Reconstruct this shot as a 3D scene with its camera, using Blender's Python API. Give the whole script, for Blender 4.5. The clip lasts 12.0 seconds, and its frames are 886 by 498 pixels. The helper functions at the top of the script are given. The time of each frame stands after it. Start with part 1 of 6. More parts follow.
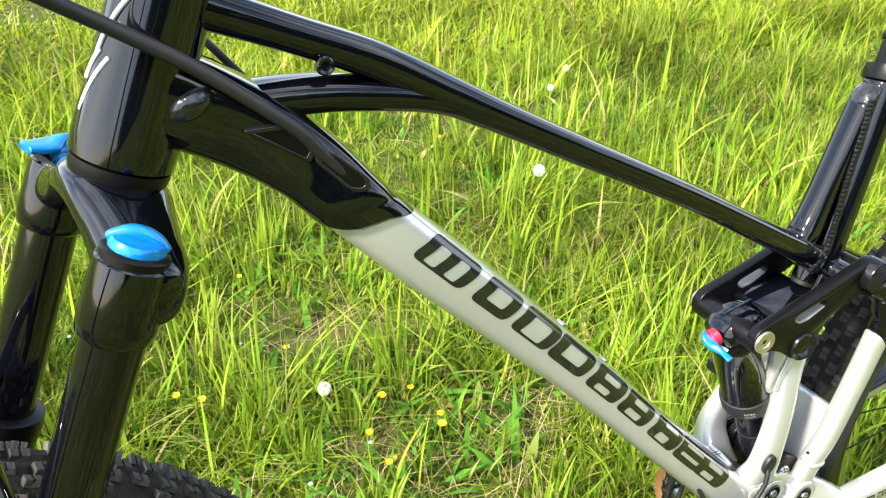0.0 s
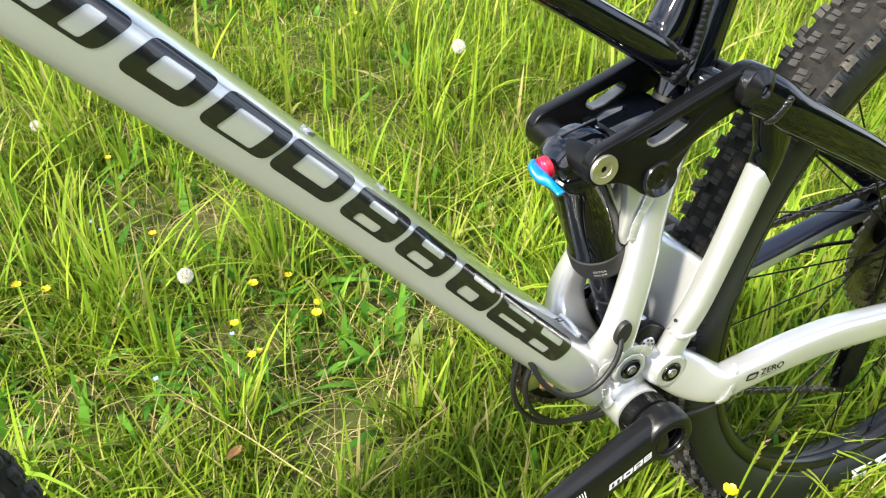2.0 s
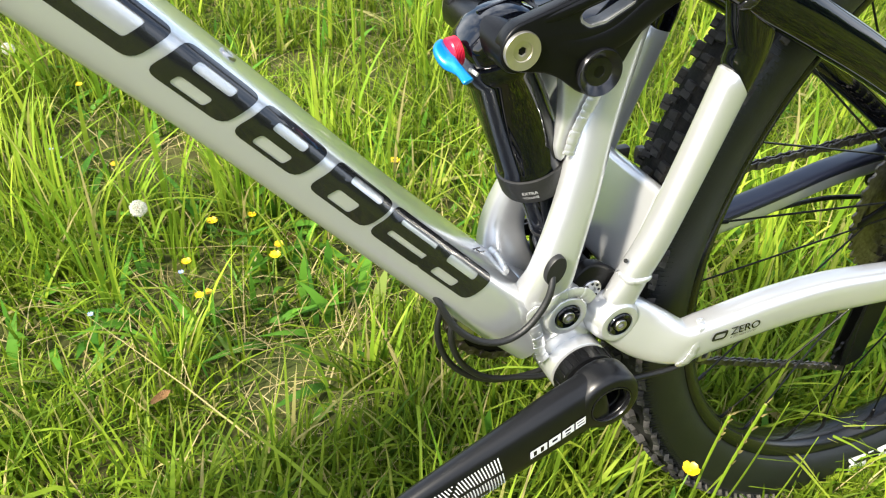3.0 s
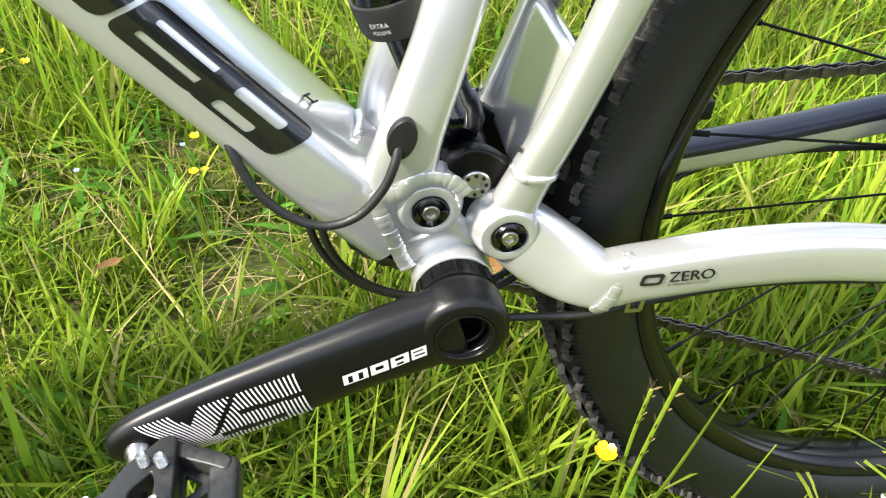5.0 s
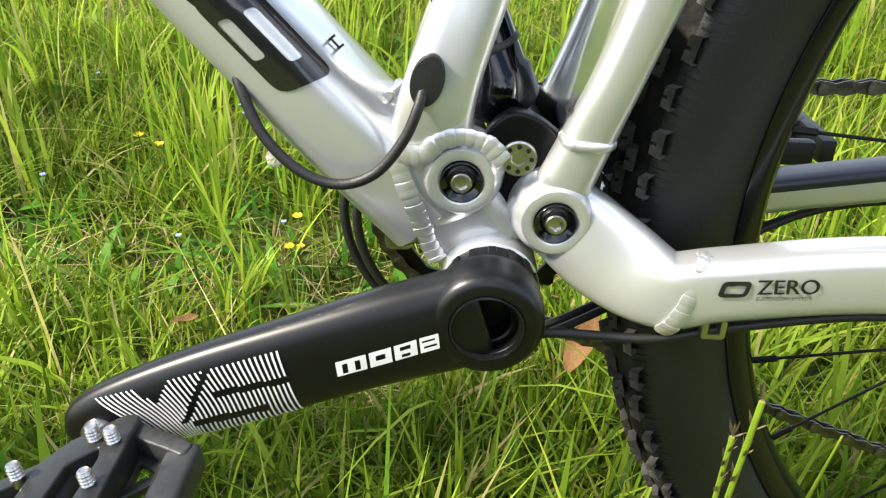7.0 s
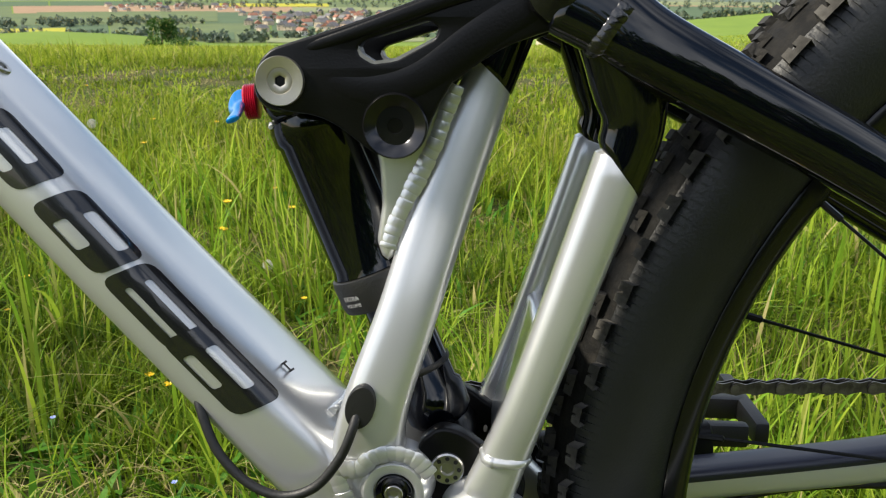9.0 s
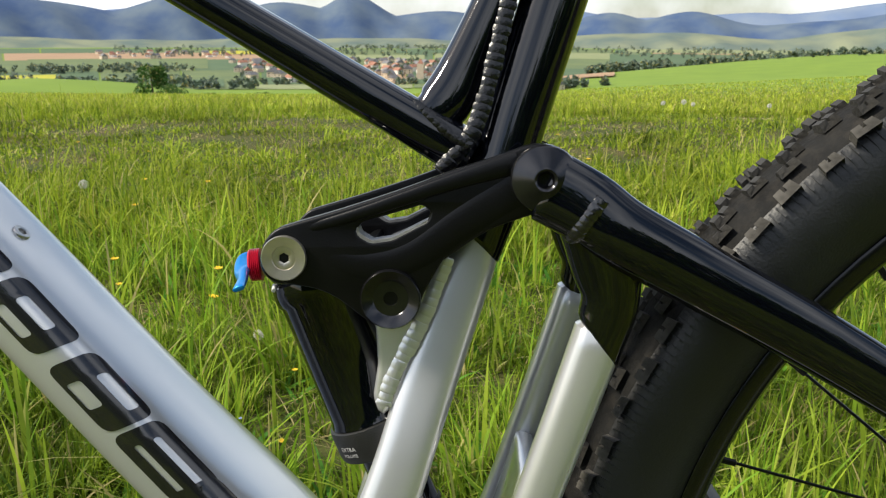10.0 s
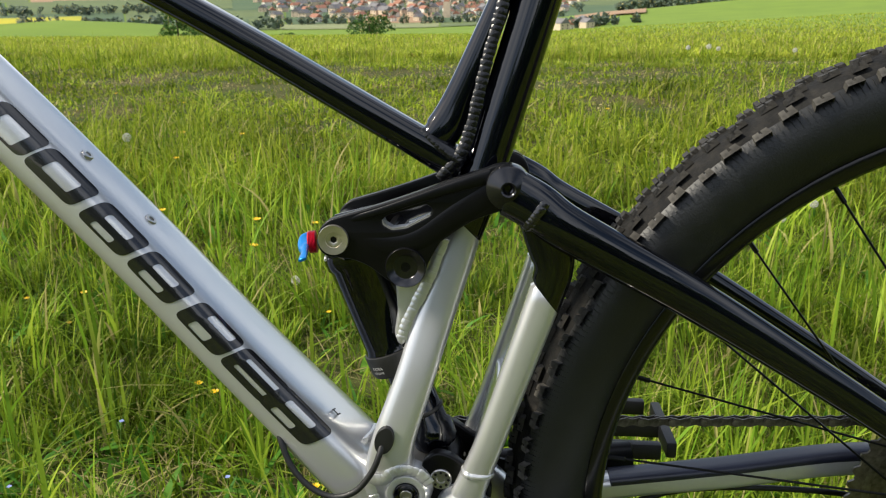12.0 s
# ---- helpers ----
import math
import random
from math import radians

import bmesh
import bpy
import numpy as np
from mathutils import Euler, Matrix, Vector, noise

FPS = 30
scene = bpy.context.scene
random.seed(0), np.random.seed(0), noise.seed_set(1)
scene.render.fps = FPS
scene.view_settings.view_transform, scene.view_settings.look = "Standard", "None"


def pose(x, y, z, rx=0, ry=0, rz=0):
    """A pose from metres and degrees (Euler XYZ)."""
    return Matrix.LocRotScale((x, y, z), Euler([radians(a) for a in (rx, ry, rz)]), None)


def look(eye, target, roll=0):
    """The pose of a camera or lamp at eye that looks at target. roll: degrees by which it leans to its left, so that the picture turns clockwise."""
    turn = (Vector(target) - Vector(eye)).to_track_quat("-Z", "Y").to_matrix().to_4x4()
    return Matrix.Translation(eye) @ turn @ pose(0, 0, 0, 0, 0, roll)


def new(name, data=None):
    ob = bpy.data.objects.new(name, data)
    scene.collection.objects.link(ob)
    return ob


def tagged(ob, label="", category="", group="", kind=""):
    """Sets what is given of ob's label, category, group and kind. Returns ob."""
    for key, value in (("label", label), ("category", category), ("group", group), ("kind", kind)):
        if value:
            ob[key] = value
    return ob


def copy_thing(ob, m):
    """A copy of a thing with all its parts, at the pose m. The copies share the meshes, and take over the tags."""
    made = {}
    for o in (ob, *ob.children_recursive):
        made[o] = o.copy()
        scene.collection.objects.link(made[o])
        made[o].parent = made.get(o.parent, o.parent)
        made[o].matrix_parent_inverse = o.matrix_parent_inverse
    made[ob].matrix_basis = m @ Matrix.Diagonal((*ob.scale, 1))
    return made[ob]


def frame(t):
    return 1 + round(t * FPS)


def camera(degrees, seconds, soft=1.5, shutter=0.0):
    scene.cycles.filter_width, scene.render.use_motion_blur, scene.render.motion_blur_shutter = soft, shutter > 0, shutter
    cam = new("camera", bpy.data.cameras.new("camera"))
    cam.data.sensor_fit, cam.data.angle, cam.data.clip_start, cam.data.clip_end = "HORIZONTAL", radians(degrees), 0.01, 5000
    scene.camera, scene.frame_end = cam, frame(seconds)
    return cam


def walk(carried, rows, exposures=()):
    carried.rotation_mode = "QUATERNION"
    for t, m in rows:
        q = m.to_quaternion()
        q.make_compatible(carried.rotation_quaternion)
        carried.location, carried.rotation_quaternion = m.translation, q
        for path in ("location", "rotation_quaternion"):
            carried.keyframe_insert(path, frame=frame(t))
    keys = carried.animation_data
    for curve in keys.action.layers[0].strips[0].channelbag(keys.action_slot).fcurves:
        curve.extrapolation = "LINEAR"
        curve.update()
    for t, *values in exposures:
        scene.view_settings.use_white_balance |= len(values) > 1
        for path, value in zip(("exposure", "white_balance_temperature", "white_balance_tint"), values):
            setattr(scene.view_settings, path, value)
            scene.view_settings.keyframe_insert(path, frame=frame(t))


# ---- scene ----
cam = camera(59.0, 12.0, 1.1)
PATH = [
    (0, (-0.5559, -0.3519, 1.0209), (0.0981, 1.025, 0.0636), 2.04),
    (0.5, (-0.5154, -0.3476, 0.998), (0.1646, 0.9956, 0.0115), 2.25),
    (1, (-0.4682, -0.3455, 0.9621), (0.2241, 0.9597, -0.066), 2.32),
    (1.5, (-0.4227, -0.3406, 0.9237), (0.2656, 0.9357, -0.1427), 2.81),
    (2, (-0.369, -0.3303, 0.8713), (0.2979, 0.9196, -0.2391), 3.35),
    (2.5, (-0.3186, -0.3173, 0.821), (0.3176, 0.9231, -0.3178), 3.84),
    (3, (-0.2591, -0.315, 0.7789), (0.3287, 0.9262, -0.3847), 4.56),
    (3.5, (-0.21, -0.311, 0.7412), (0.3097, 0.9291, -0.4555), 4.85),
    (3.7, (-0.1829, -0.3182, 0.7418), (0.3001, 0.9257, -0.4663), 5.16),
    (5.3, (-0.0576, -0.2914, 0.6639), (0.1635, 0.9624, -0.6086), 4.97),
    (5.5, (-0.0518, -0.2884, 0.6663), (0.136, 0.971, -0.6059), 4.74),
    (6, (-0.0438, -0.3013, 0.6182), (0.0539, 1.0153, -0.6054), 4.05),
    (6.5, (-0.0349, -0.3053, 0.5818), (-0.011, 1.0877, -0.5579), 2.74),
    (6.7, (-0.0269, -0.3045, 0.5669), (-0.0271, 1.1303, -0.5201), 2.28),
    (8.3, (0.0235, -0.3259, 0.5727), (-0.0931, 1.3478, -0.0791), 0.2),
    (8.5, (0.0274, -0.3246, 0.5902), (-0.0884, 1.3587, -0.0366), 0.19),
    (9, (0.0273, -0.3245, 0.6344), (-0.076, 1.3781, 0.0595), 0.32),
    (9.5, (0.0243, -0.3249, 0.6608), (-0.0691, 1.3951, 0.1385), 0.37),
    (10, (0.0259, -0.3334, 0.6969), (-0.053, 1.4002, 0.219), 0.37),
    (10.5, (0.036, -0.3422, 0.7306), (-0.0378, 1.3957, 0.2676), 0.28),
    (11, (0.0415, -0.3874, 0.7485), (-0.0516, 1.3424, 0.2597), 0.06),
    (11.5, (0.044, -0.4429, 0.7566), (-0.0709, 1.2705, 0.217), -0.09),
    (12, (0.0528, -0.491, 0.7713), (-0.0845, 1.1988, 0.1665), -0.25),
]
cam.data.dof.use_dof, cam.data.dof.focus_distance, cam.data.dof.aperture_fstop = True, 0.50, 33.0
EXPOSURES = [(0.0, 1.56), (2.5, 1.32), (6.0, 1.40), (6.5, 1.36), (8.5, 0.56), (10.0, 0.38), (12.0, 0.32)]
walk(cam, [(t, look(eye, target, roll)) for t, eye, target, roll in PATH], EXPOSURES)
LEAN_BIKE, STEER_DEG, PEDAL_TILT = -5.66, 10.0, -8.0
FRONT_AXLE = (-0.828, 0.0, 0.323)


# ---- light ----
SUN_EL, SUN_AZ = 42.0, 259.0          # degrees; azimuth clockwise from +y
world = bpy.data.worlds.new("sky")
scene.world = world
world.use_nodes = True
wn, wl = world.node_tree.nodes, world.node_tree.links
sky = wn.new("ShaderNodeTexSky")
sky.sky_type, sky.sun_disc = "NISHITA", False
sky.sun_elevation, sky.sun_rotation = radians(SUN_EL), radians(SUN_AZ)
sky.air_density, sky.dust_density, sky.ozone_density = 1.0, 1.2, 1.0
dome, cloud = wn.new("ShaderNodeTexCoord"), wn.new("ShaderNodeTexNoise")
cloud.inputs["Scale"].default_value, cloud.inputs["Detail"].default_value, cloud.inputs["Roughness"].default_value = 2.6, 7, 0.55
wl.new(dome.outputs["Generated"], cloud.inputs["Vector"])
cover, veil = wn.new("ShaderNodeMapRange"), wn.new("ShaderNodeMix")
cover.inputs[1].default_value, cover.inputs[2].default_value, cover.inputs[4].default_value = 0.42, 0.66, 0.9
wl.new(cloud.outputs[0], cover.inputs[0])
veil.data_type = "RGBA"
veil.inputs[7].default_value = (10.5, 10.8, 11.4, 1)
wl.new(cover.outputs[0], veil.inputs[0])
wl.new(sky.outputs[0], veil.inputs[6])
wl.new(veil.outputs[2], wn["Background"].inputs[0])
wn["Background"].inputs[1].default_value = 0.125
sun = new("sun", bpy.data.lights.new("sun", "SUN"))
sun.data.energy, sun.data.angle, sun.data.color = 4.3, radians(7), (1.0, 0.93, 0.78)
sdir = Vector((math.sin(radians(SUN_AZ)) * math.cos(radians(SUN_EL)), math.cos(radians(SUN_AZ)) * math.cos(radians(SUN_EL)), math.sin(radians(SUN_EL))))
sun.matrix_world = look(sdir * 30, (0, 0, 0))


# ---- materials ----
def material(name, color, rough=0.5, metal=0.0, coat=0.0, scale=40.0, vary=0.12, bump=0.0, bump_scale=200.0, island=0.0, color2=None, stain=0.0, stain_color=(0.2, 0.15, 0.1), stain_scale=12.0, specular=0.5, flake=0.0):
    """A node material: base colour varied at two scales, fine relief, optional stains and per-piece shifts."""
    m = bpy.data.materials.new(name)
    m.use_nodes = True
    n, l = m.node_tree.nodes, m.node_tree.links
    b = n["Principled BSDF"]
    b.inputs["Roughness"].default_value, b.inputs["Metallic"].default_value = rough, metal
    b.inputs["Coat Weight"].default_value, b.inputs["Coat Roughness"].default_value = coat, 0.04
    b.inputs["Specular IOR Level"].default_value = specular
    co = n.new("ShaderNodeTexCoord")
    big = n.new("ShaderNodeTexNoise")
    big.inputs["Scale"].default_value, big.inputs["Detail"].default_value = scale, 6
    l.new(co.outputs["Object"], big.inputs["Vector"])
    mix = n.new("ShaderNodeMix")
    mix.data_type = "RGBA"
    c2 = color2 or tuple(c * (1 - vary) for c in color)
    mix.inputs[6].default_value, mix.inputs[7].default_value = (*color, 1), (*c2, 1)
    ramp = n.new("ShaderNodeMapRange")
    ramp.inputs[1].default_value, ramp.inputs[2].default_value = 0.35, 0.65
    l.new(big.outputs[0], ramp.inputs[0])
    l.new(ramp.outputs[0], mix.inputs[0])
    out = mix.outputs[2]
    if stain:
        st = n.new("ShaderNodeTexNoise")
        st.inputs["Scale"].default_value, st.inputs["Detail"].default_value, st.inputs["Roughness"].default_value = stain_scale, 8, 0.7
        l.new(co.outputs["Object"], st.inputs["Vector"])
        sr = n.new("ShaderNodeMapRange")
        sr.inputs[1].default_value, sr.inputs[2].default_value, sr.inputs[4].default_value = 0.5, 0.72, stain
        l.new(st.outputs[0], sr.inputs[0])
        m2 = n.new("ShaderNodeMix")
        m2.data_type = "RGBA"
        m2.inputs[7].default_value = (*stain_color, 1)
        l.new(sr.outputs[0], m2.inputs[0])
        l.new(out, m2.inputs[6])
        out = m2.outputs[2]
        rr = n.new("ShaderNodeMapRange")
        rr.inputs[3].default_value, rr.inputs[4].default_value = rough, min(1, rough + 0.3)
        l.new(sr.outputs[0], rr.inputs[0])
        l.new(rr.outputs[0], b.inputs["Roughness"])
    if island:
        info = n.new("ShaderNodeObjectInfo")
        geo = n.new("ShaderNodeNewGeometry")
        add = n.new("ShaderNodeMath")
        l.new(info.outputs["Random"], add.inputs[0])
        l.new(geo.outputs["Random Per Island"], add.inputs[1])
        mr = n.new("ShaderNodeMapRange")
        mr.inputs[2].default_value, mr.inputs[3].default_value, mr.inputs[4].default_value = 2.0, 1 - island, 1 + island
        l.new(add.outputs[0], mr.inputs[0])
        hs = n.new("ShaderNodeHueSaturation")
        l.new(mr.outputs[0], hs.inputs["Value"])
        l.new(out, hs.inputs["Color"])
        out = hs.outputs[0]
    l.new(out, b.inputs["Base Color"])
    if flake:
        fl = n.new("ShaderNodeTexNoise")
        fl.inputs["Scale"].default_value = 2600
        l.new(co.outputs["Object"], fl.inputs["Vector"])
        fr = n.new("ShaderNodeMapRange")
        fr.inputs[3].default_value, fr.inputs[4].default_value = max(0.02, rough - flake), rough + flake
        l.new(fl.outputs[0], fr.inputs[0])
        l.new(fr.outputs[0], b.inputs["Roughness"])
    if bump:
        fine = n.new("ShaderNodeTexNoise")
        fine.inputs["Scale"].default_value, fine.inputs["Detail"].default_value = bump_scale, 4
        l.new(co.outputs["Object"], fine.inputs["Vector"])
        bp = n.new("ShaderNodeBump")
        bp.inputs["Strength"].default_value, bp.inputs["Distance"].default_value = bump, 0.001
        l.new(fine.outputs[0], bp.inputs["Height"])
        l.new(bp.outputs[0], b.inputs["Normal"])
    return m


SILVER = material("silver paint", (0.61, 0.615, 0.615), 0.30, 0.62, 1.0, 6, 0.04, flake=0.015)
# Slight blue in the base colour stands in for reflected sky.
BLACK = material("gloss black paint", (0.0018, 0.0022, 0.0042), 0.05, 0.0, 0.35, 10, 0.3, specular=0.42)
SATIN = material("satin black anodised", (0.0032, 0.0032, 0.0036), 0.33, 0.0, 0.0, 60, 0.2, bump=0.10, bump_scale=900, specular=0.22)
PLASTIC = material("black plastic", (0.010, 0.010, 0.010), 0.5, 0.0, 0.0, 50, 0.3, bump=0.2, bump_scale=700)
RUBBER = material("tyre rubber", (0.0068, 0.0076, 0.0080), 0.46, 0, 0, 25, 0.3, bump=0.25, bump_scale=700, stain=0.3, stain_color=(0.022, 0.022, 0.021), stain_scale=18, specular=0.5)
TREAD = material("dusty tread rubber", (0.046, 0.044, 0.041), 0.75, 0, 0, 45, 0.6, bump=0.8, bump_scale=350, stain=0.7, stain_color=(0.075, 0.067, 0.055), stain_scale=60, island=0.3, specular=0.2)
GROOVE = material("tread grooves", (0.014, 0.0135, 0.0125), 0.8, 0, 0, 45, 0.6, bump=0.9, bump_scale=300, stain=0.6, stain_color=(0.045, 0.040, 0.033), stain_scale=70, specular=0.2)
KNOB = material("pale worn rubber", (0.105, 0.098, 0.086), 0.85, 0, 0, 60, 0.6, bump=0.6, bump_scale=400, stain=0.65, stain_color=(0.030, 0.028, 0.025), stain_scale=90, island=0.4, specular=0.2)
RIM = material("rim black", (0.006, 0.006, 0.0062), 0.20, 0.0, 0.0, 20, 0.3, stain=0.2, stain_color=(0.02, 0.018, 0.016), stain_scale=20, specular=0.40)
STEEL = material("steel", (0.55, 0.54, 0.52), 0.28, 1.0, 0, 80, 0.25)
CHAINM = material("chain steel", (0.22, 0.2, 0.18), 0.42, 1.0, 0, 200, 0.5, island=0.3)
TITAN = material("pale bolt", (0.62, 0.57, 0.48), 0.3, 0.9, 0, 100, 0.15)
BLUE = material("blue anodised", (0.0, 0.22, 0.62), 0.28, 0.4, 0.4, 60, 0.2)
RED = material("red anodised", (0.6, 0.015, 0.05), 0.32, 0.4, 0.2, 60, 0.2)
WHITE = material("white print", (0.75, 0.75, 0.74), 0.5, 0, 0, 90, 0.1)
WELD = material("black painted weld", (0.006, 0.006, 0.007), 0.26, 0.0, 0.0, 300, 0.5, bump=0.4, bump_scale=500)
CRINKLE = material("crinkled black paint", (0.012, 0.012, 0.014), 0.14, 0.0, 0.6, 120, 0.5, bump=1.0, bump_scale=180)
PALE_METAL = material("pale grey metal", (0.30, 0.297, 0.29), 0.5, 0.5, 0, 90, 0.3, bump=0.3, bump_scale=500)
GUN = material("dark anodised metal", (0.048, 0.048, 0.052), 0.20, 0.85, 0, 60, 0.3)
CAST = material("scuffed black cast metal", (0.026, 0.027, 0.027), 0.38, 0.2, 0, 30, 0.4, bump=0.3, bump_scale=300, stain=0.6, stain_color=(0.09, 0.09, 0.085), stain_scale=35)
CRANKM = material("polished black alloy", (0.0035, 0.0035, 0.004), 0.34, 0.0, 0.0, 40, 0.2, specular=0.40)
INK = material("black print", (0.01, 0.01, 0.012), 0.22, 0, 0.7, 12, 0.3)
NAVY = material("dark frame guard", (0.012, 0.014, 0.03), 0.4, 0, 0.2, 30, 0.3)
# Near-black that stands in for shade inside holes and the pedal window.
DARK = material("shade black of holes", (0.004, 0.004, 0.004), 0.7, 0, 0, 50, 0.2)
ORANGE = material("dry leaf", (0.5, 0.27, 0.10), 0.7, 0, 0, 60, 0.5, bump=0.4, bump_scale=200)


# ---- mesh tools ----
def mesh_of(name, bm, mat, smooth=True):
    bmesh.ops.recalc_face_normals(bm, faces=bm.faces)
    me = bpy.data.meshes.new(name)
    bm.to_mesh(me)
    bm.free()
    me.materials.append(mat)
    if smooth:
        me.shade_smooth()
        me.set_sharp_from_angle(angle=radians(42))
    return me


def part(name, bm, mat, parent, label="", smooth=True):
    me = bm if isinstance(bm, bpy.types.Mesh) else mesh_of(name, bm, mat, smooth)
    if not me.materials:
        me.materials.append(mat)
    ob = new(name, me)
    ob.parent = parent
    return tagged(ob, label) if label else ob


def glide(stations, sub):
    """Catmull-Rom through rows of numbers."""
    p = np.array(stations, float)
    if len(p) < 3 or sub <= 1:
        if len(p) == 2 and sub > 1:
            return np.array([p[0] + (p[1] - p[0]) * k / sub for k in range(sub + 1)])
        return p
    q = np.vstack([2 * p[0] - p[1], p, 2 * p[-1] - p[-2]])
    out = []
    for i in range(1, len(q) - 2):
        for k in range(sub):
            t = k / sub
            a, b, c, d = q[i - 1], q[i], q[i + 1], q[i + 2]
            out.append(0.5 * (2 * b + (c - a) * t + (2 * a - 5 * b + 4 * c - d) * t * t + (3 * b - a - 3 * c + d) * t ** 3))
    out.append(q[-2])
    return np.array(out)


def rings_of(stations, n, sub, exp):
    """Rings of a tube: rows x, y, z, half width (across the bike), half depth."""
    s = glide(stations, sub)
    c = s[:, :3]
    tan = np.gradient(c, axis=0)
    tan /= np.linalg.norm(tan, axis=1)[:, None]
    side = np.array([0.0, 1.0, 0.0]) - tan * tan[:, 1:2]
    length = np.linalg.norm(side, axis=1)
    side[length < 0.2] = (1, 0, 0)
    side /= np.linalg.norm(side, axis=1)[:, None]
    up = np.cross(side, tan)
    a = np.arange(n) * 2 * np.pi / n
    ca, sa = np.cos(a), np.sin(a)
    cx, sx = np.sign(ca) * np.abs(ca) ** (2 / exp), np.sign(sa) * np.abs(sa) ** (2 / exp)
    pts = c[:, None] + side[:, None] * (cx[None, :, None] * s[:, 3][:, None, None]) + up[:, None] * (sx[None, :, None] * s[:, 4][:, None, None])
    return pts


def loft(stations, n=28, sub=6, exp=2.3, caps=True, slant=0.0, reach=0.06):
    """A tube lofted through stations; caps are domed a little. slant: the first end is cut askew, its underside that far along the tube."""
    pts = rings_of(stations, n, sub, exp)
    if slant:
        mid = pts.mean(1)
        far = np.r_[0, np.cumsum(np.linalg.norm(np.diff(mid, axis=0), axis=1))]
        way = np.gradient(mid, axis=0)
        way /= np.linalg.norm(way, axis=1)[:, None]
        wave = np.sin(np.arange(n) * 2 * np.pi / n)
        wave = np.sign(wave) * np.abs(wave) ** 0.8
        pts = pts - way[:, None] * (wave[None, :, None] * slant * np.clip(1 - far / reach, 0, 1)[:, None, None])
    bm = bmesh.new()
    rows = [[bm.verts.new(p) for p in ring] for ring in pts]
    for r, q in zip(rows, rows[1:]):
        for i in range(n):
            bm.faces.new((r[i], r[(i + 1) % n], q[(i + 1) % n], q[i]))
    if caps:
        for ring, other, flip in ((rows[0], rows[1], 1), (rows[-1], rows[-2], 0)):
            mid = sum((v.co for v in ring), Vector()) / n
            out = mid - sum((v.co for v in other), Vector()) / n
            out = out.normalized() * min((v.co - mid).length for v in ring) * 0.18
            inner = [bm.verts.new(mid + (v.co - mid) * 0.86 + out) for v in ring]
            for i in range(n):
                bm.faces.new((ring[i], ring[(i + 1) % n], inner[(i + 1) % n], inner[i]))
            bm.faces.new(inner)
    return bm


def pipe(points, r, n=10, sub=6, exp=2.0):
    return loft([(*p, r, r) for p in points], n, sub, exp)


def lathe(profile, n=32, centre=(0, 0, 0), axis=(0, 1, 0), closed=False):
    """Revolve rows (radius, height[, sides]) about an axis through centre. sides=6 gives a hexagon."""
    bm = bmesh.new()
    turn = Vector((0, 0, 1)).rotation_difference(Vector(axis)).to_matrix()
    rows = []
    for r, h, *six in profile:
        ring = []
        for i in range(n):
            a = 2 * math.pi * i / n
            rr = r
            if six:
                k = math.pi / six[0]
                rr = r * math.cos(k) / math.cos(((a + k) % (2 * k)) - k)
            ring.append(bm.verts.new(Vector(centre) + turn @ Vector((rr * math.cos(a), rr * math.sin(a), h))))
        rows.append(ring)
    pairs = list(zip(rows, rows[1:])) + ([(rows[-1], rows[0])] if closed else [])
    for r, q in pairs:
        for i in range(n):
            bm.faces.new((r[i], r[(i + 1) % n], q[(i + 1) % n], q[i]))
    if not closed:
        bm.faces.new(rows[0][::-1])
        bm.faces.new(rows[-1])
    return bm


def box(centre, size, bevel=0.0, turn=None, seg=2):
    bm = bmesh.new()
    bmesh.ops.create_cube(bm, size=1.0)
    for v in bm.verts:
        v.co = Vector((v.co.x * size[0], v.co.y * size[1], v.co.z * size[2]))
    if bevel:
        bmesh.ops.bevel(bm, geom=bm.edges[:], offset=bevel, segments=seg, affect="EDGES", profile=0.6)
    m = Matrix.Translation(centre) @ (turn.to_4x4() if turn else Matrix())
    bmesh.ops.transform(bm, matrix=m, verts=bm.verts)
    return bm


def join(*bms):
    out = bmesh.new()
    for b in bms:
        me = bpy.data.meshes.new("tmp")
        b.to_mesh(me)
        b.free()
        out.from_mesh(me)
        bpy.data.meshes.remove(me)
    return out


def curve_mesh(loops, depth, bevel, smooth_loops=True, res=4):
    """A flat filled outline (x, z loops, holes too) with thickness along y and rounded edges, as a bmesh centred on y = 0."""
    cu = bpy.data.curves.new("tmp", "CURVE")
    cu.dimensions, cu.fill_mode, cu.resolution_u = "2D", "BOTH", res
    cu.extrude, cu.bevel_depth, cu.bevel_resolution = max(depth / 2 - bevel, 0.0), bevel, 2
    for loop in loops:
        sp = cu.splines.new("BEZIER" if smooth_loops else "POLY")
        if smooth_loops:
            sp.bezier_points.add(len(loop) - 1)
            for p, (x, z) in zip(sp.bezier_points, loop):
                p.co = (x, z, 0)
                p.handle_left_type = p.handle_right_type = "AUTO"
        else:
            sp.points.add(len(loop) - 1)
            for p, (x, z) in zip(sp.points, loop):
                p.co = (x, z, 0, 1)
        sp.use_cyclic_u = True
    ob = bpy.data.objects.new("tmp", cu)
    me = bpy.data.meshes.new_from_object(ob)
    bpy.data.objects.remove(ob)
    bpy.data.curves.remove(cu)
    bm = bmesh.new()
    bm.from_mesh(me)
    bpy.data.meshes.remove(me)
    bmesh.ops.transform(bm, matrix=Matrix.Rotation(radians(90), 4, "X"), verts=bm.verts)
    bmesh.ops.remove_doubles(bm, verts=bm.verts, dist=1e-6)
    return bm


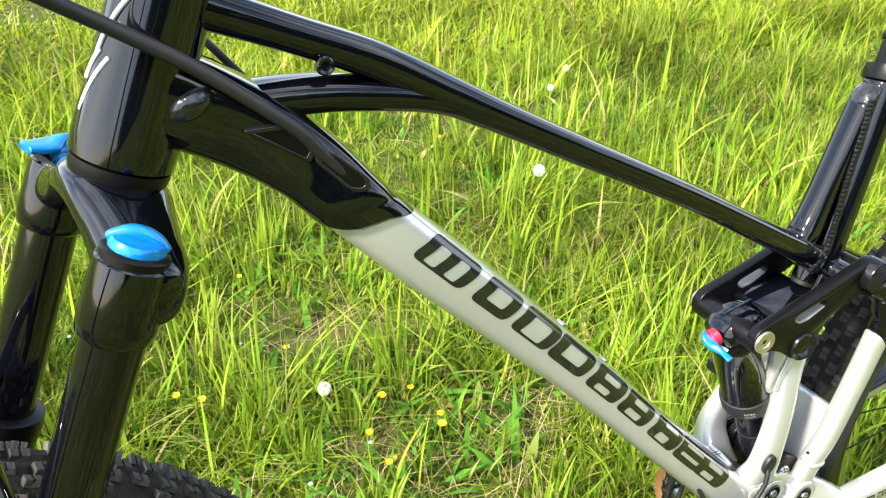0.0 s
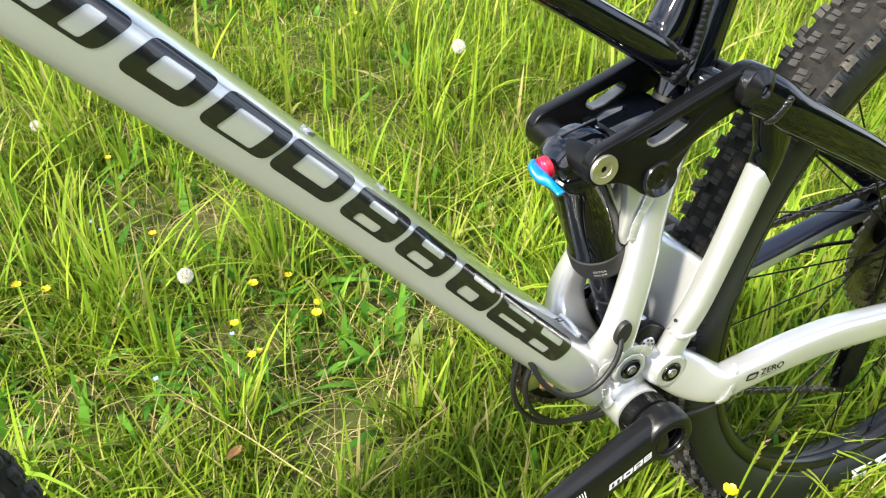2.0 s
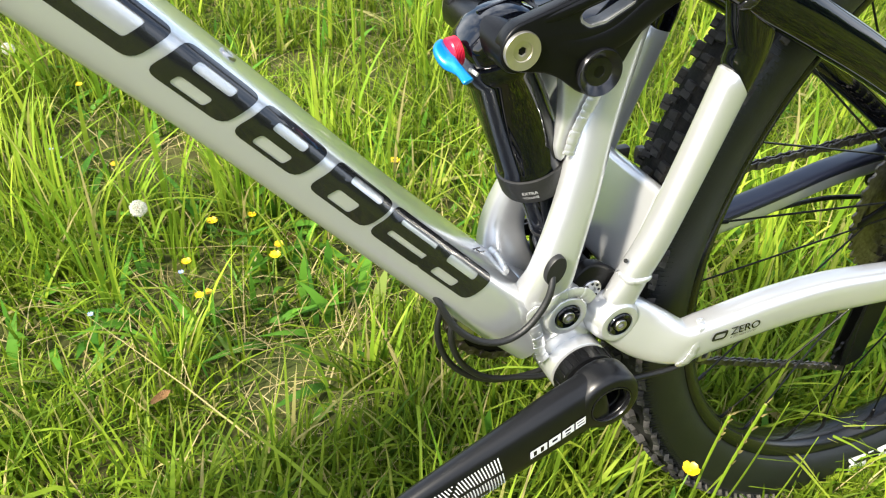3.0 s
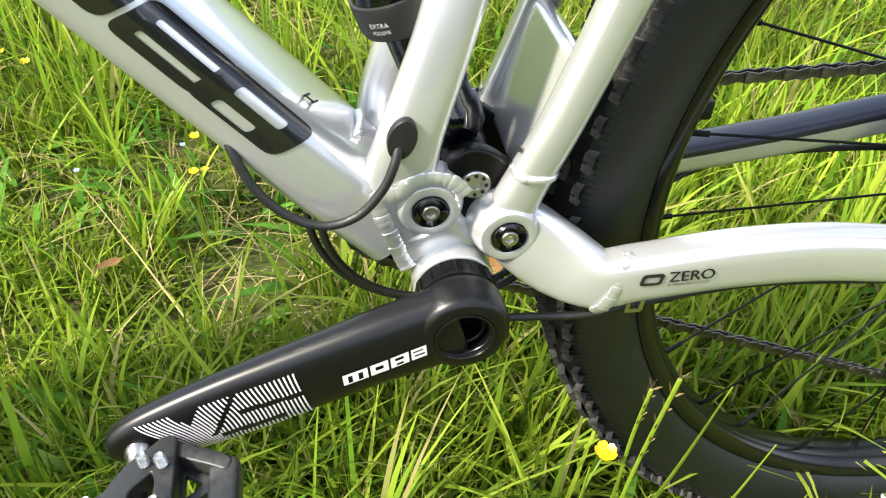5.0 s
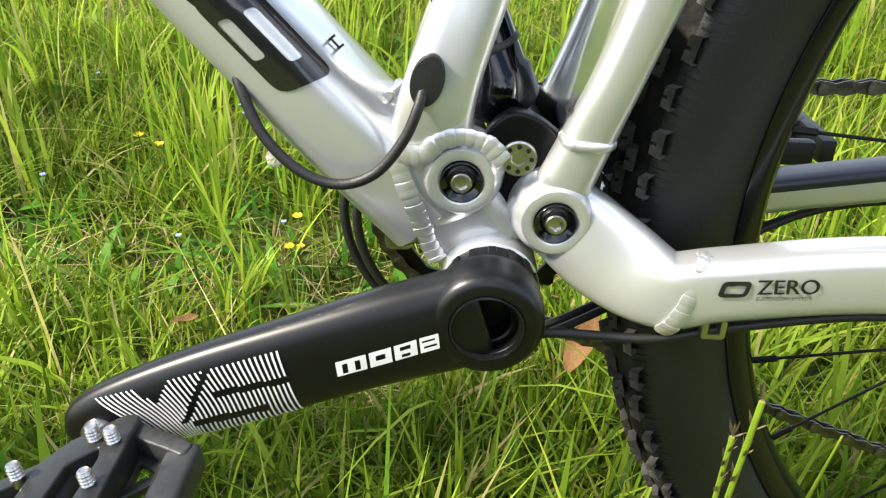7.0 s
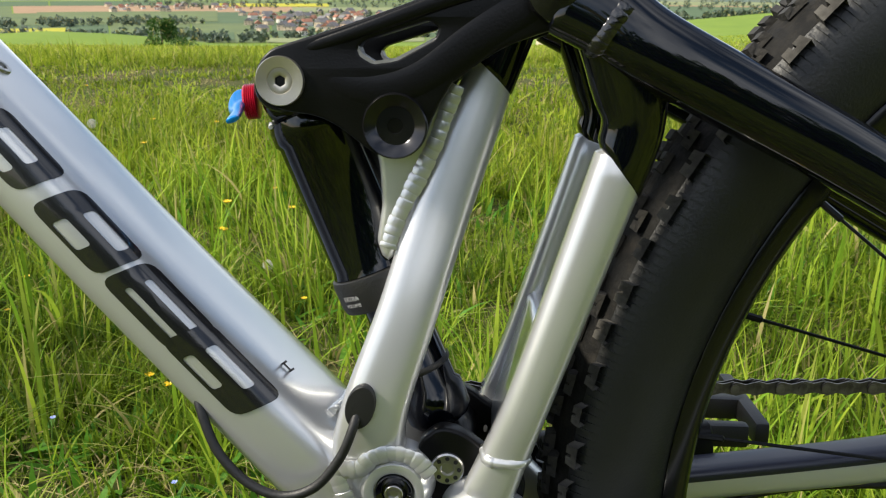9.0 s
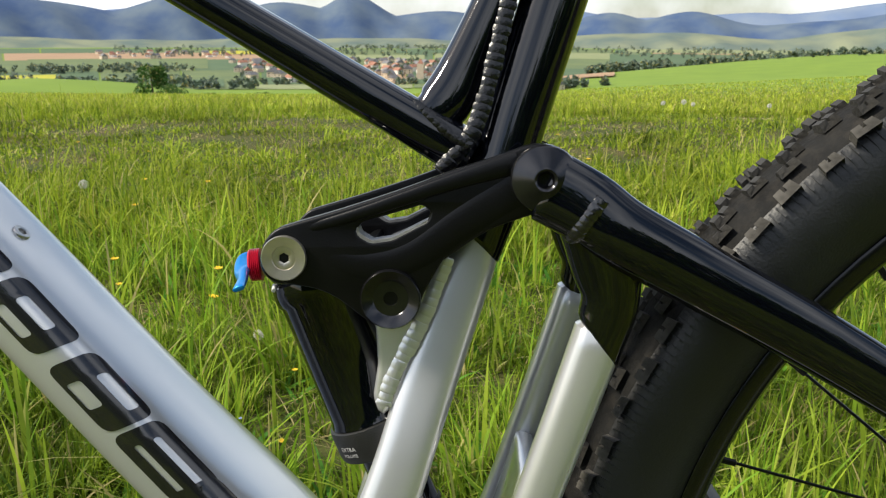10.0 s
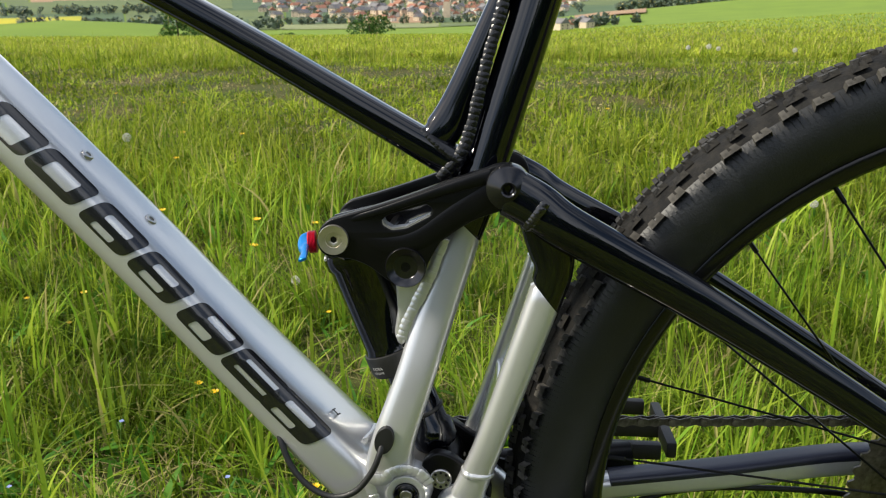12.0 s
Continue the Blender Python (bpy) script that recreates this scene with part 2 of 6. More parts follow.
def plate(loops, y0, y1, bevel=0.0012, smooth_loops=True):
    bm = curve_mesh(loops, abs(y1 - y0), bevel, smooth_loops)
    bmesh.ops.translate(bm, verts=bm.verts, vec=(0, (y0 + y1) / 2, 0))
    return bm


def words(body, size, place, depth=0.0003, shear=0.0):
    """Printed words as a thin bmesh: the font's x and y are laid by the matrix place."""
    cu = bpy.data.curves.new("tmp", "FONT")
    cu.body, cu.size, cu.extrude, cu.shear = body, size, depth, shear
    ob = bpy.data.objects.new("tmp", cu)
    me = bpy.data.meshes.new_from_object(ob)
    bpy.data.objects.remove(ob)
    bpy.data.curves.remove(cu)
    bm = bmesh.new()
    bm.from_mesh(me)
    bpy.data.meshes.remove(me)
    bmesh.ops.transform(bm, matrix=place, verts=bm.verts)
    return bm


def face_matrix(at, along, up):
    """A matrix that lays x along and y up at a place."""
    x = Vector(along).normalized()
    y = (Vector(up) - x * Vector(up).dot(x)).normalized()
    z = x.cross(y)
    return Matrix.Translation(at) @ Matrix((x, y, z)).transposed().to_4x4()


def weld(points, r, step=0.0035, sub=8, flat=1.0):
    """A rippled weld bead along a line: one tube whose girth swells at each ripple."""
    s = glide(points, sub)
    d = np.r_[0, np.cumsum(np.linalg.norm(np.diff(s, axis=0), axis=1))]
    rng = random.Random(7)
    rows, u = [], 0.0
    while u < d[-1]:
        k, length = rng.uniform(0.86, 1.08), step * rng.uniform(0.85, 1.15)
        for q in (0.0, 0.12, 0.45, 0.8, 0.97):
            uu = u + q * length
            if uu >= d[-1]:
                break
            girth = 0.86 * r * k * (0.88 + 0.12 * math.sin(math.pi * (0.12 + 0.85 * q)))
            rows.append((*[float(np.interp(uu, d, s[:, i])) for i in range(3)], girth * flat, girth))
        u += length
    return loft(rows, 10, 1, 2.0)


def bolt(centre, r, depth, socket, cone=0.0, axis=(0, -1, 0), sides=6):
    """A bolt head with a recessed hexagonal socket, standing along axis from centre."""
    return lathe([(r * 0.98, -depth), (r, -depth * 0.5), (r, depth * 0.55), (r * 0.93, depth), (r * (0.9 - cone), depth * 1.05), (socket * 1.25, depth * (1.05 + cone)), (socket * 1.1, depth * 0.9, sides), (socket, depth * 0.2, sides), (socket * 0.3, depth * 0.15)], 36, centre, axis)


def mirror(bm):
    bmesh.ops.transform(bm, matrix=Matrix.Diagonal((1, -1, 1, 1)), verts=bm.verts)
    bmesh.ops.reverse_faces(bm, faces=bm.faces)
    return bm


# ---- the bicycle, built upright and then leaned ----
bicycle = new("bicycle")
BB_H, AXLE, TYRE_R = 0.349, (0.433, 0.0, 0.372), 0.372
tagged(bicycle, "silver and gloss black full-suspension mountain bike standing in meadow grass", "bicycle")
bicycle.matrix_basis = Matrix.Rotation(radians(LEAN_BIKE), 4, "X")

# down tube: rows x, y, z, half width, half depth
DT = [(-0.03, -0.005, 0.374, 0.0365, 0.0225), (-0.062, -0.005, 0.407, 0.0385, 0.0225), (-0.098, -0.005, 0.445, 0.0385, 0.0215), (-0.15, -0.005, 0.5, 0.0365, 0.0205), (-0.226, -0.005, 0.583, 0.0335, 0.0205), (-0.3, -0.005, 0.66, 0.0315, 0.0215), (-0.37, -0.005, 0.73, 0.0297, 0.0222), (-0.43, -0.005, 0.791, 0.025, 0.021), (-0.438, -0.003, 0.7995, 0.022, 0.019)]
down_tube = part("down_tube", loft(DT, 40, 6, 3.6), SILVER, bicycle, "silver painted aluminium down tube")
part("black_sleeve", loft([(-0.4160, -0.005, 0.7765, 0.0293, 0.0229), (-0.4235, -0.005, 0.7845, 0.0291, 0.0231), (-0.4310, -0.005, 0.7930, 0.0289, 0.0233), (-0.449, -0.003, 0.8125, 0.026, 0.0240), (-0.474, 0, 0.834, 0.026, 0.0252), (-0.503, 0, 0.853, 0.026, 0.0262), (-0.530, 0, 0.867, 0.025, 0.0275)], 40, 6, 3.6, True, 0.024, 0.085), BLACK, down_tube, "gloss black upper end")


def on_tube(stations, exp, sub=8):
    """The skin of a tube as a map from (metres along, metres round from the side line, upwards) to a place on its near side."""
    s = glide(stations, sub)
    d = np.r_[0, np.cumsum(np.linalg.norm(np.diff(s[:, :3], axis=0), axis=1))]

    def place(u, v, off=0.0004):
        row = np.array([np.interp(u, d, s[:, k]) for k in range(5)])
        nxt = np.array([np.interp(min(u + 0.004, d[-1]), d, s[:, k]) for k in range(3)])
        prv = np.array([np.interp(max(u - 0.004, 0), d, s[:, k]) for k in range(3)])
        tan = (nxt - prv) / np.linalg.norm(nxt - prv)
        side = np.array([0, -1.0, 0])
        up = np.cross(tan, side)
        if up[2] < 0:
            up = -up
        a = np.linspace(-np.pi / 2, np.pi / 2, 121)
        px = np.abs(np.cos(a)) ** (2 / exp) * (row[3] + off)
        pz = np.sign(np.sin(a)) * np.abs(np.sin(a)) ** (2 / exp) * (row[4] + off)
        arc = np.r_[0, np.cumsum(np.hypot(np.diff(px), np.diff(pz)))]
        arc -= arc[60]
        return Vector(row[:3] + side * np.interp(v, arc, px) + up * np.interp(v, arc, pz))
    return place, d[-1]


def decal(loops, place, depth=0.0, smooth_loops=False, step=0.003):
    """Filled outlines in (along, round) laid on a tube's skin."""
    bm = curve_mesh(loops, 0.0, 0.0, smooth_loops)
    vs = [v.co.z for v in bm.verts]
    for k in np.arange(min(vs) + step, max(vs), step):
        bmesh.ops.bisect_plane(bm, geom=bm.verts[:] + bm.edges[:] + bm.faces[:], plane_co=(0, 0, k), plane_no=(0, 0, 1))
    us = [v.co.x for v in bm.verts]
    for k in np.arange(min(us) + 0.012, max(us), 0.012):
        bmesh.ops.bisect_plane(bm, geom=bm.verts[:] + bm.edges[:] + bm.faces[:], plane_co=(k, 0, 0), plane_no=(1, 0, 0))
    for v in bm.verts:
        v.co = place(v.co.x, v.co.z)
    return bm


def rounded(points, r=0.0025, n=4):
    """Round the corners of a polygon."""
    out = []
    for i, p in enumerate(points):
        a, b = Vector(points[i - 1]), Vector(points[(i + 1) % len(points)])
        p = Vector(p)
        da, db = (a - p), (b - p)
        k = min(r, da.length * 0.45, db.length * 0.45)
        s, e = p + da.normalized() * k, p + db.normalized() * k
        for j in range(n + 1):
            t = j / n
            q = s * (1 - t) ** 2 + p * 2 * t * (1 - t) + e * t * t
            out.append((q.x, q.y))
    return out


DT_PLACE, DT_LONG = on_tube(DT, 3.6)
# the maker's name as nine plain slanted blocks with slots: start along the tube, length, slots as (from, to, low, high) in millimetres
MARK_LOW, MARK_HIGH, SLANT = -0.0025, 0.0225, -0.36
BLOCKS = (
    (0.5215, 48.0, ((9, 19.5, 2, 18), (28.5, 39, 2, 18))), (0.4635, 38.0, ((10, 28, 6.5, 18.5),)), (0.4190, 43.0, ((10.5, 32.5, 2, 18),)),
    (0.3740, 46.0, ((11, 35.5, 6.5, 18.5),)), (0.3215, 43.5, ((11, 33.5, 13, 19), (11, 30, 2, 7.5))), (0.2735, 42.5, ((11, 32, 13, 19), (11, 31.5, 2, 8))),
    (0.2230, 44.0, ((13, 37, 16, 22), (12, 29, 2, 9.5))), (0.1765, 46.0, ((9, 42.5, 5.5, 9), (9, 42.5, 15, 18.5))), (0.1365, 50.5, ((12, 39, 13, 19), (12, 33, 2, 7.5))))


def slanted(start, a, b, lo, hi):
    """A slanted four-sided outline on the tube, from the block's own millimetres."""
    v0, v1 = MARK_LOW + lo / 1000, MARK_LOW + hi / 1000
    return [(start - q / 1000 + SLANT * v, v) for q, v in ((a, v0), (a, v1), (b, v1), (b, v0))]


for i, (start, length, slots) in enumerate(BLOCKS):
    loops = [rounded(slanted(start, 0, length, 0, 25), 0.0065)] + [rounded(slanted(start, *slot), 0.0022) for slot in slots]
    part("marking_block", decal(loops, DT_PLACE), INK, down_tube, "black slanted marking block" if i == 0 else "")
part("size_letter", words("H", 0.011, face_matrix((-0.072, -0.016, 0.4465), (-0.69, 0, 0.724), (0.55, -0.60, 0.5))), INK, down_tube, "small black printed letter")
for x, z in ((-0.256, 0.646), (-0.212, 0.598)):
    part("bottle_rivet", bolt((x + 0.0003, -0.008, z - 0.0006), 0.0047, 0.0016, 0.0022, axis=(0.724, 0, 0.69)), STEEL, down_tube, "small steel rivet")

# black front end: top tube, head tube, bracing strut
part("top_tube", loft([(0.020, 0, 0.641, 0.016, 0.0125), (-0.030, 0, 0.6695, 0.016, 0.0115), (-0.145, 0, 0.7345, 0.016, 0.0105), (-0.255, 0, 0.7915, 0.0162, 0.0108), (-0.310, 0, 0.8200, 0.0165, 0.0112), (-0.350, 0, 0.8410, 0.0170, 0.0125), (-0.400, 0, 0.8690, 0.0172, 0.0118), (-0.450, 0, 0.8900, 0.0175, 0.0112), (-0.505, 0, 0.9120, 0.018, 0.0125)], 32, 7, 3.0), BLACK, bicycle, "gloss black top tube")
part("brace_tube", loft([(-0.330, 0, 0.8285, 0.0155, 0.0080), (-0.365, 0, 0.8415, 0.0165, 0.0095), (-0.400, 0, 0.8485, 0.0170, 0.0105), (-0.445, 0, 0.8535, 0.0172, 0.0112), (-0.512, 0, 0.8530, 0.018, 0.0115)], 28, 6, 2.8), BLACK, bicycle)
STEER_UP = Vector((math.cos(radians(67)), 0, math.sin(radians(67))))
CROWN = Vector((-0.552, 0, 0.826))


def on_steer(h, ahead=0.0):
    return CROWN + STEER_UP * h + Vector((-STEER_UP.z, 0, STEER_UP.x)) * ahead


part("head_tube", lathe([(0.024, 0.0), (0.0285, 0.002), (0.0290, 0.014), (0.0278, 0.035), (0.0265, 0.075), (0.0262, 0.13), (0.0270, 0.15), (0.022, 0.152)], 40, tuple(on_steer(0.003)), tuple(STEER_UP)), BLACK, bicycle, "gloss black head tube with worn reflections")
part("lower_headset_cup", lathe([(0.022, -0.006), (0.0265, -0.005), (0.0275, 0.0), (0.0275, 0.004), (0.024, 0.005)], 40, tuple(on_steer(-0.001)), tuple(STEER_UP)), SATIN, bicycle)
for h0, h1, a0, a1 in ((0.028, 0.060, 195, 222), (0.060, 0.092, 203, 228), (0.045, 0.062, 192, 206)):
    line = []
    for t in np.linspace(0, 1, 7):
        a = radians(a0 + (a1 - a0) * t ** 1.5)
        radial = Vector((math.cos(a) * STEER_UP.z, math.sin(a), -math.cos(a) * STEER_UP.x))
        line.append(tuple(on_steer(h0 + (h1 - h0) * t) + radial * (0.0278 - 0.008 * (h0 + (h1 - h0) * t))))
    part("head_badge", pipe(line, 0.0013, 8, 3), WHITE, bicycle, "white printed stroke on the head tube")
part("frame_port", lathe([(0.0048, -0.003), (0.0056, 0.0), (0.0056, 0.0022), (0.0046, 0.003), (0.0030, 0.0026), (0.0026, 0.0005), (0.001, 0.0005)], 24, (-0.435, -0.0170, 0.8725), (0.1, -1, 0.1)), BLACK, bicycle, "gloss black cable boss")
part("strut_boss", loft([(-0.5225, -0.0215, 0.8555, 0.0030, 0.0035), (-0.5165, -0.0245, 0.8590, 0.0046, 0.0066), (-0.5105, -0.0252, 0.8620, 0.0048, 0.0072), (-0.5045, -0.0235, 0.8655, 0.0040, 0.0062), (-0.4965, -0.0200, 0.8700, 0.0020, 0.0032)], 20, 5, 2.2), CRINKLE, bicycle, "crinkled black weld over the brace end")
# cable entry: a raised lip with two slots on the near side of the sleeve
for name, ring, r, slope in (("cable_port_lip", [(-0.4459, 0.8290), (-0.4371, 0.8246), (-0.4187, 0.8074), (-0.4175, 0.8013), (-0.4212, 0.7991), (-0.4287, 0.8006), (-0.4484, 0.8217)], 0.003, -0.16), ("cable_fairing", [(-0.4860, 0.8446), (-0.4609, 0.8446), (-0.4478, 0.8263), (-0.4511, 0.8210)], 0.0015, 0.0)):
    mid = (sum(p[0] for p in ring) / len(ring), sum(p[1] for p in ring) / len(ring))
    inner = [(mid[0] + (x - mid[0]) * 0.84, mid[1] + (z - mid[1]) * 0.84) for x, z in ring]
    rim = plate([rounded(ring, r), rounded(inner[::-1], r * 0.7)], -0.0255, -0.0292, 0.0006, False)
    floor_bm = plate([rounded(inner, r * 0.7)], -0.0250, -0.0278, 0.0002, False)
    for bm in (rim, floor_bm):
        for v in bm.verts:
            v.co.y += slope * (v.co.x + 0.449) - (0.0016 if slope else 0.0)
    lip = part(name, rim, GUN, down_tube)
    part("port_floor", floor_bm, SATIN, lip)

# seat tube
part("seat_tube", loft([(0.034, 0, 0.622, 0.0170, 0.0165), (0.044, 0.0035, 0.660, 0.0172, 0.0165), (0.067, 0.0100, 0.735, 0.0170, 0.0165), (0.0785, 0.0132, 0.775, 0.0170, 0.0165), (0.0840, 0.0146, 0.792, 0.0176, 0.0170)], 36, 6, 2.1), BLACK, bicycle, "gloss black seat tube")
part("seat_gusset", loft([(-0.012, 0.001, 0.657, 0.0125, 0.006), (0.006, 0.002, 0.664, 0.013, 0.0135), (0.020, 0.005, 0.690, 0.0125, 0.0115), (0.046, 0.0105, 0.752, 0.0120, 0.0085), (0.056, 0.0125, 0.779, 0.0115, 0.0065)], 28, 7, 2.6), BLACK, bicycle)
part("gusset_cap", loft([(0.052, 0.0110, 0.770, 0.0105, 0.0060), (0.059, 0.0125, 0.783, 0.0125, 0.0075), (0.066, 0.0135, 0.792, 0.0110, 0.0050)], 20, 5, 2.2), CRINKLE, bicycle, "rippled weld over the gusset end")
part("seat_tube_weld", weld([(0.056, 0.0010, 0.785), (0.049, -0.0026, 0.752), (0.039, -0.0064, 0.715), (0.028, -0.0118, 0.668), (0.020, -0.0148, 0.648), (0.006, -0.0145, 0.632)], 0.0054, 0.0042, 8, 0.55), WELD, bicycle)
part("top_tube_weld", weld([(-0.010, -0.0105, 0.6675), (0.000, -0.0142, 0.661), (0.012, -0.0156, 0.651), (0.022, -0.0158, 0.645)], 0.0036, 0.0038, 8, 0.55), WELD, bicycle)
collar = part("seat_collar", lathe([(0.0178, -0.007), (0.0215, -0.0065), (0.0222, 0.0), (0.0215, 0.0065), (0.0165, 0.007)], 36, (0.0885, 0.0150, 0.799), (0.32, 0.075, 0.947)), SATIN, bicycle, "satin black seat clamp")
part("clamp_bolt", box((0.110, 0.011, 0.792), (0.012, 0.016, 0.012), 0.002), SATIN, collar)
post = part("seat_post", lathe([(0.0155, 0.0), (0.0155, 0.025), (0.0170, 0.0255), (0.0175, 0.027), (0.0175, 0.032), (0.0167, 0.033), (0.0165, 0.055), (0.0158, 0.058), (0.0125, 0.060), (0.0125, 0.14)], 32, (0.0895, 0.0152, 0.802), (0.32, 0.075, 0.947)), SATIN, bicycle, "satin black dropper seat post")
part("cuff_print", box((0.0895 + 0.014 - 0.0125, 0.0152 + 0.0033 - 0.0108, 0.802 + 0.0416), (0.0068, 0.0008, 0.0050), 0.0003, Matrix.Rotation(radians(-49), 3, "Z"), 1), WHITE, post, "small white print block")
part("seat_tube_plug", lathe([(0.010, 0), (0.0115, 0.001), (0.0115, 0.022), (0.010, 0.023)], 28, (0.018, 0, 0.611), (0.32, 0, 0.947)), PLASTIC, bicycle)
part("plug_label", lathe([(0.0118, 0.005), (0.0119, 0.006), (0.0119, 0.015), (0.0118, 0.016)], 28, (0.018, 0, 0.611), (0.32, 0, 0.947)), BLACK, bicycle, "gloss black band")

# silver rear-mast arms either side of the shock, and the bracket shell
ARM = [(0.029, -0.0100, 0.6035, 0.0085, 0.0105), (0.0205, -0.0115, 0.580, 0.0090, 0.0128), (0.0035, -0.0190, 0.531, 0.0090, 0.0145), (-0.0105, -0.0300, 0.485, 0.0092, 0.0145), (-0.0255, -0.0365, 0.438, 0.0108, 0.0162), (-0.028, -0.029, 0.408, 0.015, 0.0195), (-0.016, -0.025, 0.382, 0.016, 0.020)]
part("mast_arm", loft(ARM, 32, 7, 2.7), SILVER, bicycle, "silver painted mast arm beside the shock")
part("mast_arm", mirror(loft(ARM, 32, 7, 2.7)), SILVER, bicycle)
CAP = [(0.0272, -0.0102, 0.5975, 0.0090, 0.0122), (0.0305, -0.0100, 0.607, 0.0090, 0.0124), (0.0350, -0.0098, 0.620, 0.0090, 0.0128), (0.0390, -0.0095, 0.632, 0.0090, 0.0130)]
part("mast_arm_cap", loft(CAP, 28, 5, 2.7, True, 0.006, 0.02), BLACK, bicycle, "gloss black upper end of the mast")
part("mast_arm_cap", mirror(loft(CAP, 28, 5, 2.7, True, 0.006, 0.02)), BLACK, bicycle)
part("mast_bridge", loft([(0.036, -0.03, 0.628, 0.012, 0.012), (0.037, 0.03, 0.628, 0.012, 0.012)], 20, 2, 2.5), BLACK, bicycle)
TAB = [rounded([(-0.026, 0.580), (-0.014, 0.590), (0.007, 0.590), (0.006, 0.580), (0.002, 0.566), (-0.004, 0.552), (-0.012, 0.537), (-0.017, 0.525), (-0.0205, 0.512), (-0.0228, 0.519), (-0.0203, 0.536), (-0.0214, 0.555)], 0.002)]
part("pivot_tab", plate(TAB, -0.0240, -0.0130, 0.003, False), SILVER, bicycle)
part("pivot_tab", mirror(plate(TAB, -0.0240, -0.0130, 0.003, False)), SILVER, bicycle)
part("tab_weld", weld([(0.0112, -0.0242, 0.592), (0.0068, -0.0246, 0.580), (0.0026, -0.0252, 0.5675), (-0.0046, -0.0258, 0.552), (-0.0108, -0.0264, 0.540), (-0.0163, -0.0272, 0.528), (-0.0200, -0.0285, 0.516)], 0.0052, 0.0046, 8, 0.42), SILVER, bicycle)
part("bracket_shell", loft([(-0.045, 0, 0.392, 0.0355, 0.022), (-0.020, 0, 0.372, 0.0355, 0.0235), (0.0, 0, 0.353, 0.035, 0.0225), (0.006, 0, 0.347, 0.033, 0.0185)], 32, 6, 3.0), SILVER, bicycle, "silver painted bottom bracket shell")
part("bracket_tube", lathe([(0.0215, -0.0495), (0.0228, -0.0485), (0.0228, 0.040), (0.0215, 0.041)], 40, (0, 0, BB_H), (0, 1, 0)), SILVER, bicycle)
part("shell_fillet", loft([(-0.030, -0.026, 0.400, 0.0135, 0.020), (-0.017, -0.027, 0.380, 0.0125, 0.0235), (-0.002, -0.030, 0.358, 0.0095, 0.0225)], 28, 6, 2.5), SILVER, bicycle)
bb_cup = part("bearing_cup", lathe([(0.0205, 0.0), (0.0222, 0.001), (0.0222, 0.012), (0.0205, 0.0135), (0.014, 0.0135)], 48, (0, -0.0495, BB_H), (0, -1, 0)), SATIN, bicycle, "black notched bearing cup")
for k in range(16):
    a = 2 * math.pi * k / 16
    part("notch_rib", box((0.0224 * math.cos(a), -0.0565, BB_H + 0.0224 * math.sin(a)), (0.0014, 0.010, 0.004), 0.0003, Matrix.Rotation(-a, 3, "Y"), 1), SATIN, bb_cup)

# main pivots
PIV1, PIV2, LINKB = (-0.015, 0.400), (0.027, 0.384), (0.010, 0.407)
for x, z, y in ((*PIV1, -0.0480), (*PIV2, -0.0525)):
    r0 = 0.0168 if x < 0 else 0.0172
    boss = part("pivot_boss", lathe([(r0 + 0.0035, -0.018), (r0 + 0.0015, -0.0065), (r0, -0.0025), (r0 - 0.0022, 0.0005), (0.0112, 0.0012), (0.0100, 0.0005), (0.0098, -0.0015), (0.004, -0.0015)], 48, (x, y + 0.002, z), (0, -1, 0)), SILVER, bicycle)
    part("pivot_ring", lathe([(0.0094, -0.002), (0.0094, 0.0008), (0.0088, 0.0015), (0.0072, 0.0008), (0.0060, 0.0002), (0.0056, -0.001)], 36, (x, y + 0.002, z), (0, -1, 0)), BLACK, boss, "gloss black pivot ring")
    part("pivot_bolt", bolt((x, y + 0.0015, z), 0.0048, 0.0020, 0.0024), STEEL, boss, "steel socket bolt")
arc = [(PIV1[0] + 0.0205 * math.cos(radians(a)), -0.0462, PIV1[1] + 0.0205 * math.sin(radians(a))) for a in (30, 60, 90, 120, 145)]
part("pivot_weld", weld(arc + [(-0.0425, -0.0452, 0.4095), (-0.040, -0.0452, 0.398), (-0.0345, -0.0440, 0.384), (-0.029, -0.0392, 0.366), (-0.024, -0.0388, 0.356)], 0.0056, 0.0044, 8, 0.32), SILVER, bicycle, "thick rippled weld seam")
part("down_tube_weld", weld([(-0.050, -0.018, 0.428), (-0.047, 0.0, 0.427), (-0.047, 0.012, 0.426)], 0.0034, 0.004), SILVER, bicycle)

# lower link
LINK = [rounded([(-0.004, 0.418), (0.006, 0.427), (0.017, 0.424), (0.030, 0.414), (0.048, 0.403), (0.044, 0.380), (0.024, 0.366), (0.006, 0.372), (0.000, 0.395)], 0.008)]
for flip in (0, 1):
    bm = plate(LINK, -0.0330, -0.0235, 0.0018, False)
    part("lower_link", mirror(bm) if flip else bm, SATIN, bicycle, "" if flip else "satin black lower suspension link")
shock_bolt = part("shock_bolt", lathe([(0.0080, -0.002), (0.0083, 0.0), (0.0083, 0.0014), (0.0075, 0.0021), (0.0036, 0.0018), (0.0032, 0.0005, 6), (0.0010, 0.0005)], 36, (LINKB[0], -0.0328, LINKB[1]), (0, -1, 0)), STEEL, bicycle, "drilled steel shock bolt")
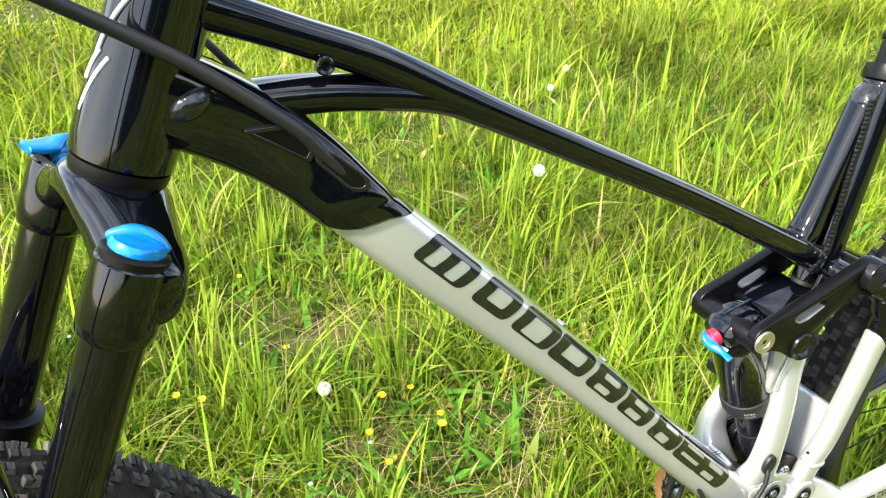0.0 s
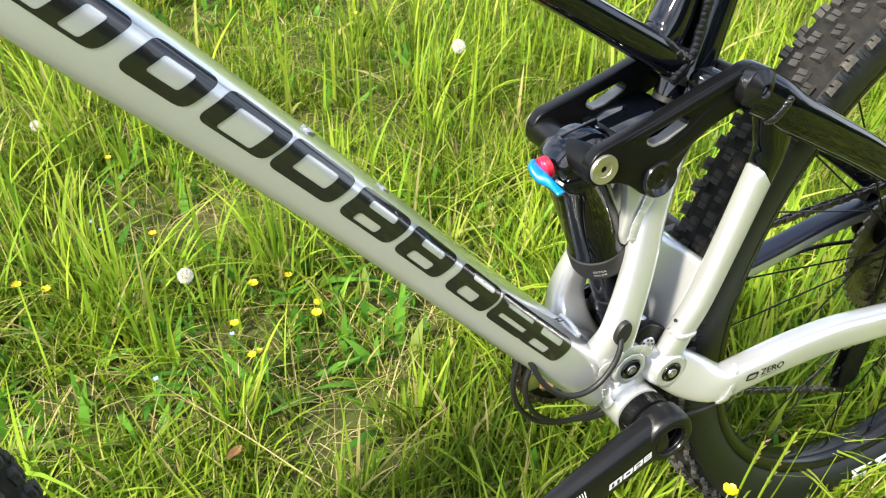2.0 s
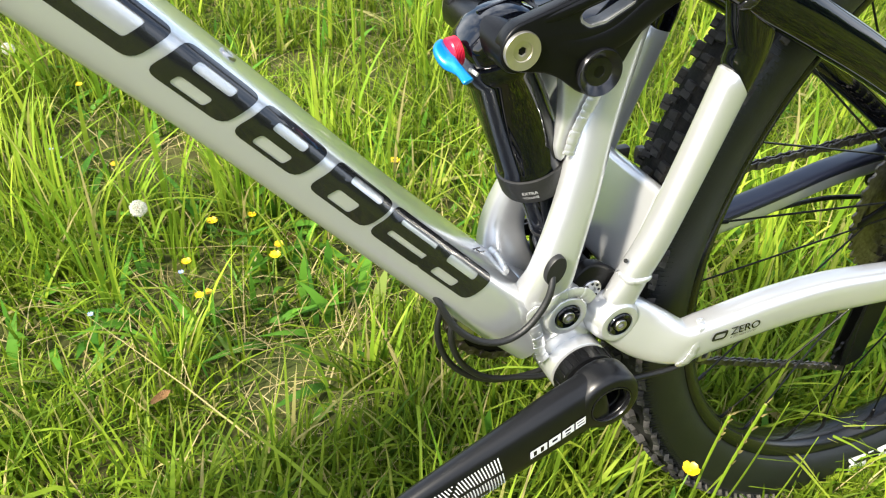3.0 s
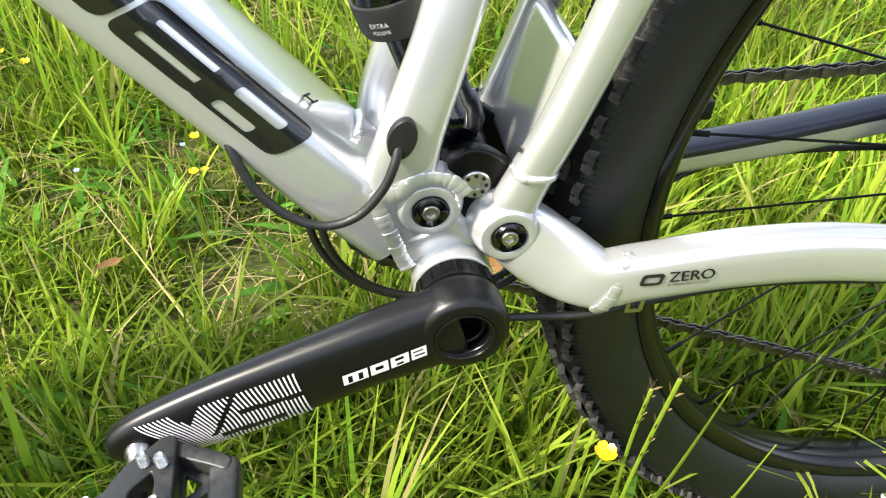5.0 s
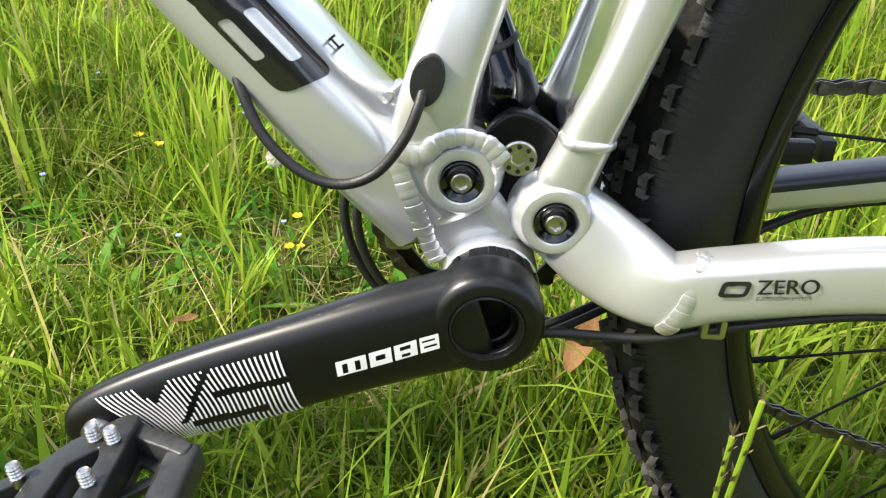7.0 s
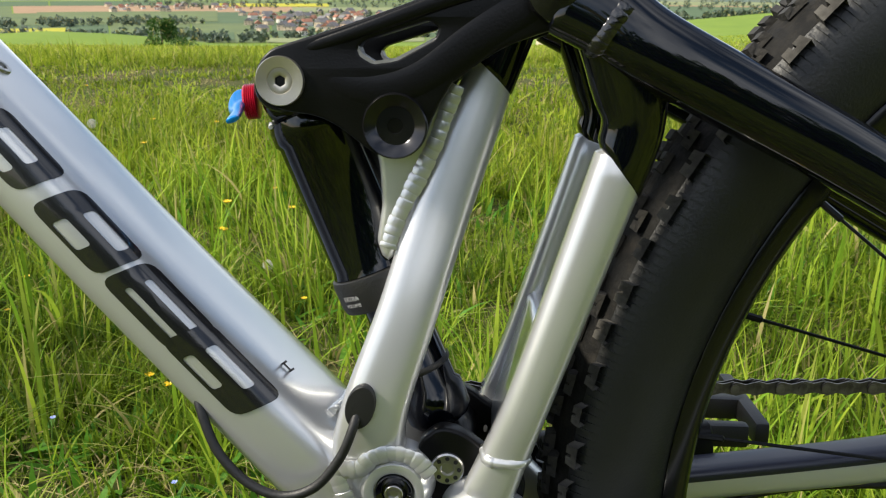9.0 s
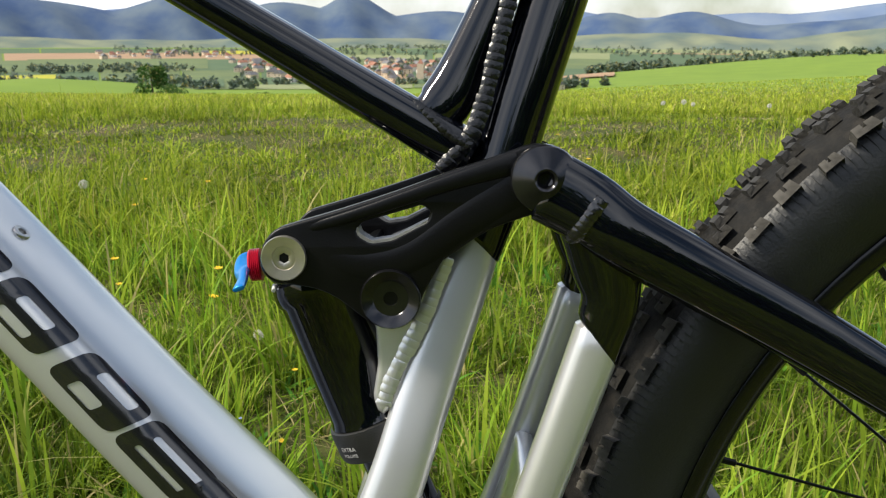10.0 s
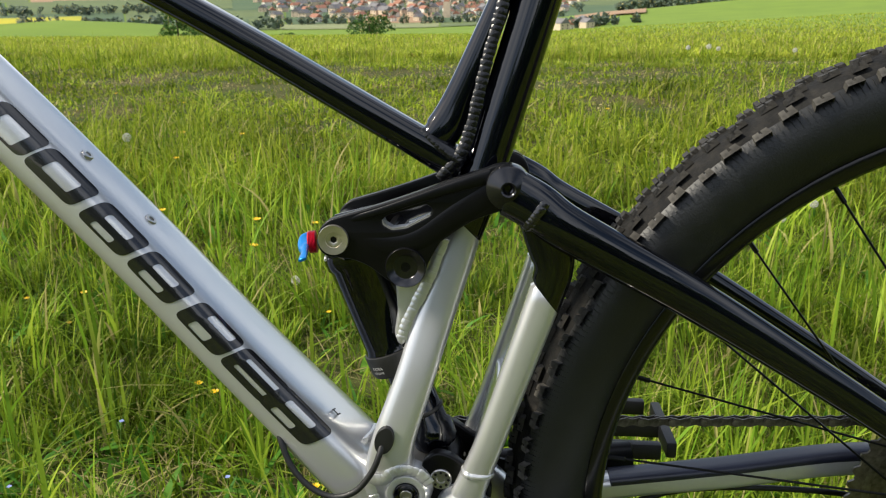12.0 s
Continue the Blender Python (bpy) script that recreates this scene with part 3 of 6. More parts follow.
# holes are dark discs laid on the bolt face; their shade is colour
for k in range(8):
    a = 2 * math.pi * k / 8
    part("drilled_hole", lathe([(0.0011, 0.0), (0.0011, 0.0025), (0.0004, 0.0026)], 10, (LINKB[0] + 0.0058 * math.cos(a), -0.0326, LINKB[1] + 0.0058 * math.sin(a)), (0, -1, 0)), DARK, shock_bolt)

# rear triangle
STAY = [(0.020, -0.038, 0.389, 0.0080, 0.0150), (0.034, -0.040, 0.380, 0.0092, 0.0200), (0.056, -0.047, 0.3645, 0.0105, 0.0212), (0.078, -0.0565, 0.3565, 0.0112, 0.0180), (0.100, -0.060, 0.3620, 0.0118, 0.0160), (0.150, -0.063, 0.3705, 0.0122, 0.0160), (0.200, -0.0655, 0.3735, 0.0121, 0.0160), (0.250, -0.068, 0.3705, 0.0120, 0.0156), (0.330, -0.070, 0.3640, 0.0112, 0.0145), (0.425, -0.071, 0.3700, 0.010, 0.015)]
FAR_STAY = [(0.034, -0.040, 0.372, 0.0092, 0.0160), (0.078, -0.0530, 0.3400, 0.0108, 0.0140), (0.150, -0.060, 0.3540, 0.0115, 0.0112), (0.250, -0.062, 0.3690, 0.0115, 0.0112), (0.340, -0.066, 0.3830, 0.0110, 0.0115), (0.425, -0.071, 0.3850, 0.010, 0.013)]
chainstay = part("chainstay", loft(STAY, 32, 6, 3.4), SILVER, bicycle, "silver painted chainstay")
part("stay_weld", weld([(0.091, -0.060, 0.3770), (0.090, -0.067, 0.374), (0.086, -0.0695, 0.361), (0.081, -0.0690, 0.347), (0.077, -0.065, 0.339)], 0.0052, 0.0040, 8, 0.30), SILVER, chainstay)
far_stay = part("chainstay", mirror(loft(FAR_STAY, 32, 6, 3.0)), SILVER, bicycle)
part("stay_guard", mirror(loft([(x, y, z + 0.0075, w + 0.0006, d - 0.0062) for x, y, z, w, d in FAR_STAY[2:]], 24, 6, 2.8)), NAVY, far_stay, "dark rubber chainstay guard")
STRUT = [(0.03, -0.04, 0.398, 0.0092, 0.0125), (0.0389, -0.0416, 0.423, 0.0096, 0.0112), (0.048, -0.0441, 0.45, 0.0098, 0.0105), (0.0668, -0.044, 0.508, 0.0096, 0.0112), (0.084, -0.043, 0.5615, 0.0095, 0.0122)]
CURL = [(0.083, -0.0435, 0.558, 0.0097, 0.0122), (0.087, -0.0435, 0.578, 0.0098, 0.014), (0.0833, -0.0445, 0.6, 0.01, 0.0165), (0.072, -0.0455, 0.62, 0.01, 0.013)]
SEATSTAY = [(0.058, -0.045, 0.629, 0.0085, 0.0168), (0.075, -0.0475, 0.62, 0.0098, 0.0166), (0.092, -0.0505, 0.6085, 0.0105, 0.0158), (0.127, -0.054, 0.59, 0.0105, 0.015), (0.193, -0.059, 0.5544, 0.01, 0.014), (0.31, -0.066, 0.483, 0.009, 0.011), (0.425, -0.071, 0.406, 0.0085, 0.0105)]
for flip in (0, 1):
    f = mirror if flip else (lambda b: b)
    strut = part("rear_strut", f(loft(STRUT, 26, 6, 2.7)), SILVER, bicycle, "" if flip else "silver painted rear strut")
    part("strut_head", f(loft(CURL, 26, 6, 2.5, True, 0.010, 0.03)), BLACK, strut, "" if flip else "gloss black curved strut head")
    ring = rings_of(STRUT, 36, 10, 2.7)
    ring = ring[int(np.argmin(np.abs(ring[:, :, 2].mean(1) - 0.4215)))]
    mid = ring.mean(0)
    near = sorted((p for p in ring if p[1] < mid[1] + 0.003), key=lambda p: p[0])
    part("strut_weld", f(weld([tuple(mid + (p - mid) * 0.99 + np.array((0, 0, 0.3 * (p[0] - mid[0])))) for p in near[::2]], 0.0034, 0.0060, 3, 0.8)), SILVER, strut)
    stay = part("seatstay", f(loft(SEATSTAY, 28, 6, 2.4)), BLACK, bicycle, "" if flip else "gloss black seatstay")
    ring = rings_of(SEATSTAY, 36, 12, 2.4)
    ring = ring[int(np.argmin(np.abs(ring[:, :, 0].mean(1) - 0.0775)))]
    mid = ring.mean(0)
    near = sorted((p for p in ring if p[1] < mid[1] - 0.002 and p[2] < mid[2] + 0.009), key=lambda p: p[2])
    part("stay_weld", f(weld([tuple(mid + (p - mid) * 0.99) for p in near[::2]], 0.0046, 0.0034, 3, 0.55)), CRINKLE, stay)
    part("dropout", f(plate([rounded([(0.405, 0.415), (0.440, 0.410), (0.456, 0.372), (0.440, 0.350), (0.405, 0.350), (0.400, 0.380)], 0.012)], -0.075, -0.066, 0.0015, False)), SILVER if not flip else SATIN, stay)
yoke = part("yoke_bridge", box((0.046, 0, 0.443), (0.012, 0.076, 0.074), 0.005, Matrix.Rotation(radians(16), 3, "Y"), 3), SILVER, bicycle, "silver bridge between the rear struts")
part("bridge_weld", weld([(0.052, -0.0355, 0.478), (0.0455, -0.0360, 0.455), (0.039, -0.0355, 0.432), (0.033, -0.0340, 0.412)], 0.0030, 0.0042, 8, 0.7), SILVER, yoke)
# a dark disc stands in for the shaded hole
part("drain_hole", lathe([(0.0016, 0.0), (0.0016, 0.0006), (0.0003, 0.0007)], 14, (0.0285, -0.0425, 0.4335), (-0.9, -0.4, 0.2)), DARK, yoke)

# rocker link: one smooth plate each side with a raised upper bar, a soft diagonal web and a slot with a pale floor
ROCK = [(-0.0754, 0.5907), (-0.0741, 0.5983), (-0.0687, 0.6049), (-0.0597, 0.6083), (-0.0383, 0.6149), (-0.0118, 0.6239), (0.0141, 0.6337), (0.0397, 0.6425), (0.0478, 0.6456), (0.0560, 0.6462), (0.0660, 0.6415), (0.0698, 0.6321), (0.0650, 0.6225), (0.0550, 0.6184), (0.0396, 0.6131), (0.0265, 0.6076), (0.0186, 0.6037), (0.0117, 0.5982), (0.0056, 0.5890), (-0.0002, 0.5779), (-0.0050, 0.5660), (-0.0147, 0.5619), (-0.0235, 0.5641), (-0.0292, 0.5676), (-0.0385, 0.5747), (-0.0496, 0.5797), (-0.0636, 0.5819), (-0.0726, 0.5856)]
SLOT_FLOOR = [(-0.0306, 0.6076), (-0.0293, 0.6045), (-0.0240, 0.6012), (-0.0144, 0.6028), (0.0025, 0.6116)]
SLOT = rounded([(-0.0328, 0.6072), (-0.0292, 0.6118), (0.0003, 0.6210), (0.0058, 0.6168), (0.0038, 0.6108), (-0.0140, 0.6012), (-0.0245, 0.5996), (-0.0309, 0.6034)], 0.0025)
for flip in (0, 1):
    f = mirror if flip else (lambda b: b)
    rocker = part("rocker_plate", f(plate([glide([*ROCK, ROCK[0]], 3)[:-1].tolist(), SLOT], -0.0410, -0.0305, 0.0015, False)), SATIN, bicycle, "" if flip else "satin black rocker link with a slot")
    part("rocker_rib", f(loft([(-0.060, -0.0385, 0.6050, 0.0020, 0.0028), (-0.030, -0.0400, 0.6146, 0.0024, 0.0030), (0.012, -0.0405, 0.6295, 0.0026, 0.0038), (0.044, -0.0400, 0.6395, 0.0026, 0.0052)], 18, 5, 3.0)), SATIN, rocker)
    part("rocker_web", f(loft([(-0.050, -0.0382, 0.5950, 0.0026, 0.0070), (-0.026, -0.0384, 0.5895, 0.0032, 0.0090), (-0.004, -0.0385, 0.5950, 0.0034, 0.0090), (0.020, -0.0385, 0.6120, 0.0034, 0.0095), (0.046, -0.0384, 0.6285, 0.0032, 0.0105)], 26, 7, 2.4)), SATIN, rocker)
    part("slot_floor", f(plate([[(x + 0.0003, z + 0.0009) for x, z in SLOT_FLOOR] + [(x - 0.0004, z - 0.0012) for x, z in SLOT_FLOOR[::-1]]], -0.0406, -0.0309, 0.0, False)), PALE_METAL, rocker, "" if flip else "pale grey floor of the slot")
    part("shock_mount_bolt", f(lathe([(0.0108, -0.002), (0.0108, 0.0010), (0.0104, 0.0017), (0.0058, 0.0012), (0.0055, 0.0005), (0.0032, 0.0006), (0.0026, 0.0003, 6), (0.0025, -0.0016, 6), (0.0008, -0.0016)], 48, (-0.0650, -0.0415, 0.5932), (0, -1, 0))), TITAN, rocker, "" if flip else "pale dished metal bolt with a small socket")
    part("bearing_cap", f(lathe([(0.0144, -0.003), (0.0144, 0.0012), (0.0136, 0.0024), (0.0090, 0.0004), (0.0084, -0.0002), (0.0034, -0.0002), (0.0028, -0.002, 6), (0.001, -0.002)], 48, (-0.0146, -0.0415, 0.5746), (0, -1, 0))), GUN, rocker, "" if flip else "gloss black dished bearing cap")
    part("rear_pivot_cap", f(lathe([(0.0154, -0.016), (0.0154, -0.0012), (0.0148, 0.0004), (0.0136, 0.0008), (0.0058, 0.0058), (0.0050, 0.0060), (0.0040, 0.0054), (0.0031, 0.0034, 6), (0.0030, 0.0004, 6), (0.0010, 0.0004)], 48, (0.0556, -0.0495, 0.6326), (0, -1, 0))), GUN, rocker, "" if flip else "black conical pivot cap")
part("rocker_bridge", box((-0.004, 0, 0.6000), (0.048, 0.070, 0.008), 0.003, Matrix.Rotation(radians(-18.5), 3, "Y")), BLACK, bicycle, "gloss black bridge of the rocker link")
part("bridge_lip", box((-0.029, 0, 0.5920), (0.007, 0.070, 0.010), 0.0025, Matrix.Rotation(radians(-18.5), 3, "Y")), SATIN, bicycle)
part("rear_pivot_axle", lathe([(0.008, -0.045), (0.008, 0.045)], 20, (0.0556, 0, 0.6320), (0, 1, 0)), SATIN, bicycle)

# rear shock
S_TOP, S_LOW = Vector((-0.066, 0, 0.591)), Vector((0.010, 0, 0.407))
S_DIR = (S_LOW - S_TOP).normalized()


shock = part("shock_can", lathe([(0.0160, 0.012), (0.0225, 0.014), (0.0235, 0.018), (0.0235, 0.024), (0.0222, 0.026), (0.0222, 0.092), (0.0232, 0.096), (0.0200, 0.098)], 44, tuple(S_TOP), tuple(S_DIR)), BLACK, bicycle, "gloss black rear shock can")
part("volume_band", lathe([(0.0215, 0.096), (0.0245, 0.097), (0.0249, 0.099), (0.0249, 0.111), (0.0240, 0.1140), (0.0160, 0.116)], 44, tuple(S_TOP), tuple(S_DIR)), PLASTIC, shock, "matt black band with white lettering")
part("shock_body", lathe([(0.0158, 0.110), (0.0158, 0.165), (0.0176, 0.167), (0.0176, 0.182), (0.0150, 0.186)], 36, tuple(S_TOP), tuple(S_DIR)), BLACK, shock)
part("travel_ring", lathe([(0.0160, 0.1525), (0.0166, 0.1535), (0.0166, 0.1550), (0.0160, 0.156)], 32, tuple(S_TOP), tuple(S_DIR)), PLASTIC, shock)
part("lower_eye", lathe([(0.0125, -0.022), (0.0135, -0.020), (0.0135, 0.020), (0.0125, 0.022)], 32, tuple(S_LOW), (0, 1, 0)), SATIN, shock)
part("upper_eye", lathe([(0.0105, -0.040), (0.0115, -0.038), (0.0115, 0.038), (0.0105, 0.040)], 32, tuple(S_TOP), (0, 1, 0)), SATIN, shock)
part("shock_head", loft([(-0.078, 0, 0.580, 0.0175, 0.0110), (-0.0665, 0, 0.5855, 0.0225, 0.0165), (-0.052, 0, 0.590, 0.0225, 0.0165), (-0.040, 0, 0.592, 0.0165, 0.0120)], 28, 6, 2.6), BLACK, shock, "gloss black shock head")
part("head_fin", box((-0.058, 0.000, 0.6040), (0.030, 0.003, 0.005), 0.0012, Matrix.Rotation(radians(-15), 3, "Y")), BLACK, shock)
K_AX = (-0.96, -0.10, -0.10)
part("rebound_knob", lathe([(0.0070, 0.0), (0.0086, 0.0006)] + [(0.0086 if k % 2 else 0.0080, 0.001 + k * 0.0005) for k in range(10)] + [(0.0080, 0.0064), (0.004, 0.0068)], 26, (-0.0855, -0.0050, 0.5830), K_AX), RED, shock, "red knurled adjuster")
lever = part("compression_lever", loft([(-0.0930, 0.0015, 0.5860, 0.0026, 0.0030), (-0.0945, -0.0030, 0.5835, 0.0032, 0.0054), (-0.0940, -0.0110, 0.5800, 0.0028, 0.0050), (-0.0915, -0.0210, 0.5778, 0.0020, 0.0030), (-0.0905, -0.0310, 0.5755, 0.0014, 0.0032)], 18, 6, 2.4), BLUE, shock, "blue anodised lever")
part("head_label", loft([(-0.0790, -0.008, 0.5720, 0.0012, 0.0012), (-0.0775, -0.0145, 0.5712, 0.0010, 0.0012)], 12, 3, 3), WHITE, shock)
lab = S_TOP + S_DIR * 0.1085
face = Vector((-0.55, -0.83, -0.17)).normalized()
face = (face - S_DIR * face.dot(S_DIR)).normalized()
sideways = S_DIR.cross(face)
if sideways.x < 0:
    sideways = -sideways
for body, size, dz in (("EXTRA", 0.0034, -0.0024), ("VOLUME", 0.0027, 0.0010)):
    at = lab + face * 0.0250 + S_DIR * (dz) - sideways * 0.0054
    bm = words(body, size, face_matrix(at, sideways, -S_DIR), 0.0001)
    axis0 = S_TOP
    for v in bm.verts:
        rel = v.co - axis0
        along = S_DIR * rel.dot(S_DIR)
        rad = rel - along
        ang = rad.dot(sideways) / 0.0249
        v.co = axis0 + along + (face * math.cos(ang) + sideways * math.sin(ang)) * 0.02515
    part("band_lettering", bm, WHITE, shock)

# crank arm, pedal, drive side
CR = Vector((-0.002, -0.0825, BB_H + 0.006))
PED = Vector((-0.168, -0.0935, 0.2985))


def on_crank(u, y=0.0, n=0.0):
    p = CR + (PED - CR) * u
    return (p.x - 0.302 * n, p.y + y, p.z + 0.953 * n)


CR_ROWS = [(*on_crank(0.02, 0.0036, 0.0003), 0.0126, 0.0226), (*on_crank(0.095, 0.0034, 0.0005), 0.0126, 0.0226), (*on_crank(0.15, 0.0032, 0.0010), 0.0124, 0.0226), (*on_crank(0.24, 0.0026, 0.0020), 0.0124, 0.0222), (*on_crank(0.38, 0.0015, 0.0025), 0.0114, 0.0216), (*on_crank(0.70, 0.0005, 0.0020), 0.0098, 0.0210), (*on_crank(0.94, 0, 0.0018), 0.0087, 0.0176), (*on_crank(1.05, 0, 0.001), 0.0078, 0.0130), (*on_crank(1.09), 0.0062, 0.0065)]
crank = part("crank_arm", loft(CR_ROWS, 40, 6, 2.6), CRANKM, bicycle, "satin black hollow crank arm with white print")
part("crank_eye", lathe([(0.0150, -0.0130), (0.0215, -0.0128), (0.0236, -0.0105), (0.0242, -0.0060), (0.0243, 0.0030), (0.0236, 0.0070), (0.0218, 0.0096), (0.0195, 0.0104), (0.0160, 0.0105), (0.0146, 0.0092), (0.0138, 0.0074), (0.0130, 0.0072)], 56, tuple(CR), (0, -1, 0), True), CRANKM, crank)
part("spindle_ring", lathe([(0.0155, 0.0098), (0.0155, 0.0109), (0.0147, 0.0112), (0.0138, 0.0092), (0.0140, 0.0080)], 48, tuple(CR), (0, -1, 0), True), GUN, crank, "gloss black spindle ring")
part("spindle_hole", lathe([(0.0132, -0.0070), (0.0128, 0.0030), (0.0112, 0.0034), (0.0104, 0.0028), (0.0098, -0.0080), (0.001, -0.0085)], 40, tuple(CR), (0, -1, 0)), SATIN, crank)
part("preload_collar", lathe([(0.0150, 0.0), (0.0212, 0.0006), (0.0216, 0.0030), (0.0196, 0.0042), (0.0200, 0.0064), (0.0216, 0.0076), (0.0214, 0.0105), (0.0150, 0.0110)], 40, (CR.x * 0.6, -0.0615, BB_H + 0.003), (0, -1, 0)), SATIN, crank, "grooved black collar behind the crank")
part("spindle", lathe([(0.0150, -0.0), (0.0150, 0.16)], 30, (0, -0.074, BB_H), (0, 1, 0)), SATIN, bicycle)
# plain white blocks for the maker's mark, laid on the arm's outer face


def on_face(u, n, lift=0.0006):
    """A place on the outer face of the crank arm, u along it and n metres above its middle line."""
    rows = glide(CR_ROWS, 8)
    far = np.array([(Vector(r[:3]) - CR).dot(PED - CR) / (PED - CR).length_squared for r in rows])
    y, z, w, d = (np.interp(u, far, rows[:, k]) for k in (1, 2, 3, 4))
    x, mid = CR.x + (PED.x - CR.x) * u, CR.z + (PED.z - CR.z) * u
    q = min(0.985, abs(n - (z - mid) * 0.953) / d)
    return (x - 0.302 * n, y - w * (1 - q ** 2.6) ** (1 / 2.6) - lift, mid + 0.953 * n)


def face_print(loops, name, label=""):
    """Flat print in (u, n) wrapped onto the arm's face."""
    bm = curve_mesh(loops, 0.0, 0.0, False)
    for v in bm.verts:
        v.co = Vector(on_face(v.co.x, v.co.z))
    return part(name, bm, WHITE, crank, label)


for k, (u0, u1) in enumerate(((0.116, 0.163), (0.170, 0.226), (0.233, 0.288), (0.296, 0.372))):
    def tilted(a, b, lo, hi):
        return [(u - 1.1 * (n - 0.001), n) for u, n in ((a, lo), (a, hi), (b, hi), (b, lo))]
    w = u1 - u0
    slots = (((0.2, 0.9, 0.0014, 0.0023), (0.1, 0.8, -0.0014, -0.0004)), ((0.28, 0.75, 0.0008, 0.0026), (0.32, 0.7, -0.0024, -0.0010)), ((0.28, 0.72, -0.0006, 0.0018),), ((0.20, 0.38, -0.0024, 0.0022), (0.62, 0.80, -0.0024, 0.0022)))[k]
    face_print([rounded(tilted(u0, u1, -0.0032, 0.0040), 0.0009)] + [rounded(tilted(u0 + w * max(a, 0.12), u0 + w * min(b, 0.88), lo, hi), 0.0004) for a, b, lo, hi in slots], "crank_print", "white print block" if k == 0 else "")
# fine white lines, bowed and sweeping back toward the pedal, broken by dark strokes
def in_stroke(u, n):
    """True on the dark strokes left open in the pattern; n in millimetres."""
    notch = n > 7.3 + 185 * abs(u - 0.823)
    slash = abs(u - 0.682 - 0.085 * (14.4 - n) / 17.2) < 0.0105 and n > -6.5
    low = abs(n + 9.4 - 8.0 * (u - 0.575)) < 1.9 and 0.575 < u < 0.765
    high = abs(n - 2.0 - 12.0 * (u - 0.49)) < 1.7 and u < 0.685
    return notch or slash or low or high


for k in range(35):
    top = 0.493 + 0.0141 * k
    fall = np.interp(top, (0.49, 0.58, 0.675, 0.78, 0.872, 0.972), (0.009, 0.006, 0.0, -0.015, -0.069, -0.115))
    bow = np.interp(top, (0.49, 0.60, 0.70), (0.0, -0.010, -0.0165))
    bm, rows = bmesh.new(), []
    for q in np.linspace(0, 1, 41):
        u, n = top + fall * q + bow * math.sin(math.pi * q), 0.0160 - 0.0344 * q
        rows.append((bm.verts.new(on_face(u - 0.0026, n)), bm.verts.new(on_face(u + 0.0026, n)), u, 1000 * n))
    for p, q in zip(rows, rows[1:]):
        if not in_stroke((p[2] + q[2]) / 2, (p[3] + q[3]) / 2):
            bm.faces.new((p[0], p[1], q[1], q[0]))
    part("crank_line", bm, WHITE, crank, "", False)
# pedal: a thick windowed body over the axle, thin wings on both sides
pedal = part("pedal_axle", lathe([(0.0062, -0.004), (0.0075, -0.003), (0.0075, 0.003), (0.0060, 0.005), (0.0055, 0.010), (0.004, 0.0105)], 24, (PED.x, PED.y - 0.008, PED.z), (0, -1, 0)), STEEL, bicycle, "scuffed black platform pedal on a steel axle")
PT = Matrix.Translation(PED) @ Matrix.Rotation(radians(PEDAL_TILT), 4, "Y") @ Matrix.Rotation(radians(90), 4, "X")


def on_pedal(bm):
    """From (across, height, outward) millimetre-like plan coordinates to the tilted pedal."""
    bmesh.ops.transform(bm, matrix=PT, verts=bm.verts)
    return bm


def slab(name, loops, lo, hi, mat=None, r=0.003, bevel=0.0012):
    """A flat piece of the pedal: outline across and outward in millimetres, between two heights."""
    return part(name, on_pedal(plate([rounded([(x / 1000, b / 1000) for x, b in loop], r) for loop in loops], lo, hi, bevel, False)), mat or CAST, pedal)


slab("pedal_body", [[(15, 8), (20, 9), (22, 60), (22, 96), (-10, 96), (-13, 72), (-11, 54), (-11, 36), (-3, 23)], [(0, 36), (-1, 64), (3, 68), (9, 67), (13, 60), (14, 33), (11, 26)], [(0, 79), (12, 79), (12, 89), (0, 89)]], -0.0070, 0.0085)
slab("wing_arm", [[(-9, 33), (-39, 54), (-44, 59), (-41, 62), (-36, 58), (-9, 38)]], -0.0050, 0.0075, r=0.002)
slab("wing_bar", [[(-46, 58), (-40, 59), (-39, 98), (-45, 96)]], -0.0060, 0.0060)
slab("end_bar", [[(-44, 95), (-8, 104), (25, 104), (53, 94), (51, 88), (24, 97), (-8, 97), (-42, 88)]], -0.0060, 0.0060)
slab("wing_arm", [[(16, 9), (41, 21), (48, 26), (46, 31), (39, 27), (19, 17)]], -0.0085, 0.0055, r=0.002)
slab("wing_bar", [[(40, 26), (49, 25), (50, 92), (41, 92)]], -0.0085, 0.0045, bevel=0.003)
slab("wing_web", [[(19, 18), (42, 31), (42, 36), (35, 36), (20, 46)], [(23, 24), (33, 31), (31, 34), (23, 39)]], -0.0075, -0.0040, r=0.0015, bevel=0.0006)
# near-black barrel carries the shade inside the body's window
part("pedal_barrel", on_pedal(lathe([(0.0050, 0.014), (0.0062, 0.016), (0.0062, 0.094), (0.0050, 0.096)], 24, (0, -0.003, 0), (0, 0, 1))), DARK, pedal)
for x, b in ((-16, 43), (7, 23), (16, 25), (16, 49), (4, 74), (14, 73), (-42, 70), (-42, 88)):
    part("grip_pin", on_pedal(lathe([(0.0031, 0.005)] + [(0.0031 if k % 2 else 0.0026, 0.0086 + k * 0.0008) for k in range(8)] + [(0.0024, 0.0154), (0.0010, 0.0148)], 12, (x / 1000, 0, b / 1000), (0, 1, 0))), STEEL, pedal)

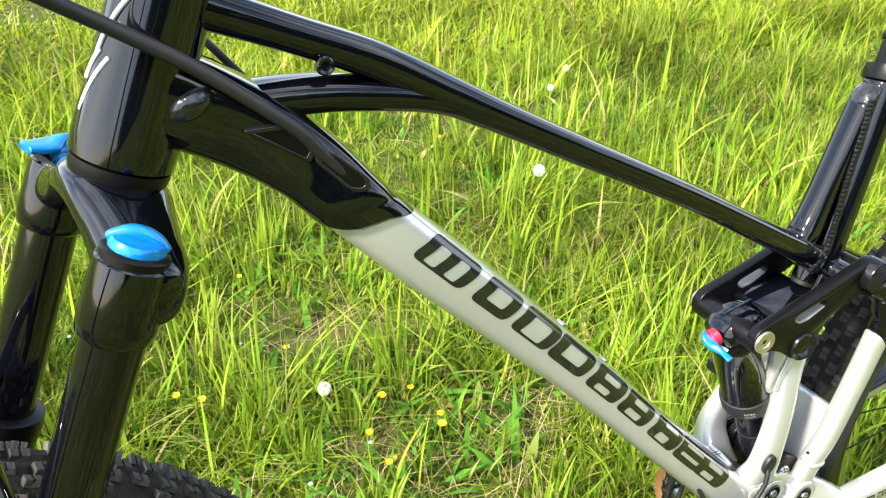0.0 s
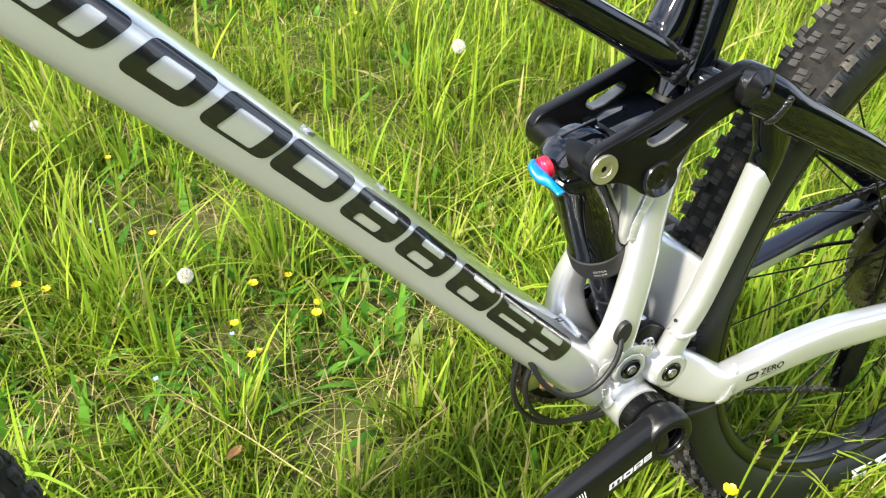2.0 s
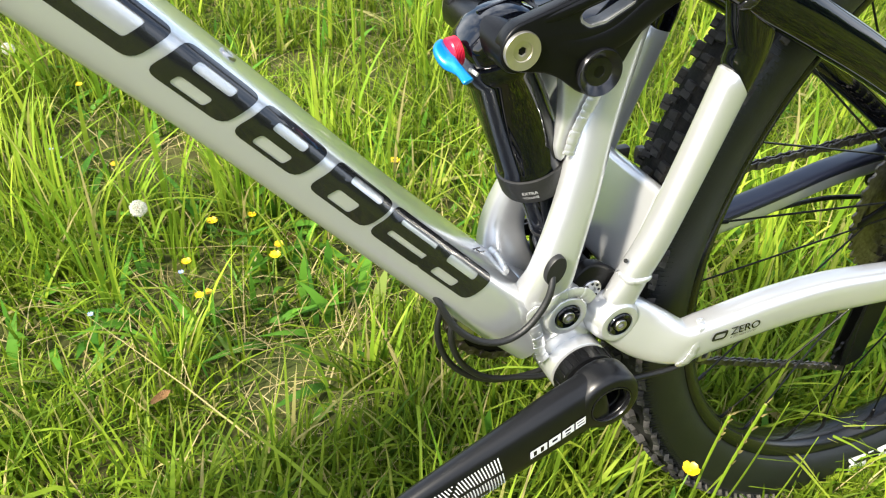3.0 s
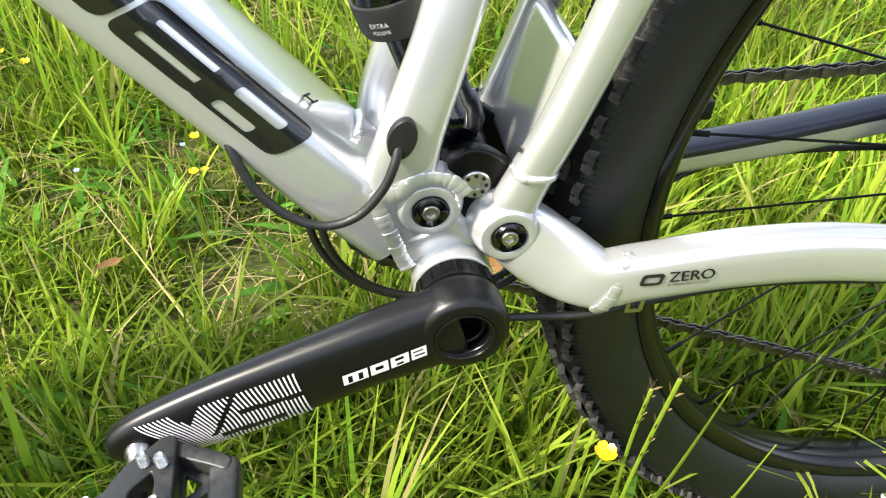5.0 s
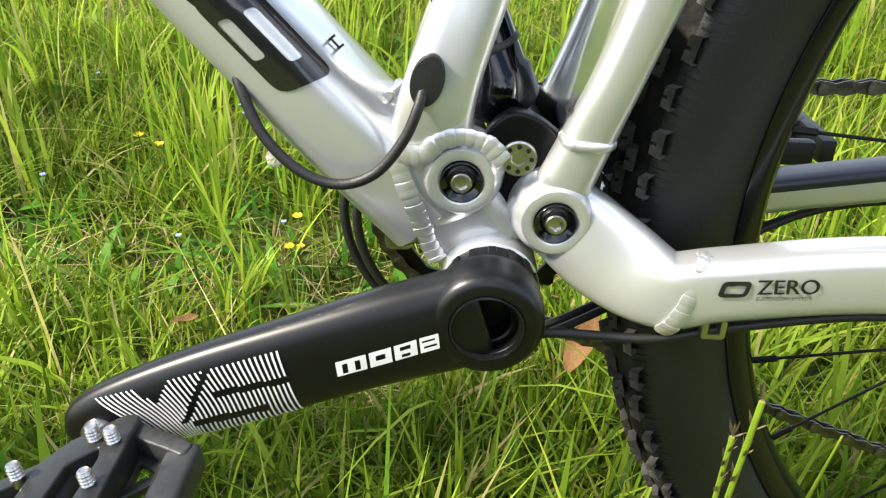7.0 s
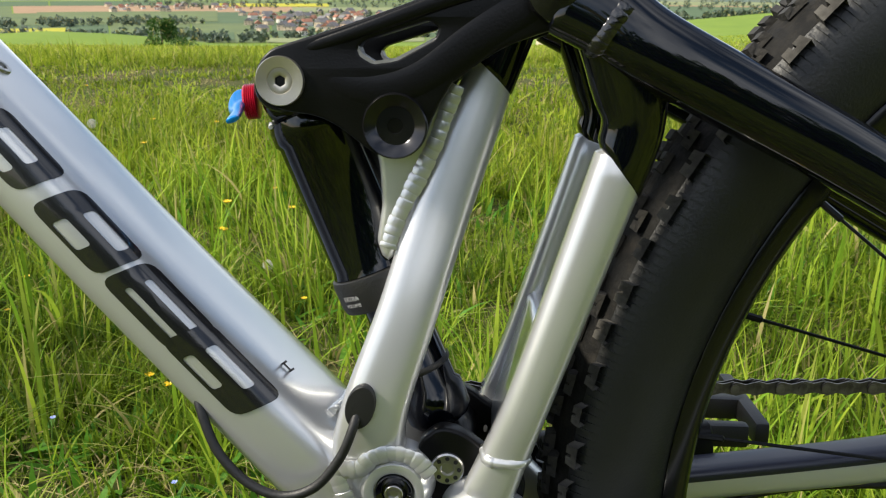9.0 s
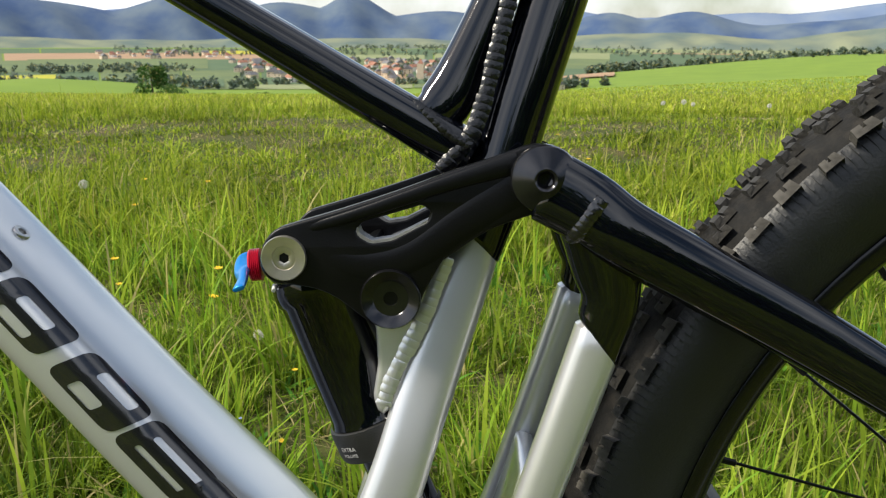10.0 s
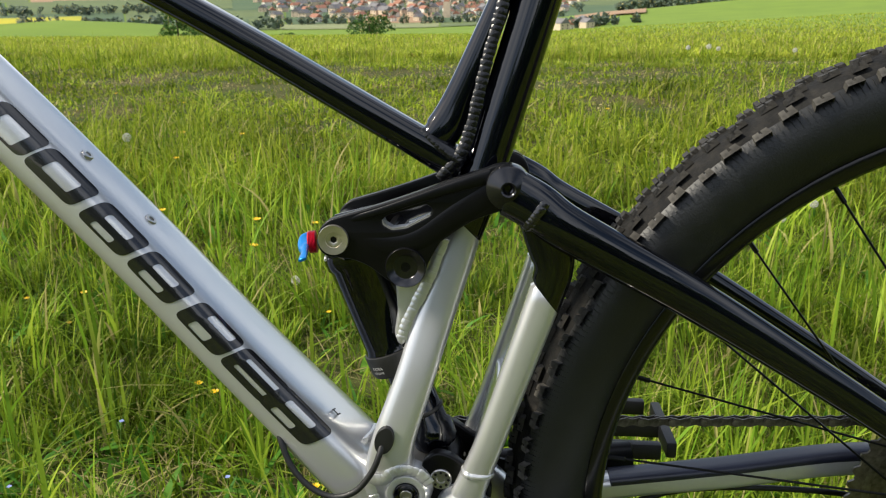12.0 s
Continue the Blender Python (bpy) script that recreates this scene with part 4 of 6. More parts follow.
# drive side
ring_pts = []
for k in range(32 * 4):
    a = 2 * math.pi * k / 128
    r = (0.0630, 0.0668, 0.0668, 0.0630)[k % 4]
    ring_pts.append((r * math.cos(a), BB_H + r * math.sin(a)))
holes = []
for k in range(5):
    a0 = 2 * math.pi * k / 5 + 0.2
    holes.append([(r * math.cos(a0 + d), BB_H + r * math.sin(a0 + d)) for r, d in ((0.028, 0.05), (0.054, -0.30 + 0.05), (0.056, 0.1), (0.054, 0.55), (0.028, 0.62))])
chainring = part("chainring", plate([ring_pts] + holes, 0.0465, 0.0500, 0.0004, False), SATIN, bicycle, "black toothed chainring")
part("crank_arm", loft([(0.0, 0.078, BB_H, 0.009, 0.020), (0.06, 0.081, BB_H + 0.006, 0.009, 0.017), (0.172, 0.089, BB_H + 0.016, 0.008, 0.016)], 24, 5, 3.2), SATIN, bicycle)
off_pedal = part("pedal_barrel", box((0.167, 0.150, BB_H + 0.016), (0.095, 0.012, 0.016), 0.003), PLASTIC, bicycle, "black platform pedal on the drive side")
for x, y, w, l in ((0.167, 0.105, 0.070, 0.010), (0.167, 0.198, 0.070, 0.010), (0.122, 0.150, 0.010, 0.090), (0.212, 0.150, 0.010, 0.090)):
    part("platform_bar", box((x, y, BB_H + 0.016), (w, l, 0.016), 0.003), PLASTIC, off_pedal)
cassette = part("cassette_body", lathe([(0.020, 0.020), (0.030, 0.022), (0.030, 0.052), (0.020, 0.054)], 32, AXLE, (0, 1, 0)), SATIN, bicycle, "dark stepped cassette")
for k in range(9):
    r = 0.100 - k * 0.0088
    teeth = int(2 * math.pi * r / 0.0127)
    pts = []
    for j in range(teeth * 4):
        a = 2 * math.pi * j / (teeth * 4)
        rr = r + (-0.0016, 0.0024, 0.0024, -0.0016)[j % 4]
        pts.append((AXLE[0] + rr * math.cos(a), AXLE[2] + rr * math.sin(a)))
    inner = [(AXLE[0] + (r - 0.009) * math.cos(-2 * math.pi * j / 40), AXLE[2] + (r - 0.009) * math.sin(-2 * math.pi * j / 40)) for j in range(40)]
    sp = part("sprocket", plate([pts, inner], 0.0210 + k * 0.0038, 0.0232 + k * 0.0038, 0.0, False), CHAINM, cassette)
for k in range(6):
    a = 2 * math.pi * k / 6
    part("carrier_arm", loft([(AXLE[0] + 0.028 * math.cos(a), 0.024, AXLE[2] + 0.028 * math.sin(a), 0.002, 0.006), (AXLE[0] + 0.094 * math.cos(a + 0.25), 0.022, AXLE[2] + 0.094 * math.sin(a + 0.25), 0.002, 0.005)], 10, 3, 3), SATIN, cassette)

# chain: single links along the two runs and round the ring
LINK_SHAPE = [rounded([(-0.0086, -0.0022), (-0.0086, 0.0022), (-0.0060, 0.0042), (-0.0030, 0.0034), (0, 0.0026), (0.0030, 0.0034), (0.0060, 0.0042), (0.0086, 0.0022), (0.0086, -0.0022), (0.0060, -0.0042), (0.0030, -0.0034), (0, -0.0026), (-0.0030, -0.0034), (-0.0060, -0.0042)], 0.001, 2)]


def link_mesh(gap):
    a = curve_mesh(LINK_SHAPE, 0.0011, 0.0, False)
    b = curve_mesh(LINK_SHAPE, 0.0011, 0.0, False)
    bmesh.ops.translate(a, verts=a.verts, vec=(0, gap, 0))
    bmesh.ops.translate(b, verts=b.verts, vec=(0, -gap, 0))
    p1 = lathe([(0.0026, -gap - 0.001), (0.0026, gap + 0.001)], 10, (-0.00635, 0, 0), (0, 1, 0))
    p2 = lathe([(0.0026, -gap - 0.001), (0.0026, gap + 0.001)], 10, (0.00635, 0, 0), (0, 1, 0))
    return mesh_of("chain_link", join(a, b, p1, p2), CHAINM)


LINKS = (link_mesh(0.0027), link_mesh(0.0016))
chain = new("chain")
chain.parent = bicycle
tagged(chain, "dark oiled bicycle chain")
route = [(-0.0650 * math.sin(a), 0.048, BB_H + 0.0650 * math.cos(a)) for a in np.linspace(math.pi, 0.0, 16)]
route += [(AXLE[0] * t, 0.048 - 0.002 * t, BB_H + 0.065 + (AXLE[2] + 0.062 - BB_H - 0.065) * t) for t in np.linspace(0.04, 1, 20)]
low = [(0.445 * t, 0.048 - 0.002 * t, BB_H - 0.066 + (0.112 - BB_H + 0.066) * t) for t in np.linspace(0.03, 1, 20)]
for run in (route, low):
    s = np.array(run)
    d = np.r_[0, np.cumsum(np.linalg.norm(np.diff(s, axis=0), axis=1))]
    for k, u in enumerate(np.arange(0, d[-1], 0.0127)):
        p = Vector([np.interp(u, d, s[:, i]) for i in range(3)])
        q = Vector([np.interp(u + 0.006, d, s[:, i]) for i in range(3)])
        o = Vector([np.interp(max(0, u - 0.006), d, s[:, i]) for i in range(3)])
        t = q - o
        ob = new("link", LINKS[k % 2])
        ob.parent = chain
        ob.matrix_basis = Matrix.Translation(p) @ Matrix.Rotation(-math.atan2(t.z, t.x), 4, "Y")
derailleur = part("derailleur", loft([(0.445, 0.078, 0.345, 0.012, 0.016), (0.452, 0.074, 0.295, 0.013, 0.022), (0.448, 0.064, 0.250, 0.010, 0.016)], 18, 4, 3), SATIN, bicycle, "black rear derailleur")
for x, z in ((0.455, 0.228), (0.447, 0.135)):
    teeth = [(x + (0.0235 if k % 4 in (1, 2) else 0.0205) * math.cos(2 * math.pi * k / 48), z + (0.0235 if k % 4 in (1, 2) else 0.0205) * math.sin(2 * math.pi * k / 48)) for k in range(48)]
    part("jockey_wheel", plate([teeth], 0.0455, 0.0485, 0.0, False), SATIN, derailleur)
for y in (0.0415, 0.0535):
    part("cage_plate", plate([rounded([(0.440, 0.250), (0.470, 0.245), (0.466, 0.122), (0.434, 0.118), (0.430, 0.150)], 0.012)], y - 0.001, y + 0.001, 0.0, False), SATIN, derailleur)

# wheels
KNOB_ROWS = 106


def knob_mesh(name, l, w, h, slot, mat):
    """A tread block; x along the tread, y across, z outwards, with a cut across its top."""
    bm = bmesh.new()
    prof = [(-l / 2, 0), (-l / 2 * 0.86, h), (-slot, h), (-slot, h * 0.55), (slot, h * 0.55), (slot, h), (l / 2 * 0.86, h), (l / 2, 0)]
    a = [bm.verts.new((x, -w / 2 * (0.88 if z > 0 else 1), z)) for x, z in prof]
    b = [bm.verts.new((x, w / 2 * (0.88 if z > 0 else 1), z)) for x, z in prof]
    for i in range(len(prof) - 1):
        bm.faces.new((a[i], a[i + 1], b[i + 1], b[i]))
    bm.faces.new(a)
    bm.faces.new(b[::-1])
    return mesh_of(name, bm, mat, False)


KNOBS = {"side": knob_mesh("tread_knob", 0.0125, 0.0095, 0.0062, 0.0009, KNOB), "mid": knob_mesh("tread_knob", 0.0130, 0.0095, 0.0046, 0.0008, TREAD), "lug": knob_mesh("tread_knob", 0.0115, 0.0085, 0.0046, 0.0007, TREAD)}


def knob_places():
    """Row by row: kind and pose of each tread block on a tyre about its own axle (y), row angle first."""
    rng = random.Random(5)
    for k in range(KNOB_ROWS):
        a = 2 * math.pi * k / KNOB_ROWS
        for sgn in (-1, 1):
            out = [("side", 0.3620 - 0.0022 * (k % 2), 0.0288 + 0.0014 * (k % 2), 40, 0.0), ("mid", 0.3706, 0.0068, 4, 0.25)] + ([("lug", 0.3686, 0.0172, 16, 0.55)] if k % 2 else [])
            for kind, r, y, tilt, shift in out:
                aa = a + (shift + (0.5 if sgn > 0 else 0)) * 2 * math.pi / KNOB_ROWS + rng.uniform(-0.002, 0.002)
                m = Matrix.Rotation(-aa, 4, "Y") @ Matrix.Translation((r, 0, 0)) @ Matrix.Translation((0, sgn * y, 0)) @ Matrix.Rotation(-sgn * radians(tilt), 4, "Z") @ Matrix.Rotation(radians(90), 4, "Y") @ Matrix.Rotation(radians(rng.uniform(-6, 6)), 4, "Z") @ Matrix.Diagonal((rng.uniform(0.82, 1.1), rng.uniform(0.85, 1.1), rng.uniform(0.8, 1.15), 1))
                yield a, kind, m


TYRE_PROFILE = [(0.3080, -0.0125), (0.3120, -0.0152), (0.3148, -0.0176), (0.3165, -0.0205), (0.3250, -0.0262), (0.3350, -0.0302), (0.3460, -0.0315), (0.3560, -0.0302), (0.3632, -0.0258), (0.3680, -0.0170), (0.3705, -0.0080), (0.3714, 0.0)]
BAND_PROFILE = [(r + 0.0005, y) for r, y in TYRE_PROFILE[-5:]]
BAND_PROFILE = [(0.3640, -0.0246)] + BAND_PROFILE[2:] + [(r, -y) for r, y in BAND_PROFILE[-2:1:-1]] + [(0.3640, 0.0246)]
TYRE_PROFILE = TYRE_PROFILE + [(r, -y) for r, y in TYRE_PROFILE[-2::-1]]
RIM_PROFILE = [(0.3100, -0.0130), (0.3142, -0.0150), (0.3140, -0.0178), (0.3128, -0.0184), (0.3085, -0.0180), (0.3040, -0.0162), (0.3005, -0.0125), (0.2985, -0.0060), (0.2980, 0.0), (0.2985, 0.0060), (0.3005, 0.0125), (0.3040, 0.0160), (0.3090, 0.0174), (0.3138, 0.0170), (0.3142, 0.0150), (0.3100, 0.0130)]


def wheel(place, prefix, arc, spin):
    """A wheel about place (a matrix with the axle on y): tyre with knobs, rim with spokes, hub. arc: which knobs are pieces."""
    tyre = part(prefix + "_tyre", lathe(TYRE_PROFILE, 132, (0, 0, 0), (0, 1, 0), True), RUBBER, bicycle, "knobbly black tyre dusted with dry soil")
    tyre.matrix_basis = place
    band = part("tread_band", lathe(BAND_PROFILE, 132, (0, 0, 0), (0, 1, 0), True), GROOVE, tyre, "dusty brown worn tread")
    ribs = bmesh.new()
    for sgn in (-1, 1):
        for k in range(KNOB_ROWS * 5):
            a = 2 * math.pi * k / (KNOB_ROWS * 5)
            m = Matrix.Rotation(-a, 4, "Y")
            vs = [ribs.verts.new(m @ Vector((r, sgn * y, s * 0.0005))) for r, y in ((0.3535, 0.0300), (0.3535, 0.0309), (0.3585, 0.0297), (0.3635, 0.0262), (0.3630, 0.0252), (0.3575, 0.0284)) for s in (-1, 1)]
            for i, j in ((0, 2), (2, 4), (4, 6), (6, 8)):
                ribs.faces.new((vs[i], vs[i + 1], vs[j + 1], vs[j]))
            ribs.faces.new((vs[0], vs[2], vs[4], vs[6], vs[8], vs[10]))
            ribs.faces.new((vs[1], vs[11], vs[9], vs[7], vs[5], vs[3]))
    tagged(part("shoulder_ribs", ribs, RUBBER, tyre, "", False), kind="stuff")
    rest = bmesh.new()
    for a, kind, m in knob_places():
        if arc[0] <= math.degrees(a) <= arc[1]:
            ob = new("tread_knob", KNOBS[kind])
            ob.parent, ob.matrix_basis = tyre, m
        else:
            n0 = len(rest.verts)
            rest.from_mesh(KNOBS[kind])
            rest.verts.ensure_lookup_table()
            for v in rest.verts[n0:]:
                v.co = m @ v.co
    tagged(part("far_tread", rest, KNOB, tyre, "", False), kind="stuff")
    rim = part(prefix + "_rim", lathe(RIM_PROFILE, 120, (0, 0, 0), (0, 1, 0), True), RIM, bicycle, "black aluminium rim with black spokes")
    rim.matrix_basis = place
    hub = part("hub", lathe([(0.010, -0.060), (0.016, -0.056), (0.018, -0.036), (0.029, -0.034), (0.029, -0.030), (0.017, -0.026), (0.015, 0.0), (0.017, 0.022), (0.027, 0.024), (0.027, 0.028), (0.010, 0.030)], 32, (0, 0, 0), (0, 1, 0)), SATIN, rim)
    for k in range(28):
        side = -1 if k % 2 else 1
        a = 2 * math.pi * (k + spin) / 28
        off = (1 if (k // 2) % 2 else -1) * radians(75)
        r1 = 0.2985
        p0 = Vector((0.026 * math.cos(a + off), side * 0.028, 0.026 * math.sin(a + off)))
        p1 = Vector((r1 * math.cos(a), side * 0.004, r1 * math.sin(a)))
        part("spoke", lathe([(0.0010, 0.0), (0.0009, (p1 - p0).length - 0.014), (0.0019, (p1 - p0).length - 0.013), (0.0019, (p1 - p0).length)], 7, tuple(p0), tuple((p1 - p0).normalized())), SATIN, rim)
    return tyre, rim


rear_tyre, rear_rim = wheel(Matrix.Translation(AXLE), "rear", (70, 248), 0.35)
for k, (a0, a1, cut) in enumerate(((0.0, 6.2, True), (7.2, 9.0, False), (10.4, 17.0, True))):
    loops = [[(a0, 0), (a0 + 1.2, 0.022), (a1 + 1.2, 0.022), (a1, 0)]]
    if cut:
        m = (a0 + a1) / 2
        loops += [rounded([(m - 1.0, 0.005), (m - 0.8, 0.009), (a1 + 0.3, 0.009), (a1 + 0.1, 0.005)], 0.001), rounded([(a0 + 0.9, 0.013), (a0 + 1.1, 0.017), (m + 1.4, 0.017), (m + 1.2, 0.013)], 0.001)]
    bm = curve_mesh([[(x, z) for x, z in loop] for loop in loops], 0.0, 0.0, False)
    for v in bm.verts:
        a, r = radians(266.0 + v.co.x * 0.74), 0.3275 + v.co.z
        yy = float(np.interp(r, [0.325, 0.335, 0.346, 0.356], [-0.0262, -0.0302, -0.0315, -0.0302]))
        v.co = Vector((r * math.cos(a), yy - 0.0006, r * math.sin(a)))
    part("tyre_marking", bm, WHITE, rear_tyre, "white tyre marking" if k == 0 else "")

# front wheel and fork, turned a little toward the near side
STEER = Matrix.Translation(CROWN) @ Matrix.Rotation(radians(STEER_DEG), 4, STEER_UP) @ Matrix.Translation(-CROWN)
front_tyre, front_rim = wheel(STEER @ Matrix.Translation(FRONT_AXLE), "front", (0, 100), 0.0)
CROWN_ROWS = [(-0.086, -0.040, 0.006, 0.009), (-0.082, -0.040, 0.0145, 0.0165), (-0.068, -0.0385, 0.0212, 0.0215), (-0.055, -0.034, 0.0228, 0.0215), (-0.034, -0.024, 0.0252, 0.0180), (-0.012, -0.016, 0.0290, 0.0155), (0.012, -0.016, 0.0290, 0.0155), (0.034, -0.024, 0.0252, 0.0180), (0.055, -0.034, 0.0228, 0.0215), (0.068, -0.0385, 0.0212, 0.0215), (0.082, -0.040, 0.0145, 0.0165), (0.086, -0.040, 0.006, 0.009)]


def crown_mesh():
    """The fork crown: rounded sections across the bike, rows y, height along the steerer, half length, half height."""
    bm, rings = bmesh.new(), []
    ahead = Vector((-STEER_UP.z, 0, STEER_UP.x))
    for y, h, a, b in glide(CROWN_ROWS, 5):
        ring = []
        for k in range(32):
            c, q = math.cos(k * math.pi / 16), math.sin(k * math.pi / 16)
            p = CROWN + STEER_UP * (h + b * math.copysign(abs(q) ** 0.8, q)) + ahead * (a * math.copysign(abs(c) ** 0.8, c))
            ring.append(bm.verts.new((p.x, y, p.z)))
        rings.append(ring)
    for p, q in zip(rings, rings[1:]):
        for k in range(32):
            bm.faces.new((p[k], p[(k + 1) % 32], q[(k + 1) % 32], q[k]))
    bm.faces.new(rings[0])
    bm.faces.new(rings[-1][::-1])
    return bm


fork_crown = part("fork_crown", crown_mesh(), BLACK, bicycle, "gloss black fork crown")
fork_crown.matrix_basis = Matrix.Translation(CROWN) @ Matrix.Rotation(radians(STEER_DEG + 5), 4, STEER_UP) @ Matrix.Translation(-CROWN)
for side in (-1, 1):
    ahead = 0.005 if side > 0 else 0.0105
    leg = Vector((*on_steer(-0.036, ahead)[:1], side * 0.068, on_steer(-0.036, ahead)[2]))
    down = -STEER_UP
    part("crown_sleeve", lathe([(0.0165, -0.012), (0.0192, -0.010), (0.0200, -0.002), (0.0206, 0.012), (0.0208, 0.024), (0.0202, 0.031), (0.0178, 0.0335), (0.0168, 0.032)], 40, tuple(leg), tuple(down)), BLACK, fork_crown)
    part("stanchion", lathe([(0.0170, 0.024), (0.0170, 0.185)], 40, tuple(leg), tuple(down)), BLACK, fork_crown, "gloss black fork stanchion" if side < 0 else "")
    part("fork_lower", lathe([(0.0185, 0.170), (0.0235, 0.172), (0.0240, 0.180), (0.0225, 0.195), (0.0215, 0.30), (0.020, 0.45), (0.016, 0.50)], 36, tuple(leg), tuple(down)), SATIN, fork_crown)
    part("knob_base", lathe([(0.0150, 0.0), (0.0178, 0.001), (0.0178, 0.006), (0.0160, 0.0075)], 36, tuple(leg + STEER_UP * 0.009), tuple(STEER_UP)), SATIN, fork_crown)
    turn = Vector((0, 0, 1)).rotation_difference(STEER_UP).to_matrix().to_4x4()
    kn = lathe([(0.0158, -0.002), (0.0168, 0.0), (0.0168, 0.0045), (0.0150, 0.0070), (0.0080, 0.0080), (0.003, 0.0082)], 36, (0, 0, 0), (0, 0, 1))
    vane = loft([(-0.0165, 0.000, 0.0045, 0.0035, 0.0030), (-0.008, 0.0, 0.0090, 0.0042, 0.0042), (0.004, 0.0, 0.0100, 0.0042, 0.0044), (0.014, 0.0, 0.0062, 0.0110 if side > 0 else 0.0034, 0.0034), (0.031 if side > 0 else 0.017, 0.0, 0.0040, 0.0080 if side > 0 else 0.0026, 0.0030)], 18, 5, 2.4)
    bm = join(kn, vane)
    bmesh.ops.transform(bm, matrix=Matrix.Translation(leg + STEER_UP * 0.0145) @ turn @ Matrix.Diagonal((0.86, 0.86, 1.0, 1)) @ Matrix.Rotation(radians(150 if side < 0 else 195), 4, "Z"), verts=bm.verts)
    part("fork_knob", bm, BLUE, fork_crown, "blue anodised fork adjuster" if side < 0 else "blue anodised lockout lever")
bmf = loft([(*on_steer(-0.20, 0.036)[:1], -0.066, on_steer(-0.20, 0.036)[2], 0.012, 0.010), (*on_steer(-0.165, 0.052)[:1], -0.04, on_steer(-0.165, 0.052)[2], 0.013, 0.010), (*on_steer(-0.155, 0.056)[:1], 0.0, on_steer(-0.155, 0.056)[2], 0.013, 0.010), (*on_steer(-0.165, 0.052)[:1], 0.04, on_steer(-0.165, 0.052)[2], 0.013, 0.010), (*on_steer(-0.20, 0.036)[:1], 0.066, on_steer(-0.20, 0.036)[2], 0.012, 0.010)], 20, 5, 2.6)
part("fork_arch", bmf, BLACK, fork_crown)

# cables
part("control_cable", pipe([(-0.640, -0.075, 0.972), (-0.565, -0.036, 0.920), (-0.510, -0.030, 0.884), (-0.462, -0.031, 0.846), (-0.446, -0.0295, 0.828), (-0.424, -0.027, 0.803), (-0.405, -0.020, 0.783)], 0.0042), PLASTIC, bicycle, "thick black control cable entering the frame")
part("control_cable", pipe([(-0.540, 0.060, 0.945), (-0.508, 0.045, 0.902), (-0.480, 0.034, 0.868), (-0.462, 0.026, 0.846)], 0.0026), PLASTIC, bicycle)
part("brake_hose", pipe([(-0.585, -0.100, 0.960), (-0.602, -0.104, 0.890), (-0.606, -0.104, 0.860), (-0.618, -0.102, 0.810), (-0.640, -0.095, 0.740), (-0.690, -0.085, 0.600)], 0.0028), PLASTIC, bicycle, "black brake hose beside the fork")
part("brake_hose", pipe([(-0.113, -0.036, 0.447), (-0.109, -0.042, 0.436), (-0.100, -0.047, 0.418), (-0.085, -0.050, 0.404), (-0.068, -0.052, 0.399), (-0.052, -0.053, 0.405), (-0.040, -0.053, 0.420), (-0.034, -0.051, 0.434), (-0.031, -0.044, 0.446)], 0.0024), PLASTIC, bicycle, "black hose looping from down tube to mast")
for (x, y, z), along in (((-0.112, -0.0355, 0.447), (-0.69, 0, 0.724)), ((-0.0305, -0.0482, 0.4445), (0.25, 0, 0.97))):
    bm = lathe([(0.0082, -0.003), (0.0082, 0.0006), (0.0078, 0.0012), (0.003, 0.0015)], 28, (0, 0, 0), (0, 0, 1))
    m = face_matrix((x, y, z), along, (-0.7, 0, 0.7) if x > -0.05 else (0.7, 0, 0.7)) @ Matrix.Diagonal((1.35, 0.85, 1, 1))
    if (m.to_3x3() @ Vector((0, 0, 1))).y > 0:
        m = m @ Matrix.Rotation(math.pi, 4, "X")
    bmesh.ops.transform(bm, matrix=m, verts=bm.verts)
    part("hose_grommet", bm, PLASTIC, bicycle, "black rubber hose grommet")
part("brake_hose", pipe([(-0.01, -0.050, 0.322), (0.030, -0.056, 0.330), (0.075, -0.060, 0.332), (0.110, -0.061, 0.3405), (0.170, -0.064, 0.3515), (0.250, -0.068, 0.3510), (0.340, -0.071, 0.3460), (0.425, -0.074, 0.358)], 0.0024), PLASTIC, bicycle, "black hose clipped under the chainstay")
for x, lift in ((0.100, 0.0005), (0.233, 0.0105)):
    part("hose_clip", join(box((x - 0.004, -0.061 - 0.02 * x, 0.3415 + lift), (0.003, 0.007, 0.009), 0.001), box((x + 0.004, -0.061 - 0.02 * x, 0.3415 + lift), (0.003, 0.007, 0.009), 0.001), box((x, -0.061 - 0.02 * x, 0.3375 + lift), (0.010, 0.006, 0.003), 0.001)), STEEL, bicycle, "small silver hose clip")
for r, y0 in ((0.0790, 0.030), (0.0710, 0.022)):
    part("shift_cable", pipe([(-0.080, y0 - 0.01, 0.402)] + [(r * math.cos(radians(a)), y0, BB_H + r * math.sin(radians(a))) for a in (160, 180, 200, 220, 240, 262)] + [(0.03, y0, 0.274), (0.10, y0 + 0.02, 0.300), (0.2, 0.066, 0.345), (0.33, 0.072, 0.350), (0.43, 0.080, 0.330)], 0.0026), PLASTIC, bicycle)
part("chain_guide", join(box((-0.050, 0.046, 0.330), (0.016, 0.016, 0.022), 0.004), box((-0.042, 0.038, 0.345), (0.020, 0.006, 0.012), 0.002)), STEEL, bicycle, "small bright chain guide bracket")

# printed names on the chainstay
STAY_FINE = glide(STAY, 12)


